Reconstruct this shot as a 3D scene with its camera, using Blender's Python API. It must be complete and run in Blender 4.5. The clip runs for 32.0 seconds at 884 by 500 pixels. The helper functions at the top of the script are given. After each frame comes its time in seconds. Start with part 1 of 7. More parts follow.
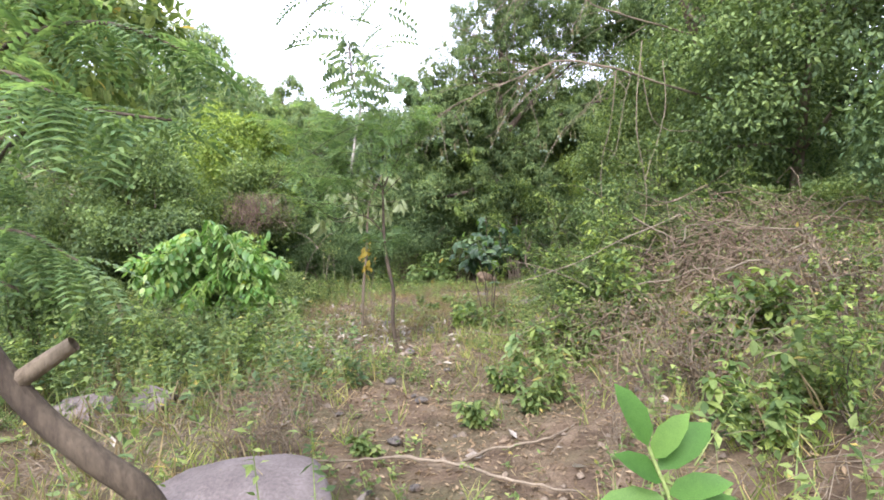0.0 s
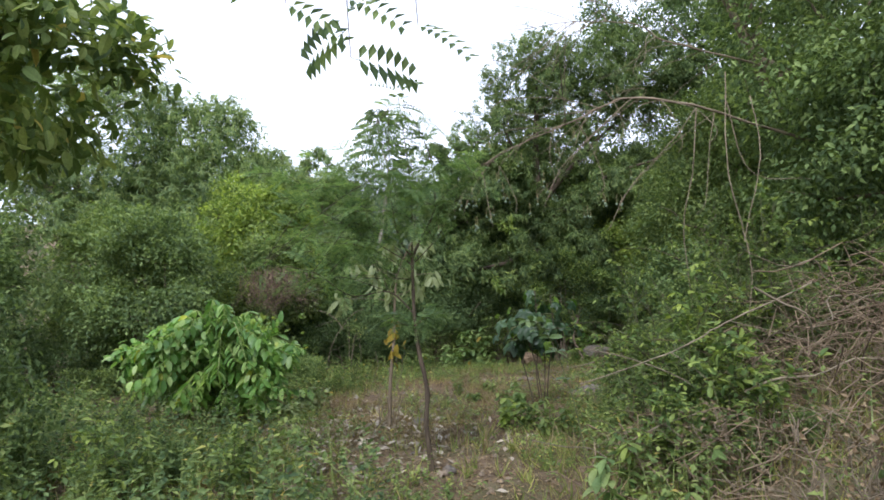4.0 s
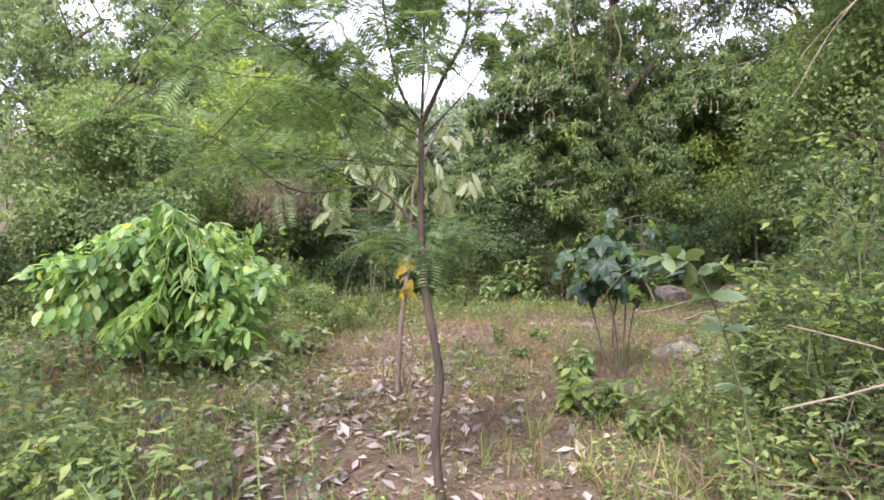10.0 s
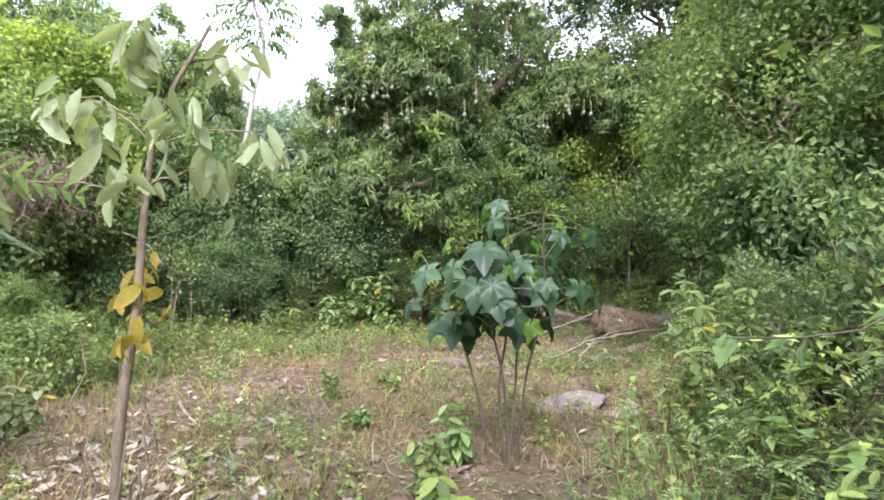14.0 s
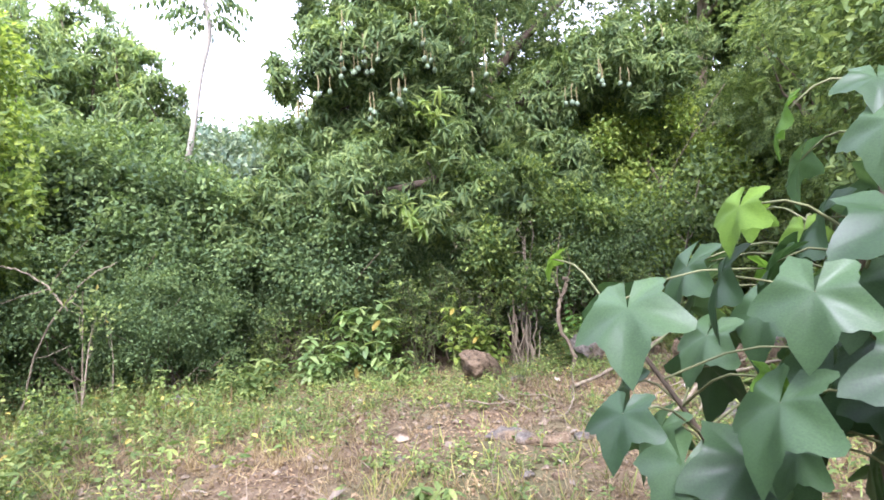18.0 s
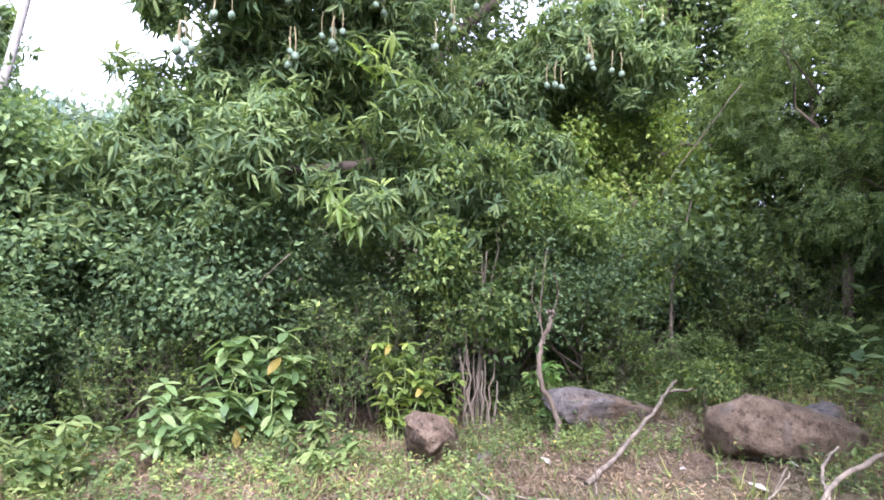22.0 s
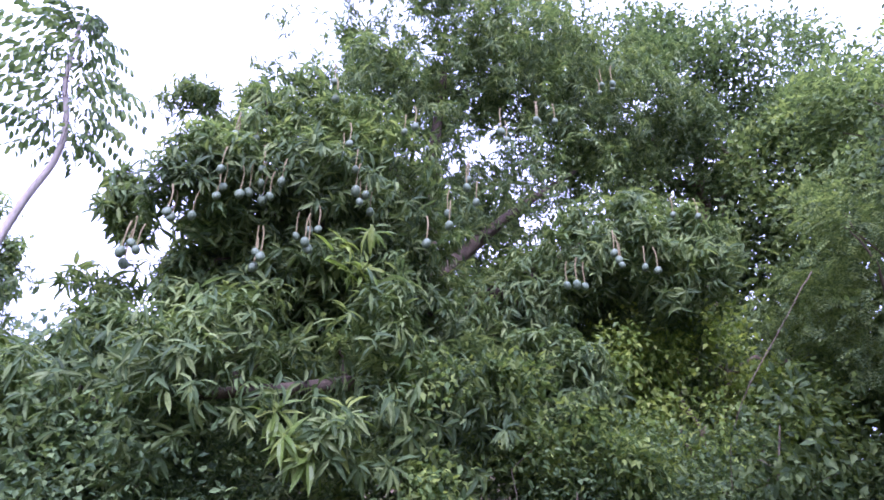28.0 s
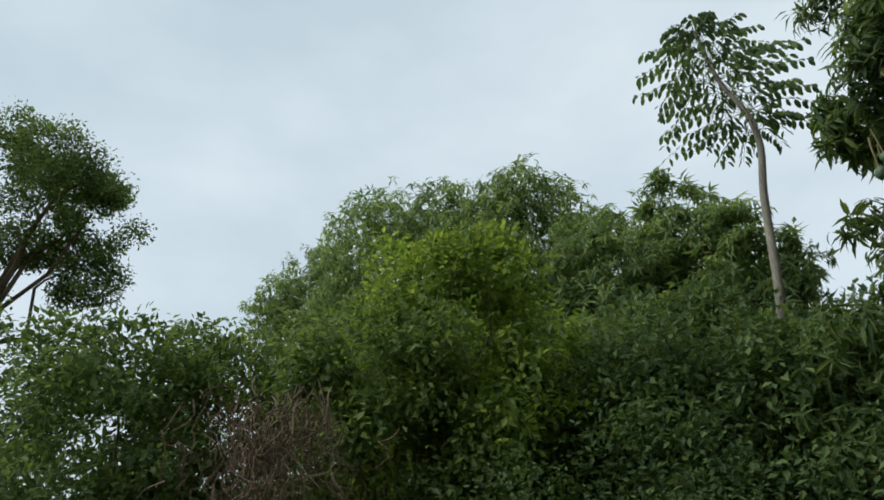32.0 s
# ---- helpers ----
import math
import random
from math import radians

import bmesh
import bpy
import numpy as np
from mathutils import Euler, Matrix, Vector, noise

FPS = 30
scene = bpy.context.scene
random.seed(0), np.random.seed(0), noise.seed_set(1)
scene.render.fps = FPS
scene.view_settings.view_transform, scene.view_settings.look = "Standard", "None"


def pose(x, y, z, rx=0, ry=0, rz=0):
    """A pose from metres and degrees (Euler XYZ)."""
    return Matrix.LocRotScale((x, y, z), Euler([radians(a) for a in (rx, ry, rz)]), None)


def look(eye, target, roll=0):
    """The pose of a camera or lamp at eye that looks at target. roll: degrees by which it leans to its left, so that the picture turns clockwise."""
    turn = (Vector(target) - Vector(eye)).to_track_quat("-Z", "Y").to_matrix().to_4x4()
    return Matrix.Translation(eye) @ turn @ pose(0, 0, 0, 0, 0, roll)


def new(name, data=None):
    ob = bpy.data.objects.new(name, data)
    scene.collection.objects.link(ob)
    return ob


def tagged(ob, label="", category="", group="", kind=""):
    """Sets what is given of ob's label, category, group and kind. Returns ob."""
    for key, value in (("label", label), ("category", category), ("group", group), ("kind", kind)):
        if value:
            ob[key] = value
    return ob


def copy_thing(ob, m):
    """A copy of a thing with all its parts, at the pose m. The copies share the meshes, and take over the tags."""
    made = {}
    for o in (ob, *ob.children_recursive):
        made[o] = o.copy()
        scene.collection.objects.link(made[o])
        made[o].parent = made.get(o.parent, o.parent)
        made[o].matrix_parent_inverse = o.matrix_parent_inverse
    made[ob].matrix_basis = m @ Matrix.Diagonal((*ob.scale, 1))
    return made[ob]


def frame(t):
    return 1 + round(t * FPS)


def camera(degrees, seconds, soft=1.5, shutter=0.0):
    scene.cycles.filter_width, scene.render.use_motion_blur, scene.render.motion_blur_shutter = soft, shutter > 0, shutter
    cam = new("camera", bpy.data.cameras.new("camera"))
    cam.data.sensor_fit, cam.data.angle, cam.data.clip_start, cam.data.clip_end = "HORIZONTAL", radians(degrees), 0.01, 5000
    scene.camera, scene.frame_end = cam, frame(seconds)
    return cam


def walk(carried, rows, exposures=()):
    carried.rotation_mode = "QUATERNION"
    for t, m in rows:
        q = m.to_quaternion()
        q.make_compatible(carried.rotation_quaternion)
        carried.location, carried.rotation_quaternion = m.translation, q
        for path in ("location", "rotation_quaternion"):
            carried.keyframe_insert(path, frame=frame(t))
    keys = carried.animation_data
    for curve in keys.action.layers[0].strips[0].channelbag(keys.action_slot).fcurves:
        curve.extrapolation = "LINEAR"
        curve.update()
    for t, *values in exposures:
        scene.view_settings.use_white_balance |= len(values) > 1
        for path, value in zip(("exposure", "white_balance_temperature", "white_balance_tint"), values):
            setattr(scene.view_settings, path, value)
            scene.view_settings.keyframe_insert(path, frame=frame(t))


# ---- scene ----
cam = camera(72.9, 32.0, soft=1.7, shutter=0.10)

# seconds, eye (x, y, z), turn to the left, tilt up, roll
ROWS = [
    (0.0, 0.001, -0.000, 1.497, 0.01, -1.17, -1.55), (0.5, -0.019, 0.142, 1.489, -3.05, 1.88, -1.08),
    (1.0, -0.076, 0.437, 1.489, -4.09, 5.16, -1.85), (1.5, -0.066, 0.567, 1.498, -4.28, 2.72, -2.57),
    (2.0, -0.040, 0.738, 1.489, -1.50, 4.64, -1.36), (2.5, -0.031, 1.000, 1.484, 0.32, 7.17, -3.12),
    (3.0, -0.047, 1.161, 1.545, 3.26, 2.65, -2.24), (3.5, -0.100, 1.383, 1.585, 2.75, 3.88, -1.89),
    (5.5, -0.191, 2.323, 1.488, 3.41, 10.30, -5.02), (6.0, -0.227, 2.461, 1.533, 3.73, 7.26, -0.89),
    (6.5, -0.302, 2.740, 1.545, 2.72, 6.63, -0.63), (7.0, -0.297, 2.956, 1.546, 2.87, 6.37, -1.21),
    (7.5, -0.235, 3.276, 1.551, 4.63, 9.44, -2.11), (8.0, -0.250, 3.483, 1.621, 9.45, 4.97, -1.31),
    (8.5, -0.325, 3.669, 1.626, 5.67, 9.63, -2.16), (9.0, -0.361, 3.895, 1.627, 3.50, 4.79, -1.20),
    (9.5, -0.280, 4.285, 1.561, 7.62, 3.07, -2.20), (10.0, -0.225, 4.547, 1.535, 7.28, -1.06, 0.18),
    (10.5, -0.148, 4.875, 1.447, 1.91, -1.04, 0.13), (11.0, -0.089, 5.190, 1.476, 3.40, 2.27, -0.52),
    (11.5, 0.028, 5.486, 1.475, 4.33, 2.21, -4.30), (12.0, 0.026, 5.760, 1.504, 2.52, 0.55, -0.27),
    (12.5, -0.016, 6.078, 1.455, 3.10, 0.32, -0.39), (13.0, 0.018, 6.476, 1.431, 5.49, 0.38, -3.23),
    (13.5, -0.005, 6.757, 1.481, 2.74, 0.51, -0.55), (14.0, -0.063, 7.085, 1.478, -6.17, 0.50, 0.84),
    (14.5, -0.029, 7.433, 1.446, -11.00, 1.73, -0.29), (15.0, 0.002, 7.790, 1.462, -7.47, -0.50, 1.49),
    (15.5, -0.005, 8.194, 1.484, -9.88, 1.03, 0.18), (17.5, -0.262, 9.648, 1.355, -8.91, -0.21, 0.96),
    (18.0, -0.364, 9.991, 1.451, -8.79, 2.44, -2.59), (18.5, -0.465, 10.259, 1.417, -11.20, 4.65, -1.25),
    (19.0, -0.493, 10.663, 1.460, -12.21, 4.11, -2.32), (19.5, -0.488, 11.086, 1.415, -11.75, 4.27, -0.13),
    (20.0, -0.478, 11.458, 1.430, -5.69, 0.96, -0.38), (20.5, -0.519, 11.843, 1.379, -12.54, 2.69, 0.95),
    (21.0, -0.502, 12.157, 1.415, -15.65, -1.23, -0.82), (21.5, -0.525, 12.488, 1.426, -15.49, 2.36, -4.08),
    (22.0, -0.531, 12.770, 1.430, -20.16, 4.76, 1.28), (22.5, -0.317, 12.982, 1.371, -22.94, 5.27, 1.80),
    (23.0, -0.349, 13.226, 1.334, -20.00, 1.80, 2.42), (23.5, -0.403, 13.725, 1.379, -21.55, 2.35, 2.08),
    (24.0, -0.204, 13.850, 1.390, -17.97, 4.77, 1.42), (24.5, -0.154, 14.073, 1.406, -23.73, 11.45, 0.31),
    (25.0, -0.017, 14.132, 1.467, -28.32, 16.34, 0.42), (27.5, 0.560, 13.976, 1.515, -16.16, 27.66, 1.49),
    (28.0, 0.540, 14.004, 1.520, -14.02, 27.73, 1.32), (28.5, 0.510, 14.034, 1.515, -8.09, 26.81, 1.10),
    (29.0, 0.419, 14.102, 1.445, 5.58, 27.68, -0.00), (29.5, 0.388, 14.198, 1.472, 24.02, 27.85, -3.08),
    (30.0, 0.385, 14.340, 1.501, 40.86, 26.05, -2.42), (30.5, 0.385, 14.346, 1.505, 51.11, 27.73, -2.63),
    (31.0, 0.392, 14.346, 1.496, 54.63, 28.45, -2.05), (31.5, 0.396, 14.341, 1.494, 56.88, 28.68, -3.21),
    (32.0, 0.394, 14.343, 1.499, 57.59, 26.88, -3.29),
]
EXPOSURES = [
    (0.0, 2.08, 5700, 24.0), (1.5, 1.83, 5588, 22.5), (2.2, 1.68, 5565, 21.5), (3.0, 1.30, 5625, 19.5), (3.5, 1.30, 5662, 18.2),
    (5.5, 0.28, 5812, 13.2), (6.0, 0.93, 5850, 12.0), (7.0, 1.63, 5775, 15.5), (8.0, 1.40, 5700, 19.0), (9.0, 1.43, 5725, 28.0),
    (10.0, 2.15, 5750, 37.0), (10.5, 2.34, 5750, 33.5), (11.0, 2.48, 5750, 30.0), (12.0, 2.40, 5710, 28.5), (13.0, 2.38, 5675, 27.0), (15.0, 2.46, 5600, 24.0),
    (18.0, 2.73, 5500, 29.0), (19.0, 2.84, 5400, 31.0), (20.0, 2.74, 5300, 34.0), (21.0, 2.69, 5275, 35.0), (22.0, 2.74, 5250, 36.0),
    (23.0, 2.87, 5260, 40.0), (24.0, 2.88, 5100, 47.5), (24.5, 2.94, 4950, 55.0), (25.0, 3.22, 4840, 66.0), (25.5, 2.80, 4840, 63.0), (27.5, 2.08, 4870, 58.0),
    (28.0, 2.08, 4926, 55.8), (28.4, 1.80, 5150, 54.0), (29.0, 0.45, 5450, 28.0), (29.6, -0.12, 5900, 8.0), (30.3, -0.07, 5915, 6.8),
    (32.0, -0.12, 5950, 4.0),
]
walk(cam, [(t, pose(x, y, z, 0, 0, turn) @ pose(0, 0, 0, 90 + tilt) @ pose(0, 0, 0, 0, 0, roll))
           for t, x, y, z, turn, tilt, roll in ROWS], EXPOSURES)


# ---- light: a bright overcast sky and a wide, weak sun ----
def make_world():
    w = bpy.data.worlds.new("overcast_sky")
    scene.world = w
    w.use_nodes = True
    nt = w.node_tree
    nt.nodes.clear()
    out = nt.nodes.new("ShaderNodeOutputWorld")
    bg = nt.nodes.new("ShaderNodeBackground")
    sky = nt.nodes.new("ShaderNodeTexSky")
    sky.sky_type = "NISHITA"
    sky.sun_disc = False
    sky.sun_elevation, sky.sun_rotation = radians(46), radians(196)
    dim = nt.nodes.new("ShaderNodeVectorMath")
    dim.operation = "SCALE"
    dim.inputs["Scale"].default_value = 0.09
    nt.links.new(sky.outputs[0], dim.inputs[0])
    co = nt.nodes.new("ShaderNodeTexCoord")
    mp = nt.nodes.new("ShaderNodeMapping")
    mp.inputs["Scale"].default_value = (1.0, 1.0, 2.2)
    nz = nt.nodes.new("ShaderNodeTexNoise")
    nz.inputs["Scale"].default_value, nz.inputs["Detail"].default_value = 1.6, 5.0
    nt.links.new(co.outputs["Generated"], mp.inputs[0])
    nt.links.new(mp.outputs[0], nz.inputs["Vector"])
    rp = nt.nodes.new("ShaderNodeValToRGB")
    rp.color_ramp.elements[0].position, rp.color_ramp.elements[0].color = 0.32, (0.70, 0.77, 0.81, 1)
    rp.color_ramp.elements[1].position, rp.color_ramp.elements[1].color = 0.68, (1.0, 1.02, 1.02, 1)
    nt.links.new(nz.outputs["Fac"], rp.inputs[0])
    mx = nt.nodes.new("ShaderNodeMix")
    mx.data_type = "RGBA"
    mx.inputs["Factor"].default_value = 0.85
    nt.links.new(dim.outputs[0], mx.inputs["A"])
    nt.links.new(rp.outputs[0], mx.inputs["B"])
    nt.links.new(mx.outputs["Result"], bg.inputs["Color"])
    bg.inputs["Strength"].default_value = 1.0
    nt.links.new(bg.outputs[0], out.inputs[0])
    sun = bpy.data.lights.new("sun", "SUN")
    sun.energy, sun.angle, sun.color = 2.0, radians(25), (1.0, 0.96, 0.9)
    ob = new("sun", sun)
    ob.matrix_world = look((0, 0, 30), (8, 28, 0))


make_world()


# ---- materials ----
def nodes_of(name):
    m = bpy.data.materials.new(name)
    m.use_nodes = True
    nt = m.node_tree
    nt.nodes.clear()
    return m, nt, nt.nodes.new("ShaderNodeOutputMaterial")


def ramp(nt, stops):
    r = nt.nodes.new("ShaderNodeValToRGB")
    e = r.color_ramp.elements
    while len(e) < len(stops):
        e.new(0.5)
    for el, (p, c) in zip(e, stops):
        el.position, el.color = p, (*c, 1)
    return r


def noise_node(nt, scale, detail=4.0, rough=0.6, space="Object"):
    co = nt.nodes.new("ShaderNodeTexCoord")
    n = nt.nodes.new("ShaderNodeTexNoise")
    n.inputs["Scale"].default_value, n.inputs["Detail"].default_value, n.inputs["Roughness"].default_value = scale, detail, rough
    nt.links.new(co.outputs[space], n.inputs["Vector"])
    return n


def mixed(nt, a, b, fac, blend="MIX"):
    m = nt.nodes.new("ShaderNodeMix")
    m.data_type, m.blend_type = "RGBA", blend
    for value, key in ((a, "A"), (b, "B"), (fac, "Factor")):
        if isinstance(value, bpy.types.NodeSocket):
            nt.links.new(value, m.inputs[key])
        else:
            m.inputs[key].default_value = value if key == "Factor" else (*value, 1)
    return m.outputs["Result"]


def leaf_material(name, dark, mid, light, rough=0.42, through_light=0.35, odd=None, per_object=False):
    """Leaves: a tint of their own for each leaf, patches over the crown, light that shines through."""
    m, nt, out = nodes_of(name)
    src = nt.nodes.new("ShaderNodeObjectInfo" if per_object else "ShaderNodeNewGeometry")
    rnd = src.outputs["Random" if per_object else "Random Per Island"]
    stops = [(0.0, dark), (0.5, mid), (0.93, light)]
    if odd:
        stops += [(0.975, light), (0.985, odd)]
    col = ramp(nt, stops)
    nt.links.new(rnd, col.inputs[0])
    patch = noise_node(nt, 0.9, 3.0)
    tone = ramp(nt, [(0.3, (0.60, 0.62, 0.64)), (0.7, (1.36, 1.30, 1.20))])
    nt.links.new(patch.outputs["Fac"], tone.inputs[0])
    base = mixed(nt, col.outputs[0], tone.outputs[0], 1.0, "MULTIPLY")
    grain = noise_node(nt, 60.0, 2.0)
    gr = ramp(nt, [(0.3, (0.82, 0.82, 0.82)), (0.7, (1.12, 1.12, 1.1))])
    nt.links.new(grain.outputs["Fac"], gr.inputs[0])
    base = mixed(nt, base, gr.outputs[0], 1.0, "MULTIPLY")
    p = nt.nodes.new("ShaderNodeBsdfPrincipled")
    p.inputs["Roughness"].default_value = rough
    p.inputs["Specular IOR Level"].default_value = 0.26 if rough < 0.5 else 0.13
    nt.links.new(base, p.inputs["Base Color"])
    tr = nt.nodes.new("ShaderNodeBsdfTranslucent")
    glow = mixed(nt, base, (1.95, 1.95, 1.15), 1.0, "MULTIPLY")
    nt.links.new(glow, tr.inputs["Color"])
    mx = nt.nodes.new("ShaderNodeMixShader")
    mx.inputs[0].default_value = through_light
    nt.links.new(p.outputs[0], mx.inputs[1])
    nt.links.new(tr.outputs[0], mx.inputs[2])
    nt.links.new(mx.outputs[0], out.inputs[0])
    return m


def solid_material(name, c1, c2, scale=6.0, fine=45.0, rough=0.9, bump=0.3, c3=None, stretch=None, metal_free_gloss=0.2):
    """Bark, stone, soil: two scales of colour and a bump."""
    m, nt, out = nodes_of(name)
    big, small = noise_node(nt, scale, 5.0), noise_node(nt, fine, 6.0, 0.7)
    if stretch:
        for n in (big, small):
            mp = nt.nodes.new("ShaderNodeMapping")
            mp.inputs["Scale"].default_value = stretch
            nt.links.new(n.inputs["Vector"].links[0].from_socket, mp.inputs[0])
            nt.links.new(mp.outputs[0], n.inputs["Vector"])
    stops = [(0.32, c1), (0.62, c2)] + ([(0.78, c3)] if c3 else [])
    col = ramp(nt, stops)
    nt.links.new(big.outputs["Fac"], col.inputs[0])
    gr = ramp(nt, [(0.25, (0.6, 0.6, 0.6)), (0.75, (1.25, 1.25, 1.25))])
    nt.links.new(small.outputs["Fac"], gr.inputs[0])
    base = mixed(nt, col.outputs[0], gr.outputs[0], 1.0, "MULTIPLY")
    info = nt.nodes.new("ShaderNodeNewGeometry")
    vr = ramp(nt, [(0.0, (0.75, 0.75, 0.77)), (1.0, (1.2, 1.18, 1.15))])
    nt.links.new(info.outputs["Random Per Island"], vr.inputs[0])
    base = mixed(nt, base, vr.outputs[0], 1.0, "MULTIPLY")
    p = nt.nodes.new("ShaderNodeBsdfPrincipled")
    p.inputs["Roughness"].default_value = rough
    p.inputs["Specular IOR Level"].default_value = metal_free_gloss
    nt.links.new(base, p.inputs["Base Color"])
    bp = nt.nodes.new("ShaderNodeBump")
    bp.inputs["Strength"].default_value, bp.inputs["Distance"].default_value = bump, 0.03
    nt.links.new(small.outputs["Fac"], bp.inputs["Height"])
    nt.links.new(bp.outputs[0], p.inputs["Normal"])
    nt.links.new(p.outputs[0], out.inputs[0])
    return m


M = {
    "mango": leaf_material("mango_leaf", (0.055, 0.090, 0.037), (0.101, 0.150, 0.054), (0.184, 0.236, 0.084), 0.54, 0.32),
    "mango_young": leaf_material("young_mango_leaf", (0.110, 0.172, 0.030), (0.165, 0.234, 0.046), (0.230, 0.284, 0.061), 0.45, 0.35),
    "forest": leaf_material("forest_leaf", (0.057, 0.090, 0.039), (0.106, 0.157, 0.058), (0.181, 0.241, 0.083), 0.55, 0.33),
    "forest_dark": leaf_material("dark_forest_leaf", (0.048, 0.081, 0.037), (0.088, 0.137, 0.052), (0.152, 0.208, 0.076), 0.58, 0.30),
    "forest_light": leaf_material("light_forest_leaf", (0.066, 0.104, 0.038), (0.120, 0.172, 0.057), (0.205, 0.260, 0.085), 0.5, 0.36),
    "canopy": leaf_material("canopy_leaf", (0.086, 0.132, 0.065), (0.153, 0.218, 0.095), (0.255, 0.316, 0.126), 0.5, 0.40),
    # Paler and bluer than the near leaves: distance haze put into the colour.
    "far": leaf_material("hazed_far_leaf", (0.080, 0.122, 0.088), (0.121, 0.168, 0.105), (0.194, 0.234, 0.146), 0.55, 0.25),
    "bush": leaf_material("glossy_bush_leaf", (0.086, 0.177, 0.046), (0.152, 0.274, 0.062), (0.302, 0.401, 0.141), 0.38, 0.38, (0.308, 0.345, 0.030)),
    "lime": leaf_material("lime_shrub_leaf", (0.085, 0.138, 0.028), (0.163, 0.232, 0.047), (0.302, 0.366, 0.081), 0.47, 0.42),
    "herb": leaf_material("herb_leaf", (0.064, 0.102, 0.033), (0.122, 0.174, 0.053), (0.228, 0.274, 0.087), 0.54, 0.35, (0.395, 0.324, 0.091)),
    "grass": leaf_material("grass_blade", (0.090, 0.130, 0.035), (0.160, 0.200, 0.053), (0.300, 0.280, 0.106), 0.6, 0.35, (0.360, 0.280, 0.141)),
    "straw": leaf_material("withered_grass", (0.105, 0.078, 0.041), (0.180, 0.138, 0.074), (0.275, 0.225, 0.128), 0.7, 0.25),
    "feather": leaf_material("feathery_leaf", (0.078, 0.132, 0.058), (0.122, 0.198, 0.076), (0.194, 0.274, 0.099), 0.5, 0.4),
    "castor": leaf_material("broad_lobed_leaf", (0.019, 0.041, 0.016), (0.030, 0.060, 0.023), (0.050, 0.090, 0.038), 0.42, 0.28, None, True),
    "castor_young": leaf_material("young_lobed_leaf", (0.055, 0.115, 0.016), (0.075, 0.145, 0.021), (0.110, 0.185, 0.028), 0.55, 0.40, None, True),
    "pale_leaf": leaf_material("pale_sapling_leaf", (0.130, 0.170, 0.070), (0.200, 0.240, 0.114), (0.290, 0.310, 0.158), 0.45, 0.35, (0.420, 0.300, 0.026)),
    "yellow_leaf": leaf_material("yellowing_leaf", (0.19, 0.15, 0.030), (0.26, 0.20, 0.036), (0.34, 0.27, 0.050), 0.5, 0.35, None, True),
    "dry_leaf": leaf_material("dry_leaf", (0.090, 0.062, 0.037), (0.165, 0.116, 0.067), (0.260, 0.195, 0.119), 0.75, 0.12),
    "pale_litter": leaf_material("bleached_leaf", (0.170, 0.140, 0.108), (0.265, 0.228, 0.182), (0.390, 0.355, 0.295), 0.7, 0.1),
    "scrub": leaf_material("mixed_shrub_leaf", (0.059, 0.100, 0.033), (0.110, 0.165, 0.050), (0.236, 0.297, 0.076), 0.5, 0.36),
    "broad_pale": leaf_material("pale_broad_leaf", (0.093, 0.152, 0.055), (0.159, 0.238, 0.083), (0.264, 0.335, 0.127), 0.45, 0.36),
    "bark": solid_material("grey_brown_bark", (0.100, 0.075, 0.046), (0.200, 0.160, 0.105), 5, 40, 0.9, 0.5, stretch=(1, 1, 0.3)),
    "bark_dark": solid_material("dark_bark", (0.055, 0.042, 0.029), (0.110, 0.085, 0.055), 5, 40, 0.9, 0.5, stretch=(1, 1, 0.3)),
    "bark_pale": solid_material("pale_bark", (0.20, 0.18, 0.14), (0.35, 0.315, 0.25), 4, 35, 0.85, 0.3, stretch=(1, 1, 0.3)),
    "bark_ash": solid_material("weathered_wood", (0.120, 0.098, 0.066), (0.260, 0.215, 0.143), 9, 60, 0.9, 0.5, stretch=(1, 1, 0.5)),
    "brush": solid_material("cut_brushwood", (0.110, 0.080, 0.049), (0.245, 0.182, 0.113), 4, 50, 0.9, 0.2),
    "twig": solid_material("dry_twig", (0.115, 0.090, 0.059), (0.235, 0.188, 0.124), 4, 50, 0.9, 0.2),
    "green_stem": solid_material("green_stem", (0.120, 0.170, 0.042), (0.220, 0.270, 0.084), 6, 60, 0.6, 0.1),
    "shoot": solid_material("dull_green_shoot", (0.075, 0.085, 0.036), (0.140, 0.145, 0.064), 6, 60, 0.7, 0.1),
    "pebble": solid_material("pebble_stone", (0.115, 0.088, 0.059), (0.215, 0.172, 0.119), 8, 40, 0.9, 0.5),
    "fruit": solid_material("unripe_fruit_skin", (0.095, 0.135, 0.075), (0.155, 0.200, 0.115), 12, 80, 0.5, 0.05, metal_free_gloss=0.3),
    "stalk": solid_material("fruit_stalk", (0.180, 0.150, 0.067), (0.280, 0.230, 0.109), 10, 60, 0.7, 0.1),
}


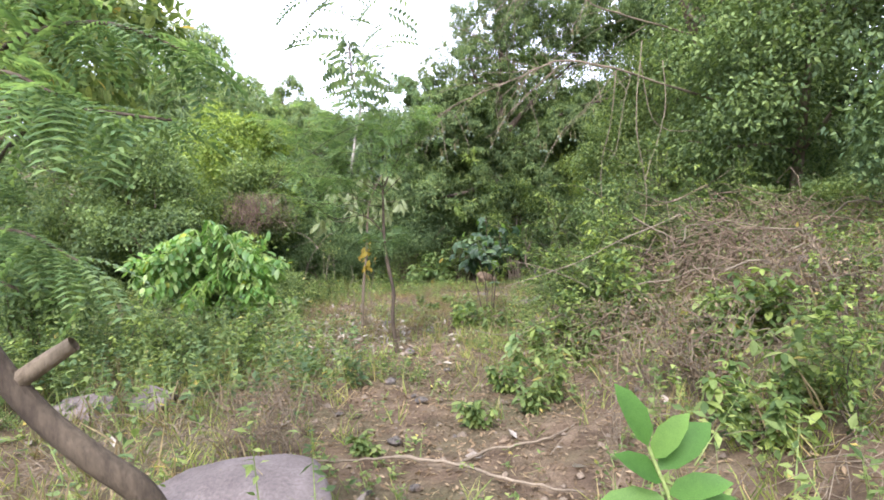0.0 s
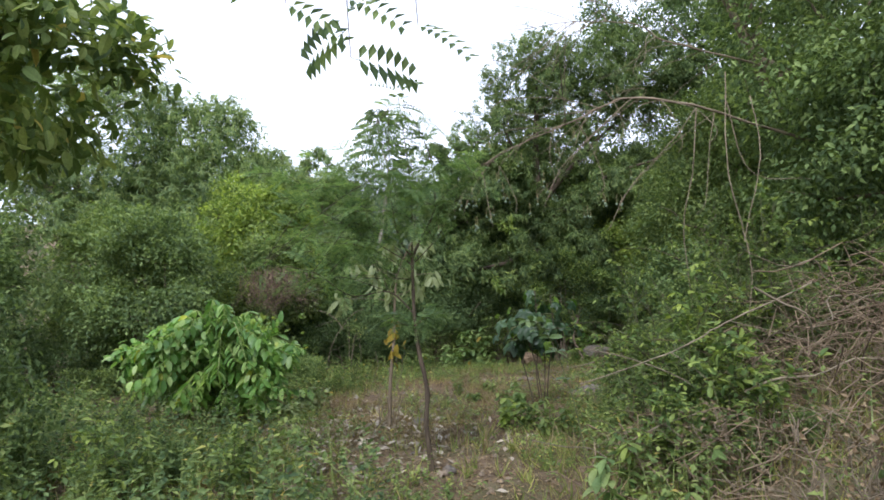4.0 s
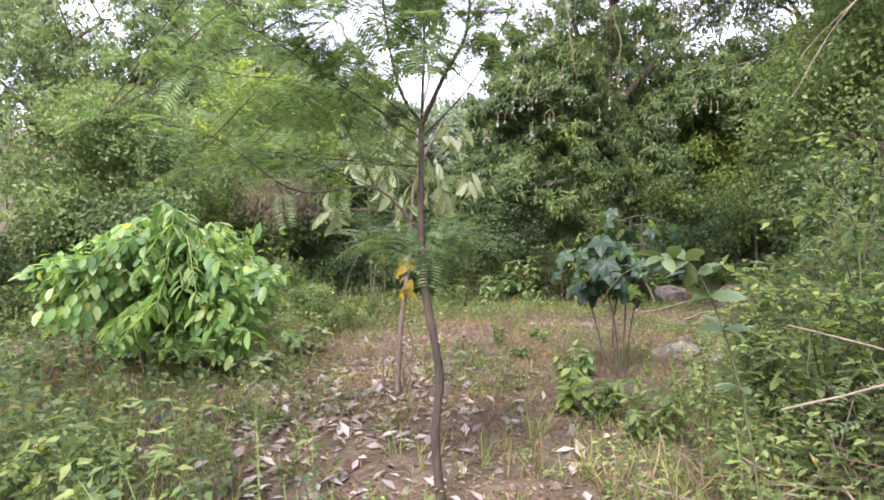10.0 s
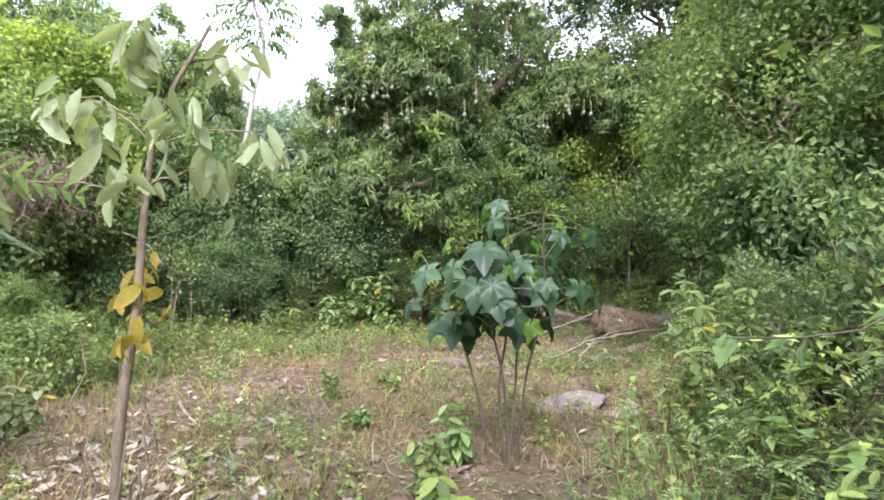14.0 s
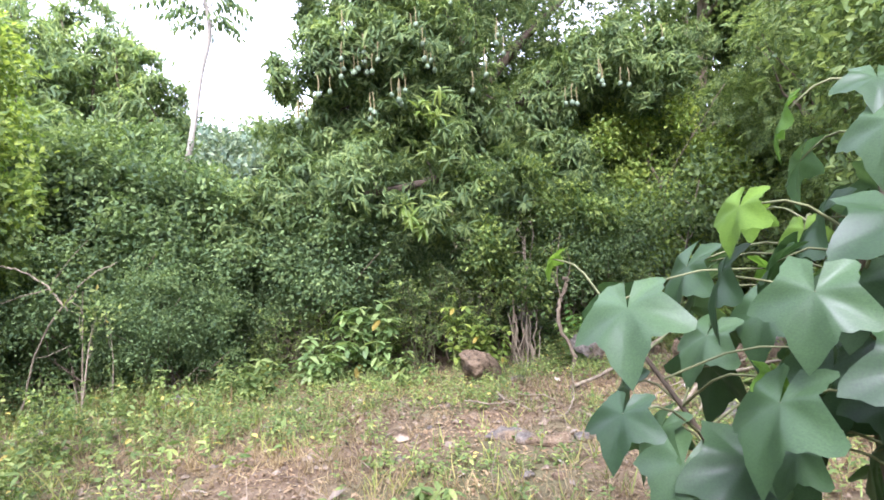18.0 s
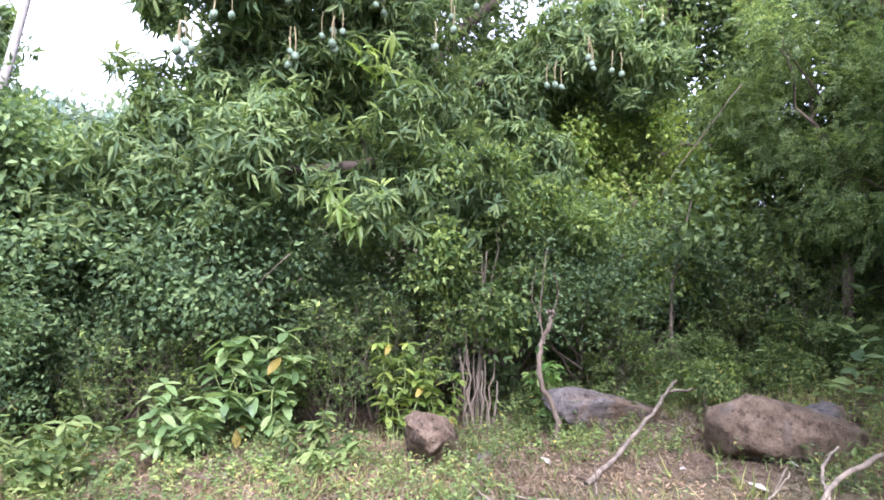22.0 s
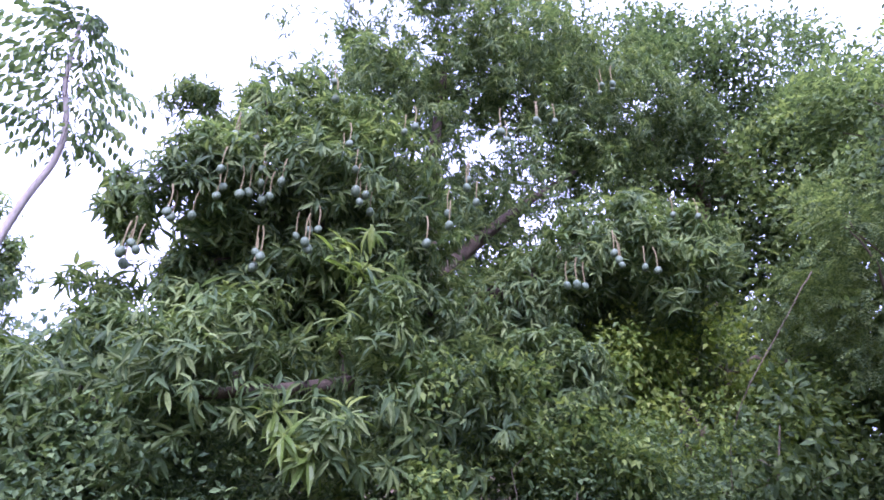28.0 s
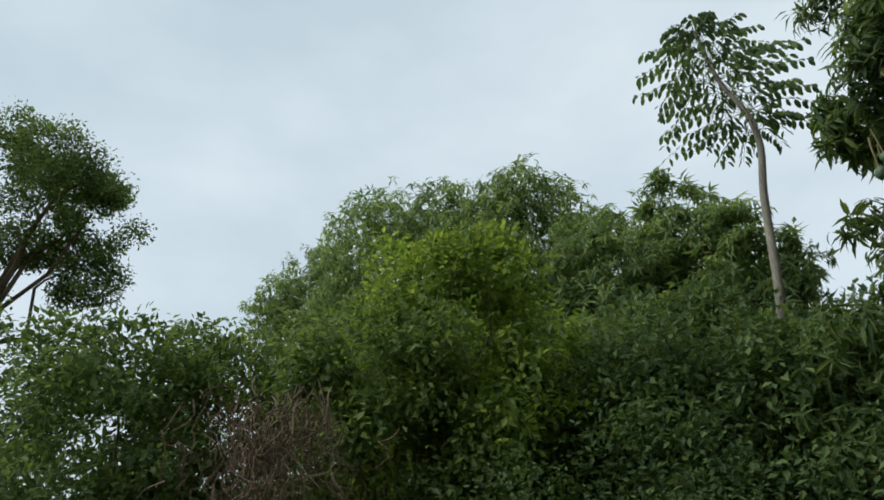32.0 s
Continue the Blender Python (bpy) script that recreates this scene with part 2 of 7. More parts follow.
def ground_material():
    """Reddish soil with trodden paler earth, dark damp patches, mossy green at the sides."""
    m, nt, out = nodes_of("forest_soil")
    big, mid, small = noise_node(nt, 0.55, 5.0), noise_node(nt, 4.0, 6.0), noise_node(nt, 55.0, 6.0, 0.75)
    soil = ramp(nt, [(0.30, (0.080, 0.055, 0.034)), (0.52, (0.148, 0.105, 0.064)), (0.74, (0.222, 0.170, 0.108))])
    nt.links.new(mid.outputs["Fac"], soil.inputs[0])
    green = ramp(nt, [(0.44, (0.0, 0.0, 0.0)), (0.66, (0.7, 0.7, 0.7))])
    nt.links.new(big.outputs["Fac"], green.inputs[0])
    moss = mixed(nt, soil.outputs[0], (0.085, 0.10, 0.04), green.outputs[0])
    gr = ramp(nt, [(0.28, (0.5, 0.5, 0.5)), (0.72, (1.35, 1.32, 1.28))])
    nt.links.new(small.outputs["Fac"], gr.inputs[0])
    base = mixed(nt, moss, gr.outputs[0], 1.0, "MULTIPLY")
    p = nt.nodes.new("ShaderNodeBsdfPrincipled")
    p.inputs["Roughness"].default_value, p.inputs["Specular IOR Level"].default_value = 0.95, 0.15
    nt.links.new(base, p.inputs["Base Color"])
    bp = nt.nodes.new("ShaderNodeBump")
    bp.inputs["Strength"].default_value, bp.inputs["Distance"].default_value = 0.8, 0.03
    nt.links.new(small.outputs["Fac"], bp.inputs["Height"])
    nt.links.new(bp.outputs[0], p.inputs["Normal"])
    nt.links.new(p.outputs[0], out.inputs[0])
    return m


def stone_material(name, rust_share):
    """Weathered rock: grey and rust-brown patches, dark lichen flecks, pale chipped grain."""
    m, nt, out = nodes_of(name)
    patch, mid, fleck, small = noise_node(nt, 1.9, 4.0, 0.6), noise_node(nt, 9.0, 6.0, 0.7), noise_node(nt, 17.0, 3.0, 0.6), noise_node(nt, 55.0, 6.0, 0.75)
    grey = ramp(nt, [(0.30, (0.092, 0.080, 0.066)), (0.55, (0.180, 0.156, 0.126)), (0.75, (0.31, 0.27, 0.22))])
    rust = ramp(nt, [(0.30, (0.095, 0.066, 0.040)), (0.55, (0.200, 0.142, 0.084)), (0.75, (0.30, 0.225, 0.145))])
    for q in (grey, rust):
        nt.links.new(mid.outputs["Fac"], q.inputs[0])
    lo = 0.62 - 0.34 * rust_share
    share = ramp(nt, [(lo - 0.06, (0, 0, 0)), (lo + 0.08, (1, 1, 1))])
    nt.links.new(patch.outputs["Fac"], share.inputs[0])
    base = mixed(nt, grey.outputs[0], rust.outputs[0], share.outputs[0])
    spots = ramp(nt, [(0.34, (0.48, 0.48, 0.46)), (0.42, (1, 1, 1)), (0.64, (1, 1, 1)), (0.70, (1.35, 1.35, 1.3))])
    nt.links.new(fleck.outputs["Fac"], spots.inputs[0])
    base = mixed(nt, base, spots.outputs[0], 1.0, "MULTIPLY")
    gr = ramp(nt, [(0.25, (0.6, 0.6, 0.6)), (0.75, (1.3, 1.3, 1.3))])
    nt.links.new(small.outputs["Fac"], gr.inputs[0])
    base = mixed(nt, base, gr.outputs[0], 1.0, "MULTIPLY")
    p = nt.nodes.new("ShaderNodeBsdfPrincipled")
    p.inputs["Roughness"].default_value, p.inputs["Specular IOR Level"].default_value = 0.9, 0.2
    nt.links.new(base, p.inputs["Base Color"])
    b0, b1 = nt.nodes.new("ShaderNodeBump"), nt.nodes.new("ShaderNodeBump")
    b0.inputs["Strength"].default_value, b0.inputs["Distance"].default_value = 0.9, 0.08
    b1.inputs["Strength"].default_value, b1.inputs["Distance"].default_value = 0.9, 0.025
    nt.links.new(mid.outputs["Fac"], b0.inputs["Height"])
    nt.links.new(small.outputs["Fac"], b1.inputs["Height"])
    nt.links.new(b0.outputs[0], b1.inputs["Normal"])
    nt.links.new(b1.outputs[0], p.inputs["Normal"])
    nt.links.new(p.outputs[0], out.inputs[0])
    return m


M["boulder"] = solid_material("smooth_boulder", (0.15, 0.122, 0.104), (0.26, 0.215, 0.185), 3, 50, 0.9, 0.5, (0.32, 0.27, 0.235))
M["stone_grey"], M["stone_brown"] = stone_material("grey_stone", 0.30), stone_material("brown_stone", 0.85)
M["soil"] = ground_material()
rng = np.random.default_rng(7)


# ---- building helpers ----
def raw_mesh(name, verts, faces, material, smooth=False):
    """A mesh from an array of points and arrays of faces, each array with faces of one size."""
    me = bpy.data.meshes.new(name)
    faces = [f for f in (faces if isinstance(faces, list) else [faces]) if len(f)]
    me.vertices.add(len(verts))
    me.vertices.foreach_set("co", np.asarray(verts, np.float32).ravel())
    loops = np.concatenate([f.ravel() for f in faces]).astype(np.int32)
    sizes = np.concatenate([np.full(len(f), f.shape[1]) for f in faces]).astype(np.int32)
    me.loops.add(len(loops))
    me.loops.foreach_set("vertex_index", loops)
    me.polygons.add(len(sizes))
    me.polygons.foreach_set("loop_start", np.r_[0, np.cumsum(sizes)[:-1]].astype(np.int32))
    me.polygons.foreach_set("loop_total", sizes)
    me.polygons.foreach_set("use_smooth", np.full(len(sizes), smooth))
    me.materials.append(material)
    me.update(calc_edges=True)
    return me


def part(name, mesh, parent=None, label="", m=None):
    ob = new(name, mesh)
    ob.parent = parent
    if m is not None:
        ob.matrix_basis = m
    return tagged(ob, label)


def thing(name, label, category, at=(0, 0, 0), group="", kind=""):
    ob = new(name)
    ob.empty_display_size = 0.1
    ob.matrix_basis = Matrix.Translation(at)
    return tagged(ob, label, category, group, kind)


def unit(v):
    v = np.asarray(v, float)
    return v / np.maximum(np.linalg.norm(v, axis=-1, keepdims=True), 1e-9)


# Leaf outlines: x across, y along, z off the face.
def folded(width, fold=0.12, droop=0.0, steps=((0.0, 0.0), (0.3, 1.0), (0.65, 0.8), (1.0, 0.0)), wave=0.0):
    """A leaf folded along its midrib, from rows of (place along it, share of the half width)."""
    v, f, rows = [], [], []
    for n, (y, w) in enumerate(steps):
        z = -droop * y * y
        if w == 0:
            rows.append((len(v),) * 3)
            v.append((0, y, z))
        else:
            lift = fold * w * width + wave * (-1) ** n
            rows.append((len(v), len(v) + 1, len(v) + 2))
            v += [(-width * w, y, z + lift), (0, y, z), (width * w, y, z + lift)]
    for a, b in zip(rows, rows[1:]):
        for k in (0, 1):
            q = [a[k], a[k + 1], b[k + 1], b[k]]
            q = [i for n, i in enumerate(q) if i not in q[:n]]
            f.append(q)
    return np.array(v, float), f


LEAF = {
    "plain": (np.array([(0, 0, 0), (0.27, 0.45, 0.06), (0, 1, -0.08), (-0.27, 0.45, 0.06)], float), [[0, 1, 2], [0, 2, 3]]),
    "oval": folded(0.25, 0.25, 0.15, ((0, 0), (0.4, 1.0), (1.0, 0.0))),
    "mango": folded(0.115, 0.5, 0.42, ((0, 0), (0.45, 1.0), (1.0, 0.0))),
    "mango_near": folded(0.110, 0.45, 0.48, ((0, 0), (0.28, 0.9), (0.64, 0.95), (1.0, 0.0))),
    "broad": folded(0.23, 0.3, 0.22, ((0, 0), (0.2, 0.75), (0.5, 1.0), (0.8, 0.7), (1.0, 0.0))),
    "long": folded(0.17, 0.35, 0.25, ((0, 0), (0.25, 0.7), (0.6, 1.0), (0.85, 0.6), (1.0, 0.0))),
    "blade": (np.array([(-0.022, 0, 0), (0.022, 0, 0), (0.018, 0.55, -0.06), (-0.018, 0.55, -0.06), (0, 1.0, -0.3)], float),
              [[0, 1, 2, 3], [3, 2, 4]]),
    "litter": folded(0.24, 0.6, -0.25, ((0, 0), (0.45, 1.0), (1.0, 0.0))),
}


def feather_leaf(pairs=9, width=0.30, leaflet=0.075):
    v, f = [], []
    for n in range(pairs):
        y = 0.12 + 0.86 * n / (pairs - 1)
        reach = width * (0.65 + 0.35 * math.sin(math.pi * (n + 0.7) / (pairs + 0.6)))
        z = -0.35 * y * y
        for s in (-1, 1):
            b = len(v)
            v += [(0, y, z), (s * reach * 0.5, y + 0.06 - leaflet / 2, z + 0.02), (s * reach, y + 0.1, z - 0.03), (s * reach * 0.5, y + 0.06 + leaflet / 2, z + 0.02)]
            f.append([b, b + 1, b + 2, b + 3] if s > 0 else [b, b + 3, b + 2, b + 1])
    b = len(v)
    v += [(-0.008, 0, 0), (0.008, 0, 0), (0, 1, -0.35)]
    f.append([b, b + 1, b + 2])
    return np.array(v, float), f


LEAF["feather"] = feather_leaf()
LEAF["frond"] = feather_leaf(6, 0.28, 0.17)


def leaf_mesh(name, kind, at, along, up, size, material, smooth=False):
    """Many leaves of one outline as one mesh: where each starts, which way it points, which way it faces, how long it is."""
    v, f = LEAF[kind]
    y = unit(along)
    x = unit(np.cross(y, up) + 1e-6)
    z = np.cross(x, y)
    n, k = len(at), len(v)
    size = np.asarray(size, float).reshape(-1, 1, 1)
    pts = at[:, None] + size * (v[None, :, :1] * x[:, None] + v[None, :, 1:2] * y[:, None] + v[None, :, 2:] * z[:, None])
    faces = []
    for sides in {len(q) for q in f}:
        q = np.array([g for g in f if len(g) == sides])
        faces.append((np.arange(n)[:, None, None] * k + q[None]).reshape(-1, sides))
    return raw_mesh(name, pts.reshape(-1, 3), faces, material, smooth)


def tubes(name, runs, material, sides=6):
    """Round stems: each run is (points, radii). One mesh."""
    vs, fs, base = [], [], 0
    ang = np.arange(sides) * 2 * np.pi / sides
    for pts, rad in runs:
        pts = np.asarray(pts, float)
        rad = np.broadcast_to(np.asarray(rad, float), (len(pts),))
        t = unit(np.gradient(pts, axis=0))
        ref = np.array([0.31, 0.17, 0.93]) if abs(t[0, 2]) < 0.8 else np.array([0.9, 0.4, 0.1])
        a = unit(np.cross(t, ref))
        b = np.cross(t, a)
        ring = pts[:, None] + rad[:, None, None] * (np.cos(ang)[None, :, None] * a[:, None] + np.sin(ang)[None, :, None] * b[:, None])
        vs.append(ring.reshape(-1, 3))
        i = np.arange(len(pts) - 1)[:, None] * sides + np.arange(sides)[None]
        j = np.arange(len(pts) - 1)[:, None] * sides + (np.arange(sides)[None] + 1) % sides
        fs.append(np.stack([i, j, j + sides, i + sides], -1).reshape(-1, 4) + base)
        base += len(pts) * sides
    return raw_mesh(name, np.concatenate(vs), [np.concatenate(fs)], material, True)


def bend(a, b, n=7, sag=0.0, wobble=0.04, r=None):
    """A wavering line from a to b."""
    r = r or rng
    a, b = np.asarray(a, float), np.asarray(b, float)
    s = np.linspace(0, 1, n)[:, None]
    far = np.linalg.norm(b - a)
    p = a + (b - a) * s
    p[1:-1] += r.normal(0, wobble * far, (n - 2, 3)) * np.sin(np.pi * s[1:-1])
    p[:, 2] += sag * far * np.sin(np.pi * s[:, 0])
    return p


def smooth_line(points, n=24):
    """A smooth curve through a few given points."""
    p = np.asarray(points, float)
    s = np.linspace(0, len(p) - 1, n)
    q = np.vstack([2 * p[0] - p[1], p, 2 * p[-1] - p[-2]])
    i = np.minimum(s.astype(int), len(p) - 2)
    u = (s - i)[:, None]
    a, b, c, d = q[i], q[i + 1], q[i + 2], q[i + 3]
    return 0.5 * (2 * b + (c - a) * u + (2 * a - 5 * b + 4 * c - d) * u**2 + (3 * b - a - 3 * c + d) * u**3)


def ground_z(x, y):
    """Height of the ground: a steep bank beside the path, flattening towards the clearing."""
    x, y = np.asarray(x, float), np.asarray(y, float)
    steep = 0.16 + 0.36 / (1 + np.exp((y - 9.5) / 1.3))
    start = 1.45 + 0.5 / (1 + np.exp(-(y - 11.0))) + 1.15 / (1 + np.exp(-(y - 13.5) * 1.2))
    over = np.logaddexp(0, (x - start) * 4) / 4
    bank = steep * 9.0 * np.tanh(over / 9.0)
    left = 0.10 * np.logaddexp(0, (-x - 6.5) * 2) / 2
    back = 0.07 * np.logaddexp(0, (y - 20.5) * 2) / 2 + 0.19 * np.logaddexp(0, (np.minimum(y, 90) - 27) * 2) / 2
    bumps = 0.035 * np.sin(1.7 * x + 0.6 * y) * np.sin(1.3 * y - 0.4 * x) + 0.02 * np.sin(4.1 * x + 1.1) * np.sin(3.7 * y)
    return bank + 25 * np.tanh((left + back) / 25) + bumps


def grounded(x, y):
    return np.stack([x, y, ground_z(x, y)], -1)


def crown_points(lobes, n, r, inner=0.45, puff=0.30):
    """Clump places and outward ways over a crown of several ellipsoids (centre, radii), gathered into smaller puffs."""
    c = np.array([l[0] for l in lobes], float)
    s = np.array([l[1] for l in lobes], float)
    w = np.prod(s, 1) ** (2 / 3)
    m = max(10, n // 16)
    k = r.choice(len(lobes), m, p=w / w.sum())
    d = unit(r.normal(size=(m, 3)))
    q = inner + (1 - inner) * r.random((m, 1)) ** 0.55
    mid = c[k] + d * s[k] * q * (1 - 0.6 * puff)
    rad = puff * np.prod(s[k], 1)[:, None] ** (1 / 3) * r.uniform(0.7, 1.4, (m, 1))
    j = r.integers(0, m, n)
    e = unit(r.normal(size=(n, 3)) + 0.55 * unit(d / s[k])[j] + (0, 0, 0.25))
    return mid[j] + e * rad[j] * r.uniform(0.55, 1.0, (n, 1)), unit(e + 0.6 * d[j])


def spray(at, out, each, spread, size, r, droop=0.3, open_up=0.8):
    """Leaves round clump places: starts, ways, faces and lengths."""
    n = len(at) * each
    p = np.repeat(at, each, 0) + np.clip(r.normal(0, spread, (n, 3)), -1.7 * spread, 1.7 * spread) * (1, 1, 0.7)
    o = np.repeat(out, each, 0)
    along = unit(o * 0.55 + r.normal(0, 0.6, (n, 3)) + (0, 0, -droop))
    up = unit(np.array([0, 0, open_up]) + o * 0.5 + r.normal(0, 0.35, (n, 3)))
    return p, along, up, size * r.uniform(0.65, 1.3, n)


def rosettes(at, out, each, size, r, lift=0.3, droop=0.32):
    """Long leaves in drooping tufts round twig ends."""
    n = len(at)
    axis = unit(out * 0.8 + (0, 0, lift) + r.normal(0, 0.35, (n, 3)))
    a = unit(np.cross(axis, r.normal(size=(n, 3))))
    b = np.cross(axis, a)
    ph = (np.arange(each)[None] * 2.4 + r.uniform(0, 6.28, (n, 1)) + r.normal(0, 0.35, (n, each)))[..., None]
    lean = r.uniform(-0.15, 1.0, (n, each, 1))
    along = np.cos(ph) * a[:, None] + np.sin(ph) * b[:, None] + lean * axis[:, None] + np.array([0, 0, -droop]) * r.uniform(0.4, 1.7, (n, each, 1))
    p = at[:, None] - axis[:, None] * r.uniform(0, 0.16, (n, each, 1)) + r.normal(0, 0.012, (n, each, 3))
    up = axis[:, None] + np.array([0, 0, 0.7]) + r.normal(0, 0.25, (n, each, 3))
    return p.reshape(-1, 3), unit(along).reshape(-1, 3), unit(up).reshape(-1, 3), size * r.uniform(0.55, 1.2, n * each)


def tree(name, label, at, lobes, clumps, each, leaf, size, mat, seed, category="tree", trunk=None, thick=0.12, bark="bark",
         spread=0.22, limbs=9, droop=0.3, inner=0.45, group="", stars=False, twigs=0, extra=None):
    """A tree: a tapered trunk, limbs that reach into the crown, and a crown of many small leaves in clumps."""
    r = np.random.default_rng(seed)
    z0 = float(ground_z(at[0], at[1]))
    root = thing(name, label, category, (at[0], at[1], z0), group)
    o = np.array([at[0], at[1], z0])
    lobes = [(np.array(c, float) - o, np.array(s, float)) for c, s in lobes]
    top = np.mean([c for c, s in lobes], 0) if trunk is None else np.array(trunk[-1], float) - o
    line = [(0, 0, -0.15), top * (0.25, 0.25, 0.3), top * (0.6, 0.6, 0.65), top] if trunk is None else [(0, 0, -0.15)] + [np.array(p, float) - o for p in trunk]
    line = smooth_line(line, 16)
    part("trunk", tubes("trunk", [(line, thick * np.linspace(1.15, 0.35, 16))], M[bark], 9), root)
    c, out = crown_points(lobes, clumps, r, inner)
    for k in r.choice(len(c), min(limbs, len(c)), replace=False):
        p = bend(line[int(r.integers(7, 15))], c[k], 7, 0.1, 0.05, r)
        runs = [(p, thick * np.linspace(0.42, 0.08, 7))]
        for _ in range(twigs):
            j = int(r.integers(3, 6))
            e = p[j] + r.normal(0, 0.35, 3) * np.linalg.norm(p[-1] - p[0]) * 0.5
            runs.append((bend(p[j], e, 5, 0, 0.06, r), thick * np.linspace(0.12, 0.03, 5)))
        part("limb", tubes("limb", runs, M[bark], 5), root)
    if stars:
        p, a, u, s = rosettes(c, out, each, size, r)
    else:
        p, a, u, s = spray(c, out, each, spread, size, r, droop)
    part("crown", leaf_mesh("crown", leaf, p, a, u, s, M[mat]), root)
    return root


def rock(name, label, at, size, mat, seed, turn=0.0, rough=0.22, cuts=5, sink=0.25, kind_cat="rock", group=""):
    """A boulder: a ball cut by planes and roughened, half sunk in the soil."""
    r = np.random.default_rng(seed)
    bm = bmesh.new()
    bmesh.ops.create_icosphere(bm, subdivisions=2 if kind_cat == "stone" else 4 if max(size) > 0.45 else 3, radius=1.0)
    planes = [(unit(r.normal(size=3) + (0, 0, 0.25)), r.uniform(0.42, 0.72)) for _ in range(cuts + 3 if cuts > 0 else 2)]
    for v in bm.verts:
        p = np.array(v.co)
        for n, d in planes:
            over = p @ n - d
            if over > 0:
                p -= n * over * 0.97
        q = Vector(p * 1.7 + seed * 3.1)
        p *= 1 + 1.7 * rough * (0.22 * noise.noise(q) - 0.30 * abs(noise.noise(q * 2.3)) - 0.30 * abs(noise.noise(q * 4.6)) + 0.22 * noise.noise(q * 9.0) + 0.14 * noise.noise(q * 17.0) + 0.14)
        v.co = Vector(p * np.array(size) / 2)
    me = bpy.data.meshes.new(name)
    bm.to_mesh(me)
    bm.free()
    me.polygons.foreach_set("use_smooth", np.full(len(me.polygons), True))
    me.materials.append(M[mat])
    z = float(ground_z(at[0], at[1])) if len(at) == 2 else at[2]
    ob = new(name, me)
    ob.matrix_basis = pose(at[0], at[1], z + size[2] * (0.5 - sink), 0, 0, turn)
    return tagged(ob, label, kind_cat, group)


# ---- ground ----
def make_ground():
    near_x, near_y = np.arange(-9, 9.01, 0.13), np.arange(-2.5, 23.01, 0.13)
    far = np.array([0.3, 0.8, 1.6, 3, 5, 9, 15, 25, 45, 80, 150, 300])
    xs = np.concatenate([-9 - far[::-1], near_x, 9 + far])
    ys = np.concatenate([-2.5 - far[::-1], near_y, 23 + far])
    gx, gy = np.meshgrid(xs, ys)
    z = ground_z(gx, gy)
    r = np.random.default_rng(3)
    inside = (np.abs(gx) < 9) & (gy > -2.5) & (gy < 23)
    z = z + inside * r.normal(0, 0.008, z.shape)
    v = np.stack([gx, gy, z], -1).reshape(-1, 3)
    nx, ny = len(xs), len(ys)
    i = (np.arange(ny - 1)[:, None] * nx + np.arange(nx - 1)[None]).reshape(-1)
    me = raw_mesh("ground", v, [np.stack([i, i + 1, i + nx + 1, i + nx], -1)], M["soil"], True)
    tagged(new("ground", me), "reddish brown forest soil with a trodden footpath", "ground", kind="structure")


make_ground()


def trodden(x, y):
    """1 on the bare footpath and the open clearing, 0 in the scrub beside them."""
    left = np.interp(y, (0, 6, 8, 10, 12, 14, 16, 18, 19), (-0.8, -1.0, -2.0, -2.7, -3.0, -2.9, -2.5, -1.9, -1.2))
    right = np.interp(y, (0, 3, 5.2, 6.6, 8.6, 10, 11, 13, 16, 18, 19), (0.6, 0.9, 1.5, 0.55, 0.25, 0.9, 1.7, 2.9, 4.4, 5.0, 4.0))
    left = left + 0.25 * np.sin(2.3 * y)
    right = right + 0.25 * np.sin(1.9 * y + 1)
    return 1 / (1 + np.exp((left - x) * 6)) / (1 + np.exp((x - right) * 6))


def scatter(n, x0, x1, y0, y1, r, keep=None):
    x, y = r.uniform(x0, x1, n), r.uniform(y0, y1, n)
    if keep is not None:
        k = r.random(n) < keep(x, y)
        x, y = x[k], y[k]
    return x, y


def herb_stuff(name, label, x, y, height, leaf, size, mat, seed, leaves=14, lean=0.25, stems=True, category="undergrowth"):
    """Low plants that nobody could count: a thin stem each with leaves up its length."""
    r = np.random.default_rng(seed)
    n = len(x)
    h = height * r.uniform(0.45, 1.25, n)
    base = grounded(x, y)
    tip = base + np.stack([r.normal(0, lean, n) * h, r.normal(0, lean, n) * h, h], -1)
    s = r.random((n, leaves, 1)) ** 0.7
    p = base[:, None] * (1 - s) + tip[:, None] * s + r.normal(0, 0.02, (n, leaves, 3))
    out = r.normal(size=(n, leaves, 3)) * (1, 1, 0.35) + (0, 0, 0.12)
    up = np.array([0, 0, 1.0]) + r.normal(0, 0.3, (n, leaves, 3))
    sz = size * r.uniform(0.6, 1.3, (n, leaves)) * (1.1 - 0.35 * s[..., 0])
    root = thing(name, label, category, kind="stuff")
    part("leaves", leaf_mesh("leaves", leaf, p.reshape(-1, 3), out.reshape(-1, 3), up.reshape(-1, 3), sz.ravel(), M[mat]), root)
    if stems:
        w = 0.004 + 0.004 * h
        side = unit(np.stack([r.normal(size=n), r.normal(size=n), 0 * h], -1)) * w[:, None]
        v = np.stack([base - side, base + side, tip], 1).reshape(-1, 3)
        part("stems", raw_mesh("stems", v, [np.arange(3 * n).reshape(-1, 3)], M["green_stem"]), root)
    return root


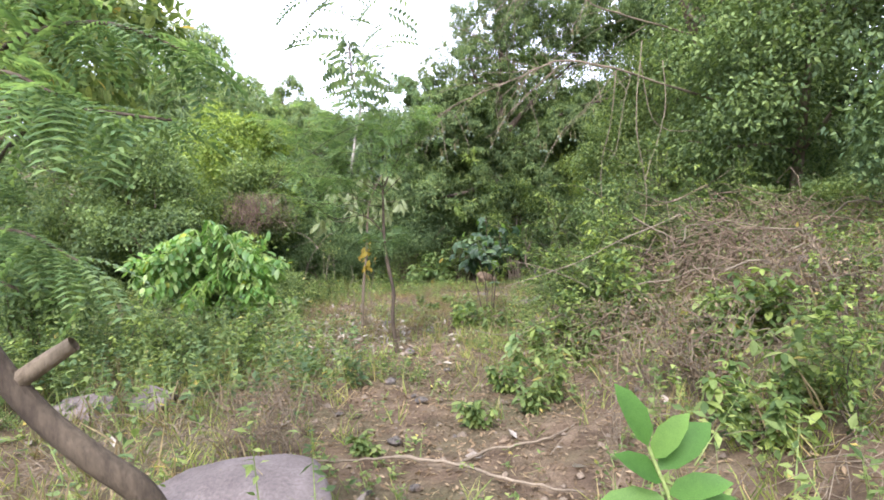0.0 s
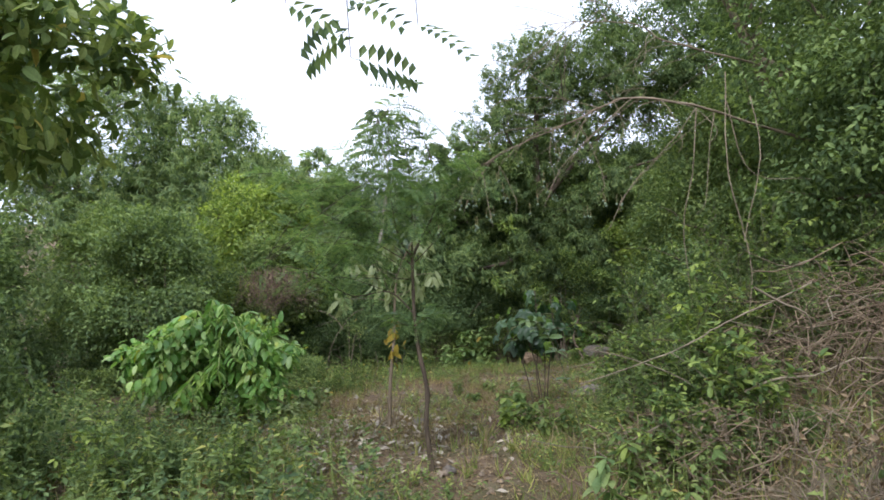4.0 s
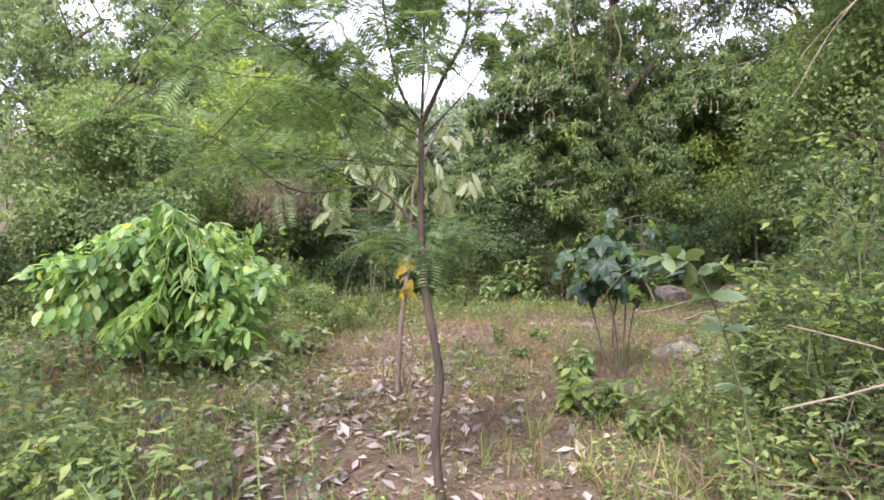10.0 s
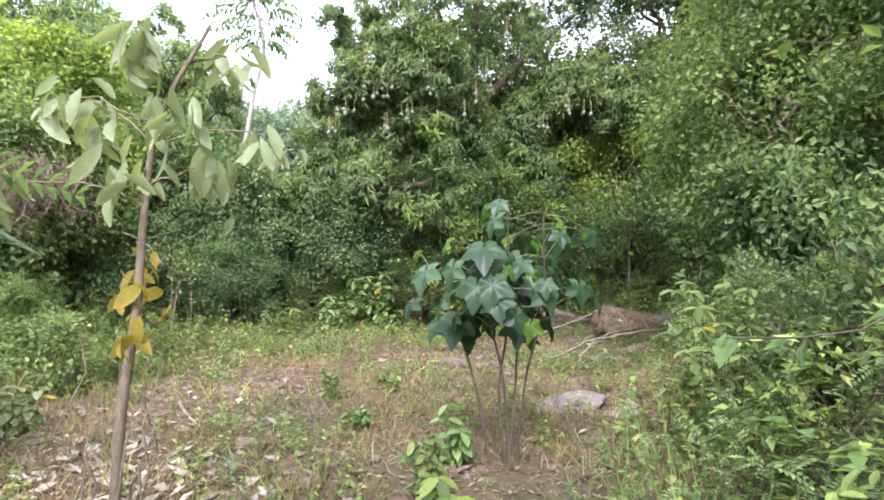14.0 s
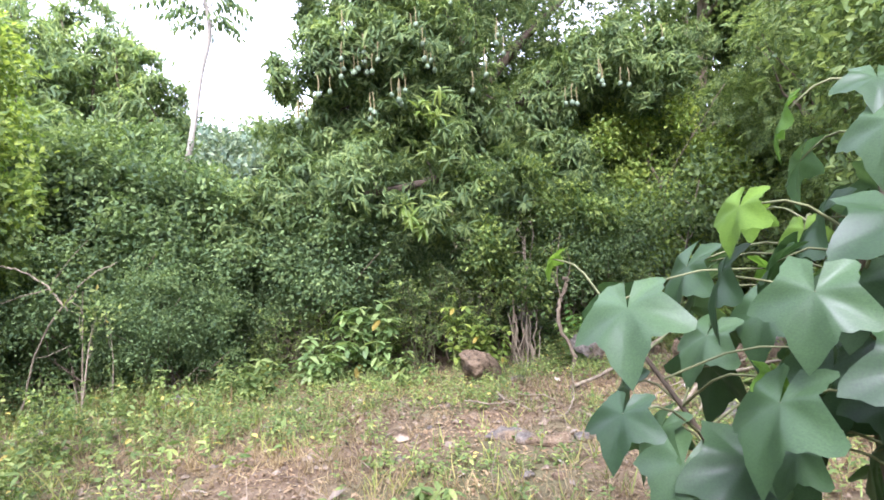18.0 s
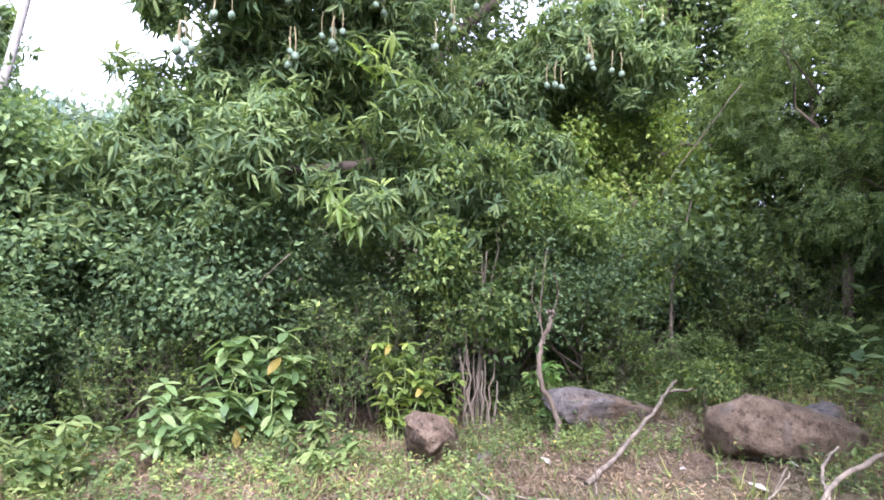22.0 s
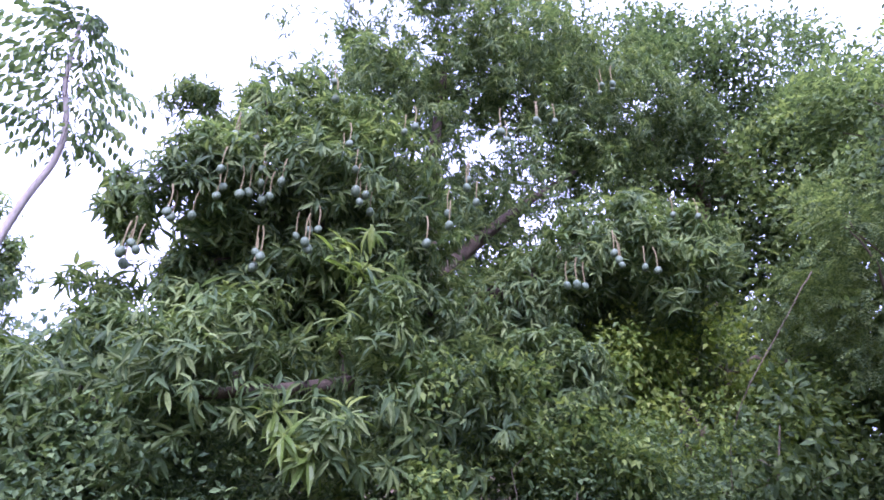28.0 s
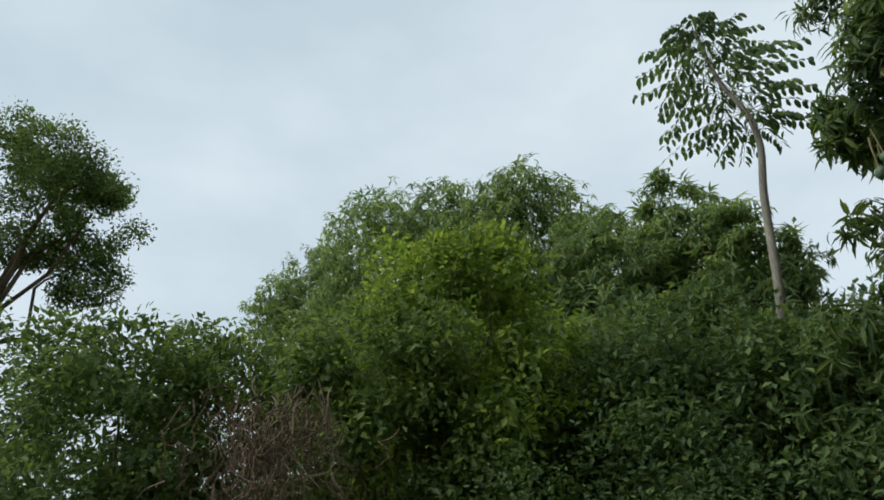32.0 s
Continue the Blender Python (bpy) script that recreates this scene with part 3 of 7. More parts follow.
def grass_stuff(name, label, x, y, length, mat, seed, blades=9):
    r = np.random.default_rng(seed)
    n = len(x)
    p = np.repeat(grounded(x, y), blades, 0) + r.normal(0, 0.03, (n * blades, 3)) * (1, 1, 0)
    along = r.normal(0, 0.55, (n * blades, 3)) * (1, 1, 0) + (0, 0, 1)
    up = r.normal(size=(n * blades, 3)) * (1, 1, 0.2)
    ob = new(name, leaf_mesh(name, "blade", p, along, up, length * r.uniform(0.4, 1.3, n * blades), M[mat]))
    return tagged(ob, label, "grass", kind="stuff")


# ---- the great mango tree behind the clearing ----
def mango_tree():
    r = np.random.default_rng(11)
    at = np.array([2.7, 22.0, float(ground_z(2.7, 22.0))])
    root = thing("mango_tree", "large old mango tree hung with unripe green fruit", "tree", at)
    lobes = [((3.0, 21.8, 8.3), (2.7, 2.2, 2.9)), ((0.4, 20.4, 5.3), (1.9, 1.4, 1.5)), ((0.9, 20.8, 7.2), (1.7, 1.4, 1.5)), ((-0.9, 21.0, 6.6), (0.8, 0.8, 0.8)),
             ((0.6, 19.4, 2.9), (2.3, 0.9, 1.0)), ((-1.6, 20.2, 2.6), (1.3, 1.0, 1.1)), ((4.9, 20.3, 5.2), (1.6, 1.1, 0.9)),
             ((6.3, 21.4, 6.2), (1.6, 1.2, 0.8)), ((3.2, 20.0, 3.0), (1.3, 0.8, 0.9)), ((2.0, 21.2, 9.4), (1.9, 1.6, 1.5)), ((6.4, 22.2, 9.6), (2.2, 1.5, 1.6)),
             ((1.4, 20.9, 4.3), (2.3, 1.1, 1.1)), ((3.8, 21.3, 4.4), (1.9, 1.2, 1.2)), ((4.8, 22.0, 9.4), (2.2, 1.8, 2.2)), ((-0.6, 20.5, 3.7), (1.3, 0.9, 0.9)),
             ((-0.85, 19.9, 5.0), (0.8, 0.8, 0.8)), ((0.2, 20.8, 6.5), (1.4, 1.1, 1.0))]
    lobes = [(np.array(c) - at, np.array(s)) for c, s in lobes]
    line = smooth_line([(0, 0, -0.3), (0.0, 0, 1.5), (-0.1, -0.1, 3.0), (-0.45, -0.6, 4.5), (-0.5, -0.5, 6.5), (-0.3, -0.4, 9.0)], 20)
    part("trunk", tubes("trunk", [(line, np.linspace(0.30, 0.06, 20))], M["bark_dark"], 11), root)
    limbs = [((-0.4, -0.5, 4.2), (0.4, -0.9, 4.7), (1.0, -1.0, 5.0), (2.3, -1.6, 5.4)), ((-0.4, -0.5, 4.4), (-1.2, -1.2, 4.7), (-2.4, -1.6, 5.2)),
             ((-0.2, -0.3, 3.4), (-1.0, -1.6, 3.2), (-2.1, -2.5, 2.8), (-3.9, -2.2, 2.6)), ((-0.4, -0.5, 5.0), (0.9, -0.4, 6.4), (2.2, -0.2, 7.6)),
             ((-0.5, -0.5, 5.5), (-1.2, -0.8, 6.6), (-1.6, -1.0, 7.6)), ((0.6, -0.95, 4.8), (1.8, -0.8, 5.7), (3.4, -0.7, 6.2))]
    for k, l in enumerate(limbs):
        part("limb", tubes("limb", [(smooth_line(l, 14), np.linspace(0.13, 0.03, 14))], M["bark_dark"], 8), root)
    high = [l for l in lobes if l[0][2] > 6.0]
    low_lobes = [l for l in lobes if l[0][2] <= 6.0]
    c, out = crown_points(low_lobes, 5600, r, 0.40, 0.34)
    c2, out2 = crown_points(high, 5400, r, 0.40, 0.30)
    more, out3 = crown_points(low_lobes, 1300, np.random.default_rng(12), 0.40, 0.34)
    c, out = np.concatenate([c, more]), np.concatenate([out, out3])
    runs = []
    for k in r.choice(len(c), 190, replace=False):
        l = smooth_line(limbs[int(r.integers(len(limbs)))], 14)
        s = l[np.argmin(np.linalg.norm(l - c[k], axis=1))]
        if np.linalg.norm(s - c[k]) > 1.5:
            continue
        runs.append((bend(s, c[k], 6, 0.05, 0.06, r), np.linspace(0.03, 0.008, 6)))
    tagged(part("branchwork", tubes("branchwork", runs, M["bark_dark"], 4), root), kind="stuff")
    part("crown", leaf_mesh("crown", "mango_near", *rosettes(c, out, 14, 0.172, r), M["mango"]), root)
    part("high_crown", leaf_mesh("high_crown", "mango", *rosettes(c2, out2, 14, 0.16, r), M["mango"]), root)
    young = np.array([(0.75, 18.7, 2.45), (0.55, 18.8, 2.3), (1.0, 19.0, 4.1)]) - at
    p, a, u, s = rosettes(np.repeat(young, 4, 0) + r.normal(0, 0.14, (12, 3)), np.tile([[0, -1, 0.4]], (12, 1)), 14, 0.23, r)
    part("young_leaves", leaf_mesh("young_leaves", "mango_near", p, a, u, s, M["mango_young"]), root, "fresh yellow-green leaf tufts")
    return root, at


MANGO, MANGO_AT = mango_tree()

# ---- the woods round the clearing ----
# name, label, base, lobes, clumps, leaves each, outline, length, material, seed, more
WOODS = [
    ("tall round-crowned tree far behind the scrub", (-12.8, 21.5), [((-12.8, 21.5, 7.7), (3.4, 2.5, 3.7)), ((-13.5, 20.5, 4), (3, 2, 2.5)), ((-17.0, 20.5, 8.0), (2.8, 2.0, 3.5))], 2900, 11, "mango", 0.23, "canopy", 21),
    ("broad round-crowned tree behind the scrub", (-9.4, 22.8), [((-9.8, 22.8, 6.7), (3.0, 2.4, 3.3)), ((-9, 21.5, 3.4), (2.6, 2, 2.4))], 2100, 11, "mango", 0.23, "canopy", 22),
    ("round-crowned tree behind the clearing", (-6.8, 23.0), [((-7.2, 23.2, 5.4), (2.0, 1.9, 2.7)), ((-6.3, 21.8, 3), (2, 1.6, 2.2))], 1500, 11, "mango", 0.23, "canopy", 23),
    ("small leafy tree behind the clearing", (-4.9, 23.6), [((-5.7, 23.7, 6.1), (0.95, 1.2, 2.3)), ((-4.6, 23.6, 4.9), (1.0, 1.1, 1.9)), ((-4.6, 22.8, 2.4), (1.6, 1.3, 2))], 1150, 11, "mango", 0.23, "canopy", 24),
    ("light green bushy tree at the clearing's edge", (-6.2, 18.6), [((-6.2, 18.6, 3.8), (1.8, 1.5, 2.0)), ((-6.2, 18.2, 1.7), (1.9, 1.4, 1.6)), ((-5.0, 18.4, 2.9), (1.1, 1.0, 1.3))], 600, 26, "plain", 0.115, "lime", 25),
    ("olive green bushy tree with dry twigs", (-8.6, 16.2), [((-8.6, 16.2, 3.2), (1.7, 1.6, 1.7)), ((-8.6, 15.6, 1.4), (1.8, 1.4, 1.4))], 380, 24, "plain", 0.107, "forest_light", 26),
    ("spreading flat-topped tree with fine foliage", (-14.2, 11.6), [((-13.0, 12.1, 9.7), (1.8, 1.9, 0.55)), ((-12.6, 13.4, 8.9), (1.5, 1.3, 0.5)), ((-12.4, 14.2, 8.0), (1.2, 0.9, 0.45)), ((-12.8, 12.6, 7.7), (1.6, 1.5, 0.5)), ((-12.4, 14.0, 6.7), (1.1, 0.8, 0.4)), ((-13.4, 11.6, 6.6), (1.6, 1.2, 0.5))], 640, 34, "plain", 0.08, "forest", 27),
    ("dense dark-leaved tree at the scrub's edge", (-10.8, 12.8), [((-10.8, 12.8, 3.0), (2.3, 1.9, 2.2)), ((-10.2, 12, 1.8), (2.0, 1.6, 1.8))], 460, 22, "plain", 0.11, "forest", 28),
    ("leafy tree draped with creepers", (-7.4, 14.4), [((-7.4, 14.8, 2.5), (1.7, 1.6, 1.7)), ((-7.0, 14.0, 1.4), (1.8, 1.2, 1.4))], 420, 24, "plain", 0.10, "forest", 29),
    ("low leafy tree beside the clearing", (-5.7, 17.2), [((-5.7, 17.2, 2.4), (1.4, 1.2, 2.0))], 300, 26, "plain", 0.097, "forest_light", 30),
    # Dark leaf chosen here so that the thicket's shade sits in the colour.
    ("dense thicket tree under the thin pale tree, leaves darkened for shade", (-3.2, 19.4), [((-3.2, 19.6, 2.0), (1.5, 1.2, 1.7)), ((-3.5, 20.8, 2.6), (1.5, 1.2, 1.5))], 340, 26, "plain", 0.097, "forest_dark", 31),
    ("dark-leaved tree deep in the scrub", (-12.5, 8.5), [((-12.5, 8.5, 4.2), (2.3, 2.2, 3.4)), ((-11.5, 8, 1.6), (2, 1.8, 1.6))], 420, 22, "plain", 0.126, "forest", 32),
    ("tall broad-leaved tree on the bank", (5.6, 9.6), [((5.4, 9.6, 5.2), (2.1, 2.3, 2.6)), ((4.6, 9.0, 3.4), (1.4, 1.8, 1.3)), ((6.2, 7.2, 4.6), (1.8, 1.8, 2.0))], 900, 24, "oval", 0.092, "forest", 33),
    ("light green fine-leaved tree on the bank", (4.9, 13.6), [((4.5, 13.4, 2.9), (1.4, 1.4, 1.5)), ((5.2, 14.4, 4.6), (1.6, 1.5, 1.6))], 520, 30, "plain", 0.085, "forest_light", 34),
    # The last three lobes are unseen boughs, added overhead to shade the clearing.
    ("dense leafy tree above the bank, with unseen overhead boughs added for shade", (7.6, 14.0), [((7.4, 14.0, 6.4), (2.4, 2.6, 3.2)), ((7.2, 13, 3), (2.0, 2.2, 2.0)), ((4.4, 12.2, 8.8), (2.2, 1.9, 0.9)), ((0.9, 12.0, 9.5), (2.4, 1.7, 0.9)), ((2.6, 9.6, 9.4), (2.1, 1.6, 0.9))], 800, 26, "plain", 0.15, "forest", 35),
    ("leafy tree on the slope beyond the boulders", (7.6, 21.0), [((7.6, 21.0, 3.6), (2.3, 1.4, 2.4)), ((8.0, 20.2, 1.9), (2.0, 1.1, 1.2)), ((5.9, 22.2, 4.3), (1.6, 1.1, 1.7)), ((7.2, 22.2, 5.0), (1.4, 1.0, 1.5)), ((6.0, 22.8, 7.3), (1.8, 1.1, 1.5))], 860, 24, "oval", 0.105, "forest", 36),
    ("leafy tree hung with creepers on the slope", (9.6, 17.8), [((9.4, 17.8, 4.6), (1.9, 1.8, 3.2)), ((8.8, 17.6, 2.2), (1.4, 1.5, 1.3)), ((8.8, 18.8, 6.6), (1.9, 1.4, 2.2))], 760, 24, "oval", 0.115, "forest", 37),
    ("tall tree with an airy crown behind the mango tree", (8.0, 23.6), [((7.6, 23.2, 10.4), (3.6, 2.0, 2.0)), ((9.8, 22.4, 8.6), (2.2, 1.6, 2.0)), ((10.2, 22.0, 11.6), (2.6, 1.6, 2.0)), ((6.0, 22.8, 12.6), (3.0, 1.6, 1.6))], 900, 22, "plain", 0.13, "forest_dark", 38),
    ("dark understorey tree behind the shrubs", (0.6, 23.0), [((0.4, 22.6, 2.4), (2.2, 0.9, 2.0)), ((4.6, 22.4, 2.2), (2.0, 0.8, 1.9))], 420, 22, "plain", 0.116, "forest_dark", 39),
    ("leafy tree behind the mango tree", (5.6, 25.2), [((5.4, 25.0, 5.4), (2.4, 1.4, 3.0)), ((2.2, 25.2, 4.4), (2.2, 1.3, 2.4)), ((4.2, 25.6, 7.6), (2.6, 1.2, 1.8))], 520, 24, "plain", 0.16, "forest", 41),
    ("leafy tree behind the mango tree", (-0.8, 25.8), [((-0.6, 25.6, 3.6), (2.0, 1.3, 2.4)), ((1.2, 25.4, 6.2), (1.6, 1.2, 1.8))], 300, 24, "plain", 0.18, "forest", 42),
    ("dense dark tree behind the slope", (8.0, 25.0), [((6.6, 24.6, 4.6), (2.4, 1.1, 3.4)), ((9.4, 24.2, 5.0), (2.4, 1.1, 3.8))], 640, 26, "plain", 0.21, "forest", 47),
    ("dense tree high on the slope", (10.6, 21.2), [((10.2, 21.0, 6.6), (2.6, 1.6, 3.8)), ((11.4, 19.0, 5.4), (2.0, 2.0, 3.2))], 800, 24, "plain", 0.15, "forest_light", 43),
    ("dense tree above the bank", (8.4, 9.4), [((8.2, 9.4, 6.4), (2.4, 2.6, 3.4)), ((7.4, 6.0, 5.6), (2.2, 2.2, 3.0))], 460, 24, "plain", 0.17, "forest_dark", 44),
    ("feathery tree at the foot of the slope", (7.3, 18.4), [((6.9, 18.6, 4.3), (1.3, 1.0, 1.3)), ((7.4, 17.9, 2.9), (1.1, 1.0, 0.9))], 380, 6, "frond", 0.17, "forest_light", 45),
    ("low leafy tree under the slender one", (-4.4, 20.6), [((-4.6, 20.6, 2.8), (1.5, 1.1, 1.5)), ((-5.6, 20.0, 2.0), (1.3, 1.0, 1.4))], 460, 26, "oval", 0.115, "forest", 46),
    ("hazy green tree behind the round-crowned ones", (-11.2, 26.5), [((-11.0, 26.5, 6.4), (3.6, 1.8, 3.0))], 420, 24, "plain", 0.20, "canopy", 48),
    ("hazy green tree behind the clearing's trees", (-7.4, 27.0), [((-7.4, 27.0, 4.6), (3.0, 1.8, 2.6))], 380, 24, "plain", 0.20, "canopy", 49),
    ("broad-leaved tree beside the path", (-4.6, 5.4), [((-3.6, 6.0, 3.5), (1.0, 1.0, 0.7)), ((-4.8, 5.6, 4.2), (1.3, 1.3, 1.0))], 120, 22, "broad", 0.14, "herb", 40),
    # Lime leaf colour imitates light coming through this foliage from behind.
    ("yellow-green understorey tree beside the mango tree, backlight put in its leaf colour", (5.4, 21.0), [((5.5, 20.5, 3.5), (1.3, 0.7, 1.3)), ((4.6, 20.7, 3.9), (0.9, 0.6, 0.9)), ((6.7, 20.2, 3.2), (1.1, 0.8, 1.2)), ((5.2, 20.3, 1.9), (1.4, 0.6, 0.9))], 330, 22, "oval", 0.10, "lime", 51),
    ("leafy tree with layered green boughs on the slope", (9.0, 19.2), [((8.2, 19.0, 3.6), (1.5, 1.0, 1.3)), ((9.2, 18.6, 5.2), (1.5, 1.1, 1.2)), ((10.0, 18.8, 7.2), (1.4, 1.1, 1.3)), ((7.6, 18.9, 2.2), (1.4, 0.9, 0.9))], 360, 22, "oval", 0.12, "forest_light", 52),
]
for label, at, lobes, clumps, each, leaf, size, mat, seed in WOODS:
    tree("tree", label, at, lobes, int(clumps * 2.1), each, leaf, size, mat, seed, spread=0.13 if seed < 33 else 0.19, thick=0.016 * max(c[2] + 0.5 * q[2] for c, q in lobes), group="trees round the clearing", stars=leaf == "mango")


# ---- far woods on the hillside ----
def far_woods():
    r = np.random.default_rng(50)
    n = 340
    ang = np.where(r.random(n) < 0.6, r.uniform(-0.45, 0.6, n), r.uniform(-1.9, 1.6, n))
    d = r.uniform(32, 60, n)
    x, y = -np.sin(ang) * d, 10 + np.cos(ang) * d
    c = grounded(x, y)
    c[:, 2] += r.uniform(1.4, 3.4, n)
    k = 320
    dd = unit(r.normal(size=(n, k, 3)) + (0, 0, 0.4))
    rad = r.uniform(1.8, 3.4, (n, 1, 1)) * (1, 1, 0.9)
    p = c[:, None] + dd * rad * r.uniform(0.75, 1.05, (n, k, 1))
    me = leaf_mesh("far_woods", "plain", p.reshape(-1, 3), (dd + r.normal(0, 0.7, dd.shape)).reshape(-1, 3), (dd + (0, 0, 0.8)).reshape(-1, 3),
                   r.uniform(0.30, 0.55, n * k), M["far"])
    tagged(new("far_woods", me), "green wooded hillside far behind the clearing, haze put in its leaf colour", "woods", kind="stuff")


far_woods()


# ---- undergrowth, grass and litter ----
def undergrowth():
    r = np.random.default_rng(60)
    x, y = scatter(6200, -10.5, -0.6, -2.0, 12.0, r, lambda x, y: (1 - trodden(x, y)) * np.clip(1.1 - np.hypot((x + 2) / 8.5, (y - 5) / 7.2) ** 6, 0, 1) * (0.95 - 0.75 * np.exp(-((x + 1.9) / 1.1) ** 2 - ((y - 4.0) / 1.5) ** 2)))
    keep = ~((x > -3.9) & (y < 5.7) & (r.random(len(x)) < 0.9 - 0.6 * (y > 4.9))) & ~((x > -4.8) & (y > 8.2) & (r.random(len(x)) < 0.85))
    x, y = x[keep], y[keep]
    dark = r.random(len(x)) < 0.58
    herb_stuff("scrub", "waist-high green scrub beside the footpath", x[~dark], y[~dark], 0.72, "oval", 0.085, "herb", 61, 20)
    herb_stuff("scrub", "dark green low growth among the scrub beside the footpath", x[dark], y[dark], 0.6, "plain", 0.085, "forest_dark", 69, 20)
    x, y = scatter(4600, 1.0, 9.5, -2.0, 12.5, r, lambda x, y: (1 - trodden(x, y)) * np.clip(1.1 - np.hypot((x - 2) / 7.5, (y - 5.5) / 7.5) ** 6, 0, 1) * (0.72 - 0.62 * np.exp(-((x - 2.4) / 1.5) ** 2 - ((y - 5.7) / 2.4) ** 2)))
    keep = ~((x < 3.6) & (y < 6.6) & (r.random(len(x)) < 0.25))
    x4, y4 = scatter(260, 1.0, 2.1, 6.2, 10.0, r, lambda x, y: 1 - trodden(x, y))
    x, y = np.r_[x[keep], x4], np.r_[y[keep], y4]
    herb_stuff("scrub", "green scrub over the bank", x, y, 0.55, "oval", 0.075, "herb", 62, 18)
    x, y = scatter(2600, -8, 8.5, 11, 21, r, lambda x, y: (1 - trodden(x, y)) * 0.9)
    herb_stuff("scrub", "green scrub round the edge of the clearing", x, y, 0.5, "oval", 0.085, "herb", 63, 16)
    x, y = scatter(900, 2.6, 8.6, 18.4, 20.4, r)
    herb_stuff("scrub", "green herbs on the slope behind the boulders", x, y, 0.34, "oval", 0.085, "herb", 78, 14)
    x, y = scatter(90, -3.3, -0.9, 14.6, 18.2, r, lambda x, y: np.clip((-0.6 - x) * 0.8, 0, 1))
    herb_stuff("scrub", "knee-high green herbs beside the clearing", x, y, 0.36, "broad", 0.085, "herb", 79, 13)
    x, y = scatter(9000, -3.4, 5.4, 1.5, 19.0, r, lambda x, y: 0.07 + 0.6 * (np.sin(1.9 * x + 3) * np.sin(1.3 * y + x) > 0.25 + 0.06 * x) * (y > 6))
    x2, y2 = scatter(4800, -3.6, 6.0, 14.2, 19.6, r, lambda x, y: 0.85 * ((np.sin(1.5 * x + 0.7) * np.sin(1.9 * y + 0.6 * x) > 0.12) | ((x < 0.2) & (y > 17.2))))
    herb_stuff("herbs", "small green herbs sprouting on the clearing", np.r_[x, x2], np.r_[y, y2], 0.18, "oval", 0.056, "herb", 64, 10)
    x, y = scatter(5200, -6, 7, 1.0, 19, r, lambda x, y: 0.0 + (0.5 - 0.10 * (y < 7)) * (1 - trodden(x, y)) ** 2 * (np.sin(1.1 * x + 2) * np.sin(0.9 * y) > -0.2))
    grass_stuff("dry_grass", "withered straw-coloured grass among the scrub", x, y, 0.28, "straw", 68, 7)
    x, y = scatter(9000, -3.2, 5.4, 9.0, 18.8, r, lambda x, y: trodden(x, y) * (0.12 + 0.75 * (np.sin(1.4 * x + 0.4) * np.sin(1.1 * y + 0.5 * x) > -0.05)))
    grass_stuff("dry_grass", "short trampled straw-coloured grass on the clearing", x, y, 0.13, "straw", 77, 7)
    x, y = scatter(11000, -5, 6, 1.2, 19.5, r, lambda x, y: (0.10 + 0.7 * (1 - trodden(x, y))) * (1 - 0.55 * (y < 6)))
    grass_stuff("grass", "thin yellowish green grass", x, y, 0.20, "grass", 65, 8)
    for name, label, n, mat, size, seed, keep in (
            ("leaf_litter", "brown fallen leaves strewn over the soil", 230000, "dry_leaf", 0.040, 66, lambda x, y: 0.14 + 0.28 * trodden(x, y) + 0.45 * np.exp(-((x - 0.8) / 2.6) ** 2 - ((y - 17.6) / 1.7) ** 2)),
            ("leaf_litter", "large bleached grey fallen leaves heaped beside the footpath", 34000, "pale_litter", 0.115, 67,
             lambda x, y: 1.3 * np.exp(-((x + 1.9) / 1.1) ** 2 - ((y - 10.0) / 1.9) ** 2) + 0.016)):
        q = np.random.default_rng(seed)
        x, y = scatter(n, -6, 6.5, 1.0, 20, q, keep)
        m = len(x)
        p = grounded(x, y) + (0, 0, 0.012)
        a = q.normal(size=(m, 3)) * (1, 1, 0.18)
        u = np.array([0, 0, 1.0]) + q.normal(0, 0.3, (m, 3))
        tagged(new(name, leaf_mesh(name, "litter", p, a, u, size * q.uniform(0.5, 1.4, m), M[mat])), label, "litter", kind="stuff")


undergrowth()


def ground_straw():
    """Withered blades and leaf stalks lying flat on the soil."""
    r = np.random.default_rng(76)
    x, y = scatter(46000, -4.5, 6.0, 1.2, 19.6, r, lambda x, y: 0.25 + 0.75 * (np.sin(0.9 * x + 1) * np.sin(1.1 * y) > -0.3))
    n = len(x)
    along = r.normal(size=(n, 3)) * (1, 1, 0.10)
    up = np.array([0, 0, 1.0]) + r.normal(0, 0.4, (n, 3))
    ob = new("straw", leaf_mesh("straw", "blade", grounded(x, y) + (0, 0, 0.012), along, up, 0.11 * r.uniform(0.4, 1.5, n), M["straw"]))
    tagged(ob, "withered blades and stalks lying on the soil", "straw", kind="stuff")


ground_straw()


def outer_growth():
    """Coarse undergrowth that carries the woods' floor on beyond the clearing."""
    r = np.random.default_rng(74)
    x, y = scatter(5200, -30, 26, -9, 36, r, lambda x, y: np.clip((np.hypot((x + 0.8) / 8.2, (y - 9) / 11.5) - 0.98) * 5, 0, 1))
    herb_stuff("undergrowth", "coarse green undergrowth on the floor of the woods", x, y, 1.1, "plain", 0.24, "forest", 75, 14, 0.5, False)


outer_growth()


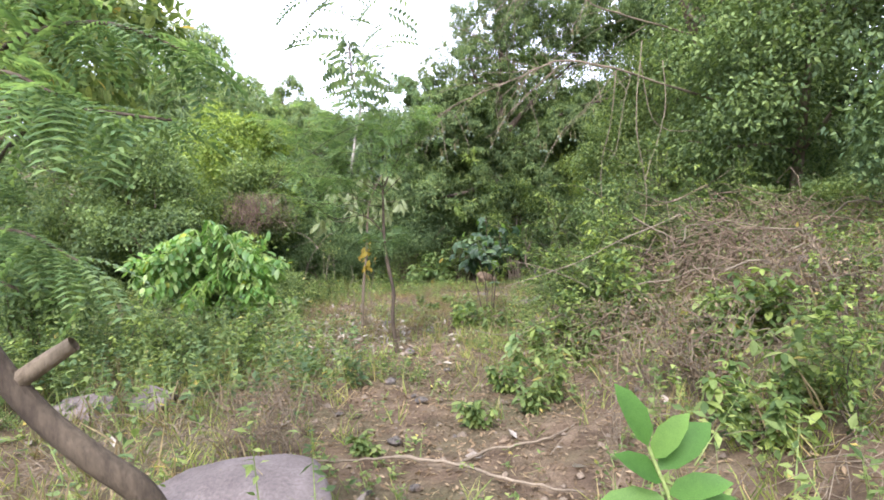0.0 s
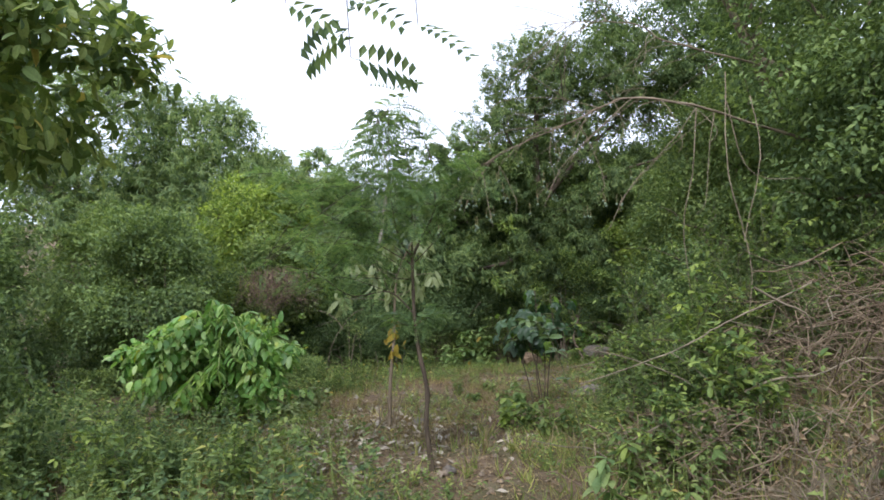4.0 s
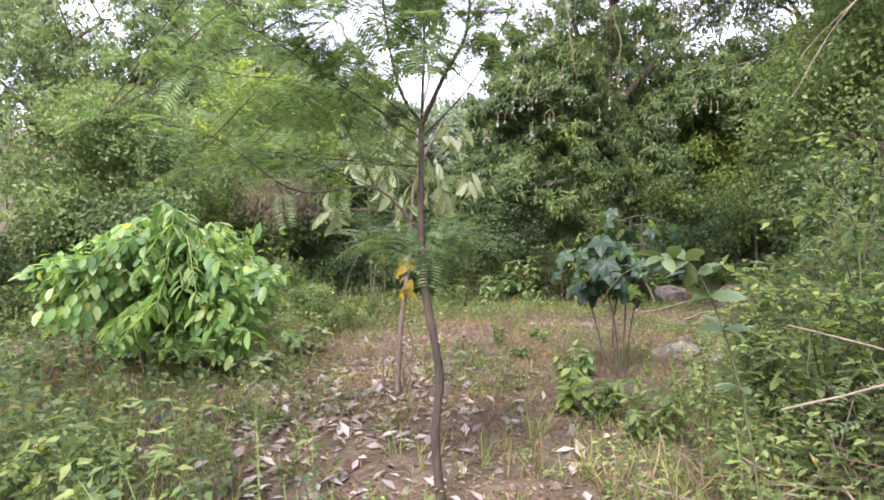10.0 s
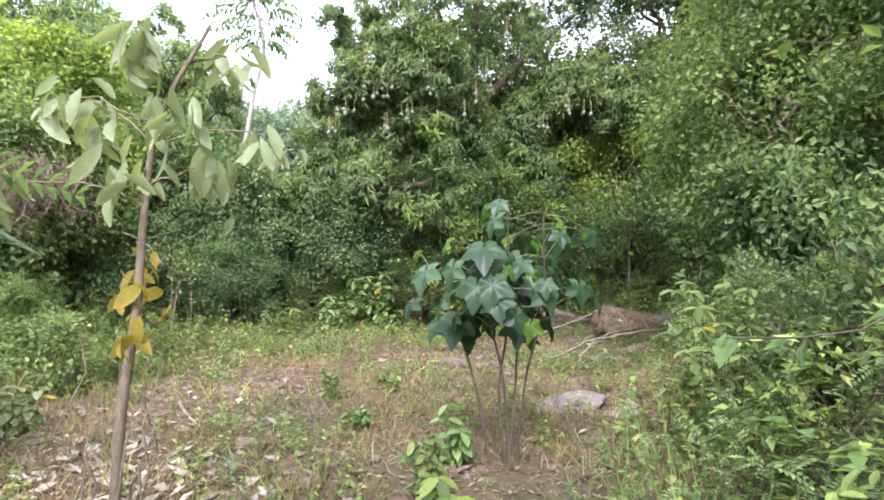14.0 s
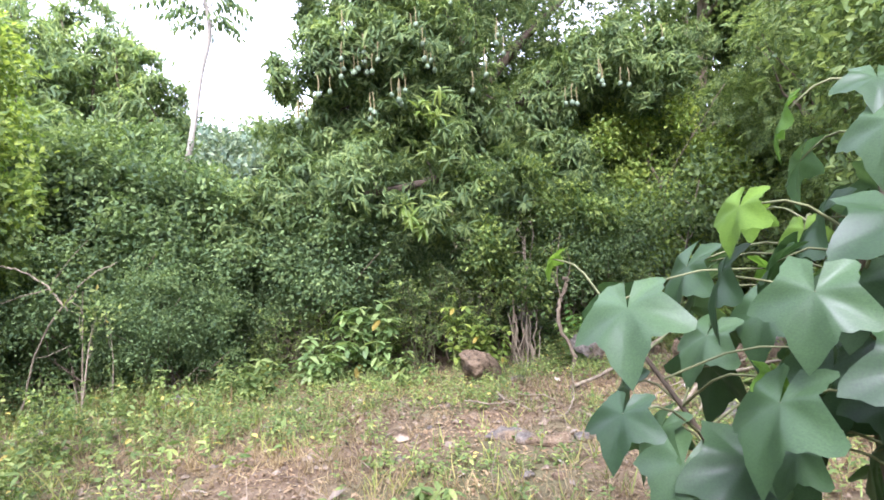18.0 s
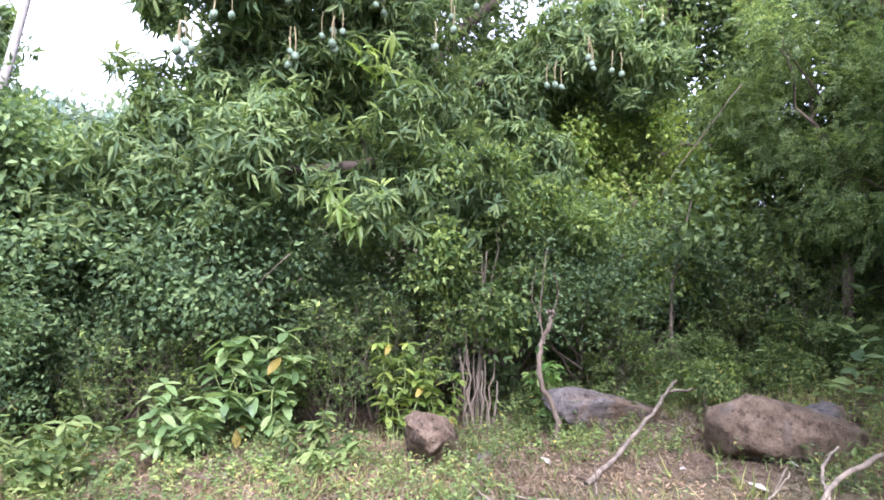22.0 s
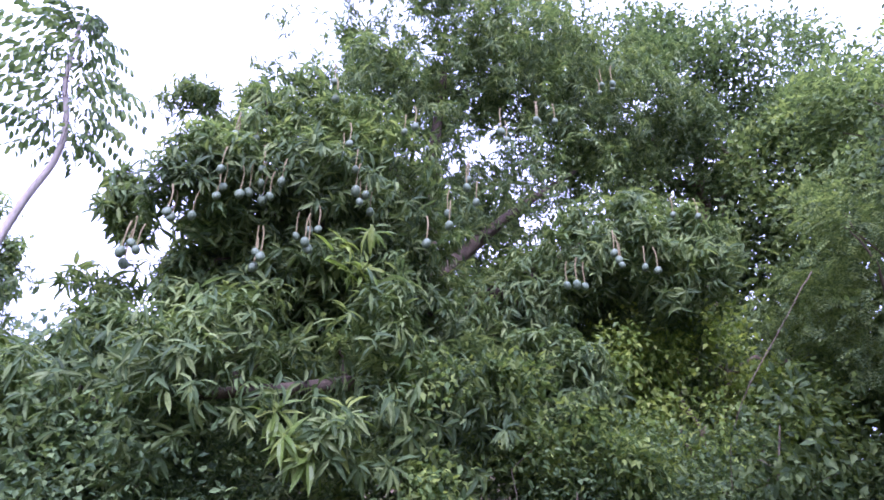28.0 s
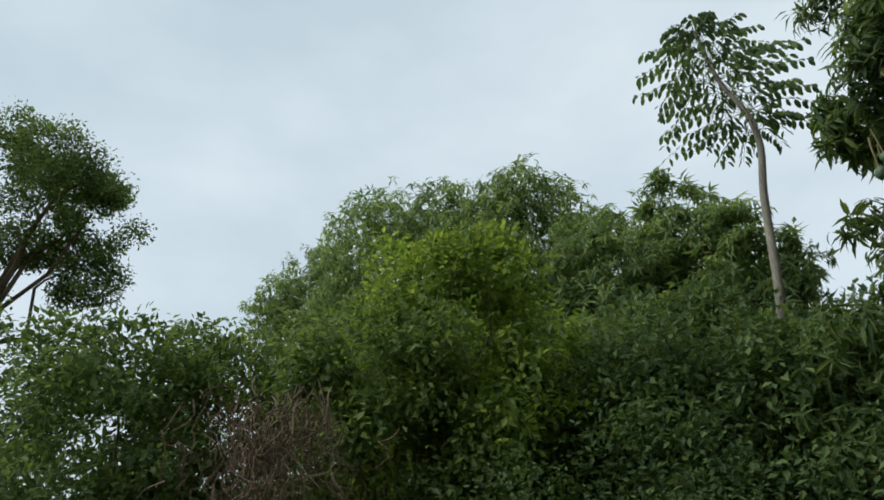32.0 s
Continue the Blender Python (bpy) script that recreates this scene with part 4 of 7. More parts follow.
def gravel():
    """Small stones and crumbs of earth over the path and the clearing."""
    r = np.random.default_rng(70)
    x, y = scatter(9000, -3.0, 5.0, 2.0, 18.6, r, lambda x, y: trodden(x, y) * (0.15 + 0.85 * (np.sin(1.3 * x + 1) * np.sin(0.8 * y + 0.5) > -0.1)))
    n = len(x)
    v = np.array([(1, 0, 0), (0.3, 0.9, 0.1), (-0.8, 0.5, 0), (-0.7, -0.6, 0.1), (0.4, -0.9, 0), (0.1, 0.1, 0.75), (0, 0, -0.4)])
    f = np.array([(0, 1, 5), (1, 2, 5), (2, 3, 5), (3, 4, 5), (4, 0, 5), (1, 0, 6), (2, 1, 6), (3, 2, 6), (4, 3, 6), (0, 4, 6)])
    s = 0.016 * np.exp(r.normal(0, 0.5, n))
    p = v[None] * r.uniform(0.6, 1.3, (n, 7, 3)) * s[:, None, None]
    a = r.uniform(0, 6.28, n)[:, None]
    q = np.stack([p[..., 0] * np.cos(a) - p[..., 1] * np.sin(a), p[..., 0] * np.sin(a) + p[..., 1] * np.cos(a), p[..., 2]], -1) + (grounded(x, y) + (0, 0, 0.004))[:, None]
    me = raw_mesh("gravel", q.reshape(-1, 3), [(np.arange(n)[:, None, None] * 7 + f[None]).reshape(-1, 3)], M["pebble"])
    tagged(new("gravel", me), "small loose stones on the bare soil", "gravel", kind="stuff")


gravel()


# ---- shrubs along the edge of the woods ----
def placed(at, along, up, size=1.0):
    """The pose of a leaf that starts at a place, points along one way and faces another."""
    y = unit(along)
    x = unit(np.cross(y, up) + 1e-6)
    z = np.cross(x, y)
    m = Matrix([[x[i] * size, y[i] * size, z[i] * size, at[i]] for i in range(3)] + [[0, 0, 0, 1]])
    return m


def shrub(label, height, width, leaf, size, mat, seed, leaves=2600, stems=5, spread=0.10, low=0.0):
    """A bush: several thin stems from one foot and a dense uneven mass of leaves."""
    r = np.random.default_rng(seed)
    root = thing("shrub", label, "shrub", (0, 0, 0), "shrubs round the clearing")
    lobes = [((r.normal(0, 0.22 * width), r.normal(0, 0.22 * width), height * h), (width * w, width * w, height * (0.30 - 0.4 * low)))
             for h, w in ((0.30 + low, 0.48), (0.5 + low, 0.5), (0.70 + 0.6 * low, 0.42), (0.6 + 0.6 * low, 0.36))]
    n = leaves // 13
    c, out = crown_points(lobes, n, r, 0.35, 0.42)
    c[:, 2] = np.maximum(c[:, 2], 0.05)
    for k in r.choice(n, stems, replace=False):
        p = bend((r.normal(0, 0.08), r.normal(0, 0.08), -0.1), c[k], 7, 0.05, 0.05, r)
        part("stem", tubes("stem", [(p, np.linspace(0.02, 0.006, 7))], M["bark"], 5), root)
    p, a, u, s = spray(c, out, 13, spread, size, r, 0.25)
    part("foliage", leaf_mesh("foliage", leaf, p, a, u, s, M[mat]), root)
    return root


def scraggly_shrub(label, height, width, leaf, size, mat, seed, stems=9, each=26, bark=""):
    """A thin bush: long wavering stems that fork, with small leaves spaced along them."""
    r = np.random.default_rng(seed)
    root = thing("shrub", label, "shrub", (0, 0, 0), "shrubs round the clearing")
    at_, al_, up_ = [], [], []
    for k in range(stems):
        a, d = r.uniform(0, 6.28), width * 0.5 * math.sqrt(r.random())
        tip = np.array([math.cos(a) * d, math.sin(a) * d, height * r.uniform(0.6, 1.05)])
        main = smooth_line(bend((tip[0] * 0.2, tip[1] * 0.2, -0.05), tip, 6, 0.04, 0.05, r), 16)
        runs = [(main, np.linspace(0.007, 0.0025, 16))]
        for j in range(5):
            b = main[int(r.integers(5, 15))]
            e = b + np.array([r.normal(0, 0.18), r.normal(0, 0.18), r.uniform(-0.05, 0.28)]) * height
            runs.append((smooth_line(bend(b, e, 5, 0.06, 0.05, r), 8), np.linspace(0.0035, 0.0015, 8)))
        part("stem", tubes("stem", runs, M[bark or ("bark_dark" if k % 3 == 0 else "shoot")], 4), root)
        for pts, _ in runs:
            way = unit(np.gradient(pts, axis=0))
            for i in r.integers(2, len(pts), each if len(pts) > 8 else each * 2 // 3):
                at_.append(pts[i] + r.normal(0, 0.012, 3))
                al_.append(way[i] * 0.4 + r.normal(0, 0.8, 3) * (1, 1, 0.5) + (0, 0, -0.1))
                up_.append(np.array([0, 0, 1.0]) + r.normal(0, 0.35, 3))
    n = len(at_)
    part("foliage", leaf_mesh("foliage", leaf, np.array(at_), np.array(al_), np.array(up_), size * r.uniform(0.55, 1.25, n), M[mat]), root)
    return root


SHRUBS = [
    shrub("dense dark green shrub with small leaves", 1.7, 1.5, "plain", 0.075, "forest_dark", 101, 3800),
    shrub("leafy mid-green shrub at the woods' edge", 1.5, 1.4, "plain", 0.078, "forest", 102, 3600),
    shrub("light green leafy shrub at the woods' edge", 1.3, 1.3, "plain", 0.075, "forest_light", 103, 3400),
    shrub("tall tangled green shrub with long shoots", 2.3, 1.5, "plain", 0.08, "forest", 104, 4600),
    shrub("feathery light green shrub with fine leaflets", 1.6, 1.5, "frond", 0.17, "forest_light", 105, 640),
    shrub("low broad-leaved green shrub", 1.2, 1.2, "oval", 0.11, "herb", 106, 1700),
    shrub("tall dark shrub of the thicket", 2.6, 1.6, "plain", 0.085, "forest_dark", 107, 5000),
    # Dark leaf colour stands in for the shade under the mango crown.
    shrub("fine-leaved shrub of the thicket under the mango tree, leaves darkened for shade", 2.8, 1.7, "plain", 0.064, "forest_dark", 108, 5600, 5, 0.15, 0.12),
    shrub("airy feathery shrub of the thicket", 2.4, 1.6, "frond", 0.12, "forest_light", 109, 560, 5, 0.18, 0.06),
    scraggly_shrub("straggling light green bush with small leaves on thin stems", 1.15, 0.95, "oval", 0.070, "scrub", 111),
    scraggly_shrub("straggling bush with broader leaves on thin stems", 1.0, 0.9, "broad", 0.090, "scrub", 112, 9, 18),
    scraggly_shrub("thin dull green bush with fine feathery leaflets", 1.3, 1.1, "frond", 0.105, "forest", 113, 10, 14),
    scraggly_shrub("tall straggling green bush hung with long shoots", 1.9, 1.3, "oval", 0.075, "scrub", 114, 12, 28),
    scraggly_shrub("withered bush of dry brown stems with a few dead leaves", 0.8, 0.9, "litter", 0.05, "dry_leaf", 115, 12, 5, "twig"),
]


def edge_shrubs():
    """Rows of bushes that close the woods' edge, each with its own turn and size."""
    r = np.random.default_rng(110)
    lines = [
        ([(-9.8, 9.0), (-7.8, 12.3), (-6.0, 14.6), (-4.4, 17.0), (-2.9, 19.0), (-1.4, 20.0), (0.6, 20.6), (2.4, 20.7), (4.6, 20.5), (7.0, 19.9), (8.6, 18.2)], 3, 1.25),
        ([(4.2, 3.2), (4.6, 6.0), (4.3, 9.0), (4.0, 11.3), (4.6, 13.6), (6.4, 15.2), (8.2, 16.6)], 3, 1.35),
    ]
    used = set()
    for line, rows, step in lines:
        p = smooth_line([(*q, 0) for q in line], 200)[:, :2]
        t = np.gradient(p, axis=0)
        side = unit(np.stack([-t[:, 1], t[:, 0]], -1)) * (1 if line[0][0] < 0 else -1)
        run = np.r_[0, np.cumsum(np.linalg.norm(np.diff(p, axis=0), axis=1))]
        for k in range(rows):
            for d in np.arange(0.3 * k, run[-1], step):
                i = int(np.searchsorted(run, d))
                q = p[min(i, 199)] + side[min(i, 199)] * (1.15 * k + r.normal(0, 0.25)) + r.normal(0, 0.2, 2)
                if np.hypot(q[0] + 3.5, q[1] - 17.2) < 0.95:
                    continue
                j = int(r.choice(7, p=[(0.16, 0.2, 0.24, 0.14, 0.12, 0.1, 0.04), (0.24, 0.22, 0.1, 0.24, 0.06, 0.0, 0.14), (0.25, 0.15, 0.03, 0.25, 0.02, 0.0, 0.3)][k]))
                s = r.uniform(0.75, 1.2) * (1 + 0.12 * k)
                if q[0] < -2.2 and q[1] > 11:
                    s *= 0.74
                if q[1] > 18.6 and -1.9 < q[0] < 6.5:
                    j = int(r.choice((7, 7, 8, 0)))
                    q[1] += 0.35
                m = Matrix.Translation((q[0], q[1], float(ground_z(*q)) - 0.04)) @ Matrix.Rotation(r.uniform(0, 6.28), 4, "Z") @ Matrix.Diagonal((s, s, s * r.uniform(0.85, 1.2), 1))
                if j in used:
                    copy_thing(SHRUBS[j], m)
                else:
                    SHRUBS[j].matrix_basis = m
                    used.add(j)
    for j, x, y in ((9, 1.75, 7.4), (10, 1.9, 6.6), (11, 2.5, 9.0), (12, 3.0, 8.7), (13, 1.8, 4.9)):
        SHRUBS[j].matrix_basis = Matrix.Translation((x, y, float(ground_z(x, y)) - 0.04))
    # a dark low bush among the scrub beside the path
    copy_thing(SHRUBS[0], Matrix.Translation((-3.13, 7.03, float(ground_z(-3.13, 7.03)) - 0.03)) @ Matrix.Scale(0.42, 4))
    # loose bushes in the scrub beside the path and on the bank: x, y ranges, how many, size
    for x0, x1, y0, y1, n, s0, kinds in (
            (-8.5, -4.2, 5.5, 10.8, 24, 0.66, (1, 1, 2, 5, 0, 3)), (-4.2, -2.4, 4.6, 8.4, 7, 0.48, (1, 5, 5, 2)), (2.6, 4.6, 7.8, 12.6, 14, 0.7, (1, 2, 1, 5, 3)),
            (1.45, 2.6, 6.5, 9.6, 14, 0.8, (9, 10, 11, 9)), (1.7, 4.2, 7.6, 12.6, 18, 0.9, (11, 9, 12, 11)), (-4.8, -1.9, 5.2, 8.2, 13, 0.6, (9, 10, 9)),
            (1.1, 3.4, 3.6, 6.8, 12, 0.8, (13,)), (-2.4, -1.1, 3.8, 5.6, 6, 0.55, (13,)), (1.5, 2.8, 7.0, 10.5, 5, 0.8, (13,)), (2.0, 4.6, 3.0, 6.6, 9, 0.6, (10, 9)), (2.0, 4.2, 7.9, 9.6, 8, 0.9, (12, 9, 12)), (-5.0, -2.8, 12.6, 17.4, 12, 0.7, (9, 12, 9)), (5.0, 9.0, 17.2, 19.6, 18, 0.75, (12, 9, 10)),
            (2.3, 4.8, 2.6, 7.0, 8, 0.42, (2, 5, 1, 5)), (3.2, 5.0, 8.0, 9.6, 5, 0.6, (2, 1, 8)), (-5.6, -2.8, 12.6, 16.2, 12, 0.75, (1, 2, 0, 4)), (4.6, 8.0, 17.6, 19.6, 10, 0.6, (2, 5, 4)),
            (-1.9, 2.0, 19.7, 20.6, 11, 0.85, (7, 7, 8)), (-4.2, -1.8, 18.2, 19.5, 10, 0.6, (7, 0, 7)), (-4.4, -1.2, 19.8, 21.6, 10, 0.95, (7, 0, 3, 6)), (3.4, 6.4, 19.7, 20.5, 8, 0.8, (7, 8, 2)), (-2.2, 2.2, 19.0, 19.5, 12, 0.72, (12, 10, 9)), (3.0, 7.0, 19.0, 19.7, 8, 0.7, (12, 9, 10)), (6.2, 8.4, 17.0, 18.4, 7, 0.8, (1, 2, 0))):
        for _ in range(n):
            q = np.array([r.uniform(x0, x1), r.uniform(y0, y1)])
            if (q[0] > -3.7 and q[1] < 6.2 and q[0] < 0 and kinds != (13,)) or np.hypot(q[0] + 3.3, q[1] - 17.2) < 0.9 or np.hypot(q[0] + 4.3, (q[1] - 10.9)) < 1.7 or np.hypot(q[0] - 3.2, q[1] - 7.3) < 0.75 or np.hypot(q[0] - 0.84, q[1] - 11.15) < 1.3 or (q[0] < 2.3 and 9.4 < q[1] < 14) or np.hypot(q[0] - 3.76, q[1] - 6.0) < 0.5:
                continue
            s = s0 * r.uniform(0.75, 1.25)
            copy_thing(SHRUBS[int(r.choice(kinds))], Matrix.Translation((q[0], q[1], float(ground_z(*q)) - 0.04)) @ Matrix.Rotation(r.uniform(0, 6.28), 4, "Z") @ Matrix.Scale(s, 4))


edge_shrubs()


# ---- the slender pale-barked tree before the sky ----
def slender_tree():
    r = np.random.default_rng(120)
    at = np.array([-3.35, 21.3, float(ground_z(-3.35, 21.3))])
    root = thing("slender_tree", "slender tree with a bare pale trunk and a small drooping crown", "tree", at)
    line = smooth_line(np.array([(-3.35, 21.3, -0.2), (-3.3, 21.3, 1.8), (-3.24, 21.3, 3.39), (-3.1, 21.3, 4.2), (-2.93, 21.3, 5.29), (-2.76, 21.3, 6.0),
                                 (-2.80, 21.3, 6.6), (-3.0, 21.3, 7.3), (-3.1, 21.3, 8.3)]) - at, 40)
    part("trunk", tubes("trunk", [(line, np.linspace(0.072, 0.026, 40))], M["bark_pale"], 9), root)
    # compound leaves in loose tiers, each with leaflets hanging in two rows
    at_leaf, along, up = [], [], []
    for z, reach, n in ((6.35, 0.75, 9), (6.7, 1.05, 13), (7.1, 1.15, 15), (7.5, 1.0, 14), (7.9, 0.85, 12), (8.25, 0.65, 10), (8.5, 0.4, 7)):
        s = line[np.argmin(np.abs(line[:, 2] + at[2] - min(z - 0.15, 8.25)))]
        for k in range(n):
            a = 6.283 * (k + r.uniform(-0.35, 0.35)) / n + z
            out = np.array([math.cos(a) - 0.12, math.sin(a), 0])
            q = reach * r.uniform(0.7, 1.12)
            p = smooth_line([s, s + out * q * 0.5 + (0, 0, 0.16 + z - 0.15 - at[2] - s[2]), s + out * q + (0, 0, 0.02 + z - 0.15 - at[2] - s[2])], 11)
            part("leaf_stalk", tubes("leaf_stalk", [(p, np.linspace(0.005, 0.0015, 11))], M["bark_dark"], 4), root)
            for i in range(3, 11):
                for sgn in (-1, 1):
                    side = np.cross(out, (0, 0, 1)) * sgn
                    at_leaf.append(p[i] + side * 0.015)
                    along.append(side * 0.55 + out * 0.35 + np.array([0, 0, -0.62]) + r.normal(0, 0.12, 3))
                    up.append(np.array([0, 0, 0.7]) + side * 0.6 + r.normal(0, 0.15, 3))
    n = len(at_leaf)
    part("crown", leaf_mesh("crown", "broad", np.array(at_leaf), np.array(along), np.array(up), 0.135 * r.uniform(0.8, 1.15, n), M["forest_dark"]), root)


slender_tree()


# ---- fruit of the mango tree ----
def mango_fruit():
    r = np.random.default_rng(130)
    bm = bmesh.new()
    bmesh.ops.create_uvsphere(bm, u_segments=12, v_segments=8, radius=0.042)
    for v in bm.verts:
        v.co.z *= 1.18
        v.co.x += 0.18 * v.co.z
    me = bpy.data.meshes.new("fruit")
    bm.to_mesh(me)
    bm.free()
    me.polygons.foreach_set("use_smooth", np.full(len(me.polygons), True))
    me.materials.append(M["fruit"])
    stalk = tubes("stalk", [(smooth_line([(0, 0, 0.03), (0.01, 0.0, 0.2), (0.0, 0.02, 0.30)], 6), np.linspace(0.006, 0.009, 6))], M["stalk"], 5)
    # x, z, fruit in the bunch
    bunches = [(-0.14, 4.82, 3), (0.12, 4.75, 4), (0.49, 4.27, 5), (-0.01, 4.04, 3), (-0.42, 4.7, 4), (0.85, 5.26, 3), (1.0, 4.85, 4), (2.14, 5.09, 3),
               (-0.6, 4.33, 3), (-0.95, 4.0, 4), (3.85, 4.5, 3), (4.35, 4.52, 2), (3.3, 4.3, 3), (-0.24, 5.3, 3), (0.54, 6.5, 2), (4.67, 8.0, 4),
               (3.26, 6.7, 3), (-0.34, 2.98, 2), (-0.52, 2.58, 1), (1.98, 4.74, 2), (1.65, 4.21, 1), (1.4, 5.9, 2), (2.6, 6.1, 2), (4.9, 5.4, 2)]
    for x, z, n in bunches:
        for k in range(n):
            a = np.array([x, 19.25 + 0.1 * max(z - 5, 0) ** 2, z]) + r.normal(0, 0.09, 3) - MANGO_AT
            f = part("fruit", me, MANGO, "unripe grey-green fruit", Matrix.Translation(a) @ Matrix.Rotation(r.uniform(0, 6.28), 4, "Z") @ Matrix.Scale(r.uniform(0.85, 1.15), 4))
            part("stalk", stalk, f)


mango_fruit()


# ---- broad glossy bush beside the path ----
def leaf_data(name, kind, mat):
    v, f = LEAF[kind]
    me = bpy.data.meshes.new(name)
    me.from_pydata([tuple(p) for p in v], [], f)
    me.polygons.foreach_set("use_smooth", np.full(len(me.polygons), True))
    me.materials.append(M[mat])
    me.update()
    return me


M["bush_one"] = leaf_material("glossy_leaf", (0.075, 0.155, 0.032), (0.130, 0.235, 0.050), (0.250, 0.350, 0.120), 0.40, 0.38, None, True)


def glossy_bush():
    r = np.random.default_rng(140)
    at = np.array([-4.2, 11.1, float(ground_z(-4.2, 11.1))])
    root = thing("glossy_bush", "bright green bush with large glossy drooping leaves", "bush", at)
    one = leaf_data("leaf", "broad", "bush_one")
    rest = [[], [], []]
    count = 0
    for k in range(136):
        ang = r.uniform(0, 6.28)
        reach = r.uniform(0.3, 1.3) if k < 92 else r.uniform(0.6, 1.4)
        top = (r.uniform(1.0, 1.75) if k < 92 else r.uniform(0.45, 1.0)) * (1.06 - 0.16 * (reach / 1.3) ** 2)
        tip = np.array([math.cos(ang) * reach, math.sin(ang) * reach * 0.95, top * r.uniform(0.62, 0.98)])
        p = smooth_line([(r.normal(0, 0.1), r.normal(0, 0.1), -0.05), (tip[0] * 0.45, tip[1] * 0.45, top), tip], 14)
        part("stem", tubes("stem", [(p, np.linspace(0.014, 0.004, 14))], M["green_stem"], 5), root)
        way = unit(np.gradient(p, axis=0))
        for i in range(3, 14):
            side = unit(np.cross(way[i], (0, 0, 1)))
            for sgn in (-1, 1):
                along = side * sgn * 0.75 + way[i] * 0.45 + np.array([0, 0, -0.55]) + r.normal(0, 0.18, 3)
                up = np.array([0, 0, 0.9]) + side * sgn * 0.5 + r.normal(0, 0.2, 3)
                size = 0.18 * r.uniform(0.7, 1.25)
                front = p[i][1] < 0.15 and p[i][2] > 0.25
                if front and count < 300:
                    part("leaf", one, root, "", placed(p[i], along, up, size))
                    count += 1
                else:
                    for lst, q in zip(rest, (p[i], along, up)):
                        lst.append(q)
    n = len(rest[0])
    tagged(part("foliage", leaf_mesh("foliage", "broad", *(np.array(q) for q in rest), 0.18 * r.uniform(0.7, 1.25, n), M["bush"], True), root), kind="stuff")
    c, out = crown_points([((0.6, -0.15, 0.85), (0.80, 0.75, 0.75)), ((-0.55, -0.1, 1.15), (0.75, 0.65, 0.45)), ((0.1, -0.2, 0.6), (0.9, 0.7, 0.5))], 150, r, 0.5, 0.3)
    part("inner_foliage", leaf_mesh("inner_foliage", "broad", *spray(c, out, 11, 0.14, 0.165, r, 0.45, 0.7), M["bush"], True), root)
    q = np.array([(r.normal(0.75, 0.3), r.normal(-0.1, 0.3), r.uniform(1.35, 1.62)) for _ in range(60)])
    part("young_leaves", leaf_mesh("young_leaves", "oval", q, r.normal(size=(60, 3)) + (0, 0, 0.4), r.normal(size=(60, 3)) + (0, 0, 1), 0.11 * r.uniform(0.6, 1.2, 60), M["mango_young"]), root, "yellow-green young leaves")


glossy_bush()


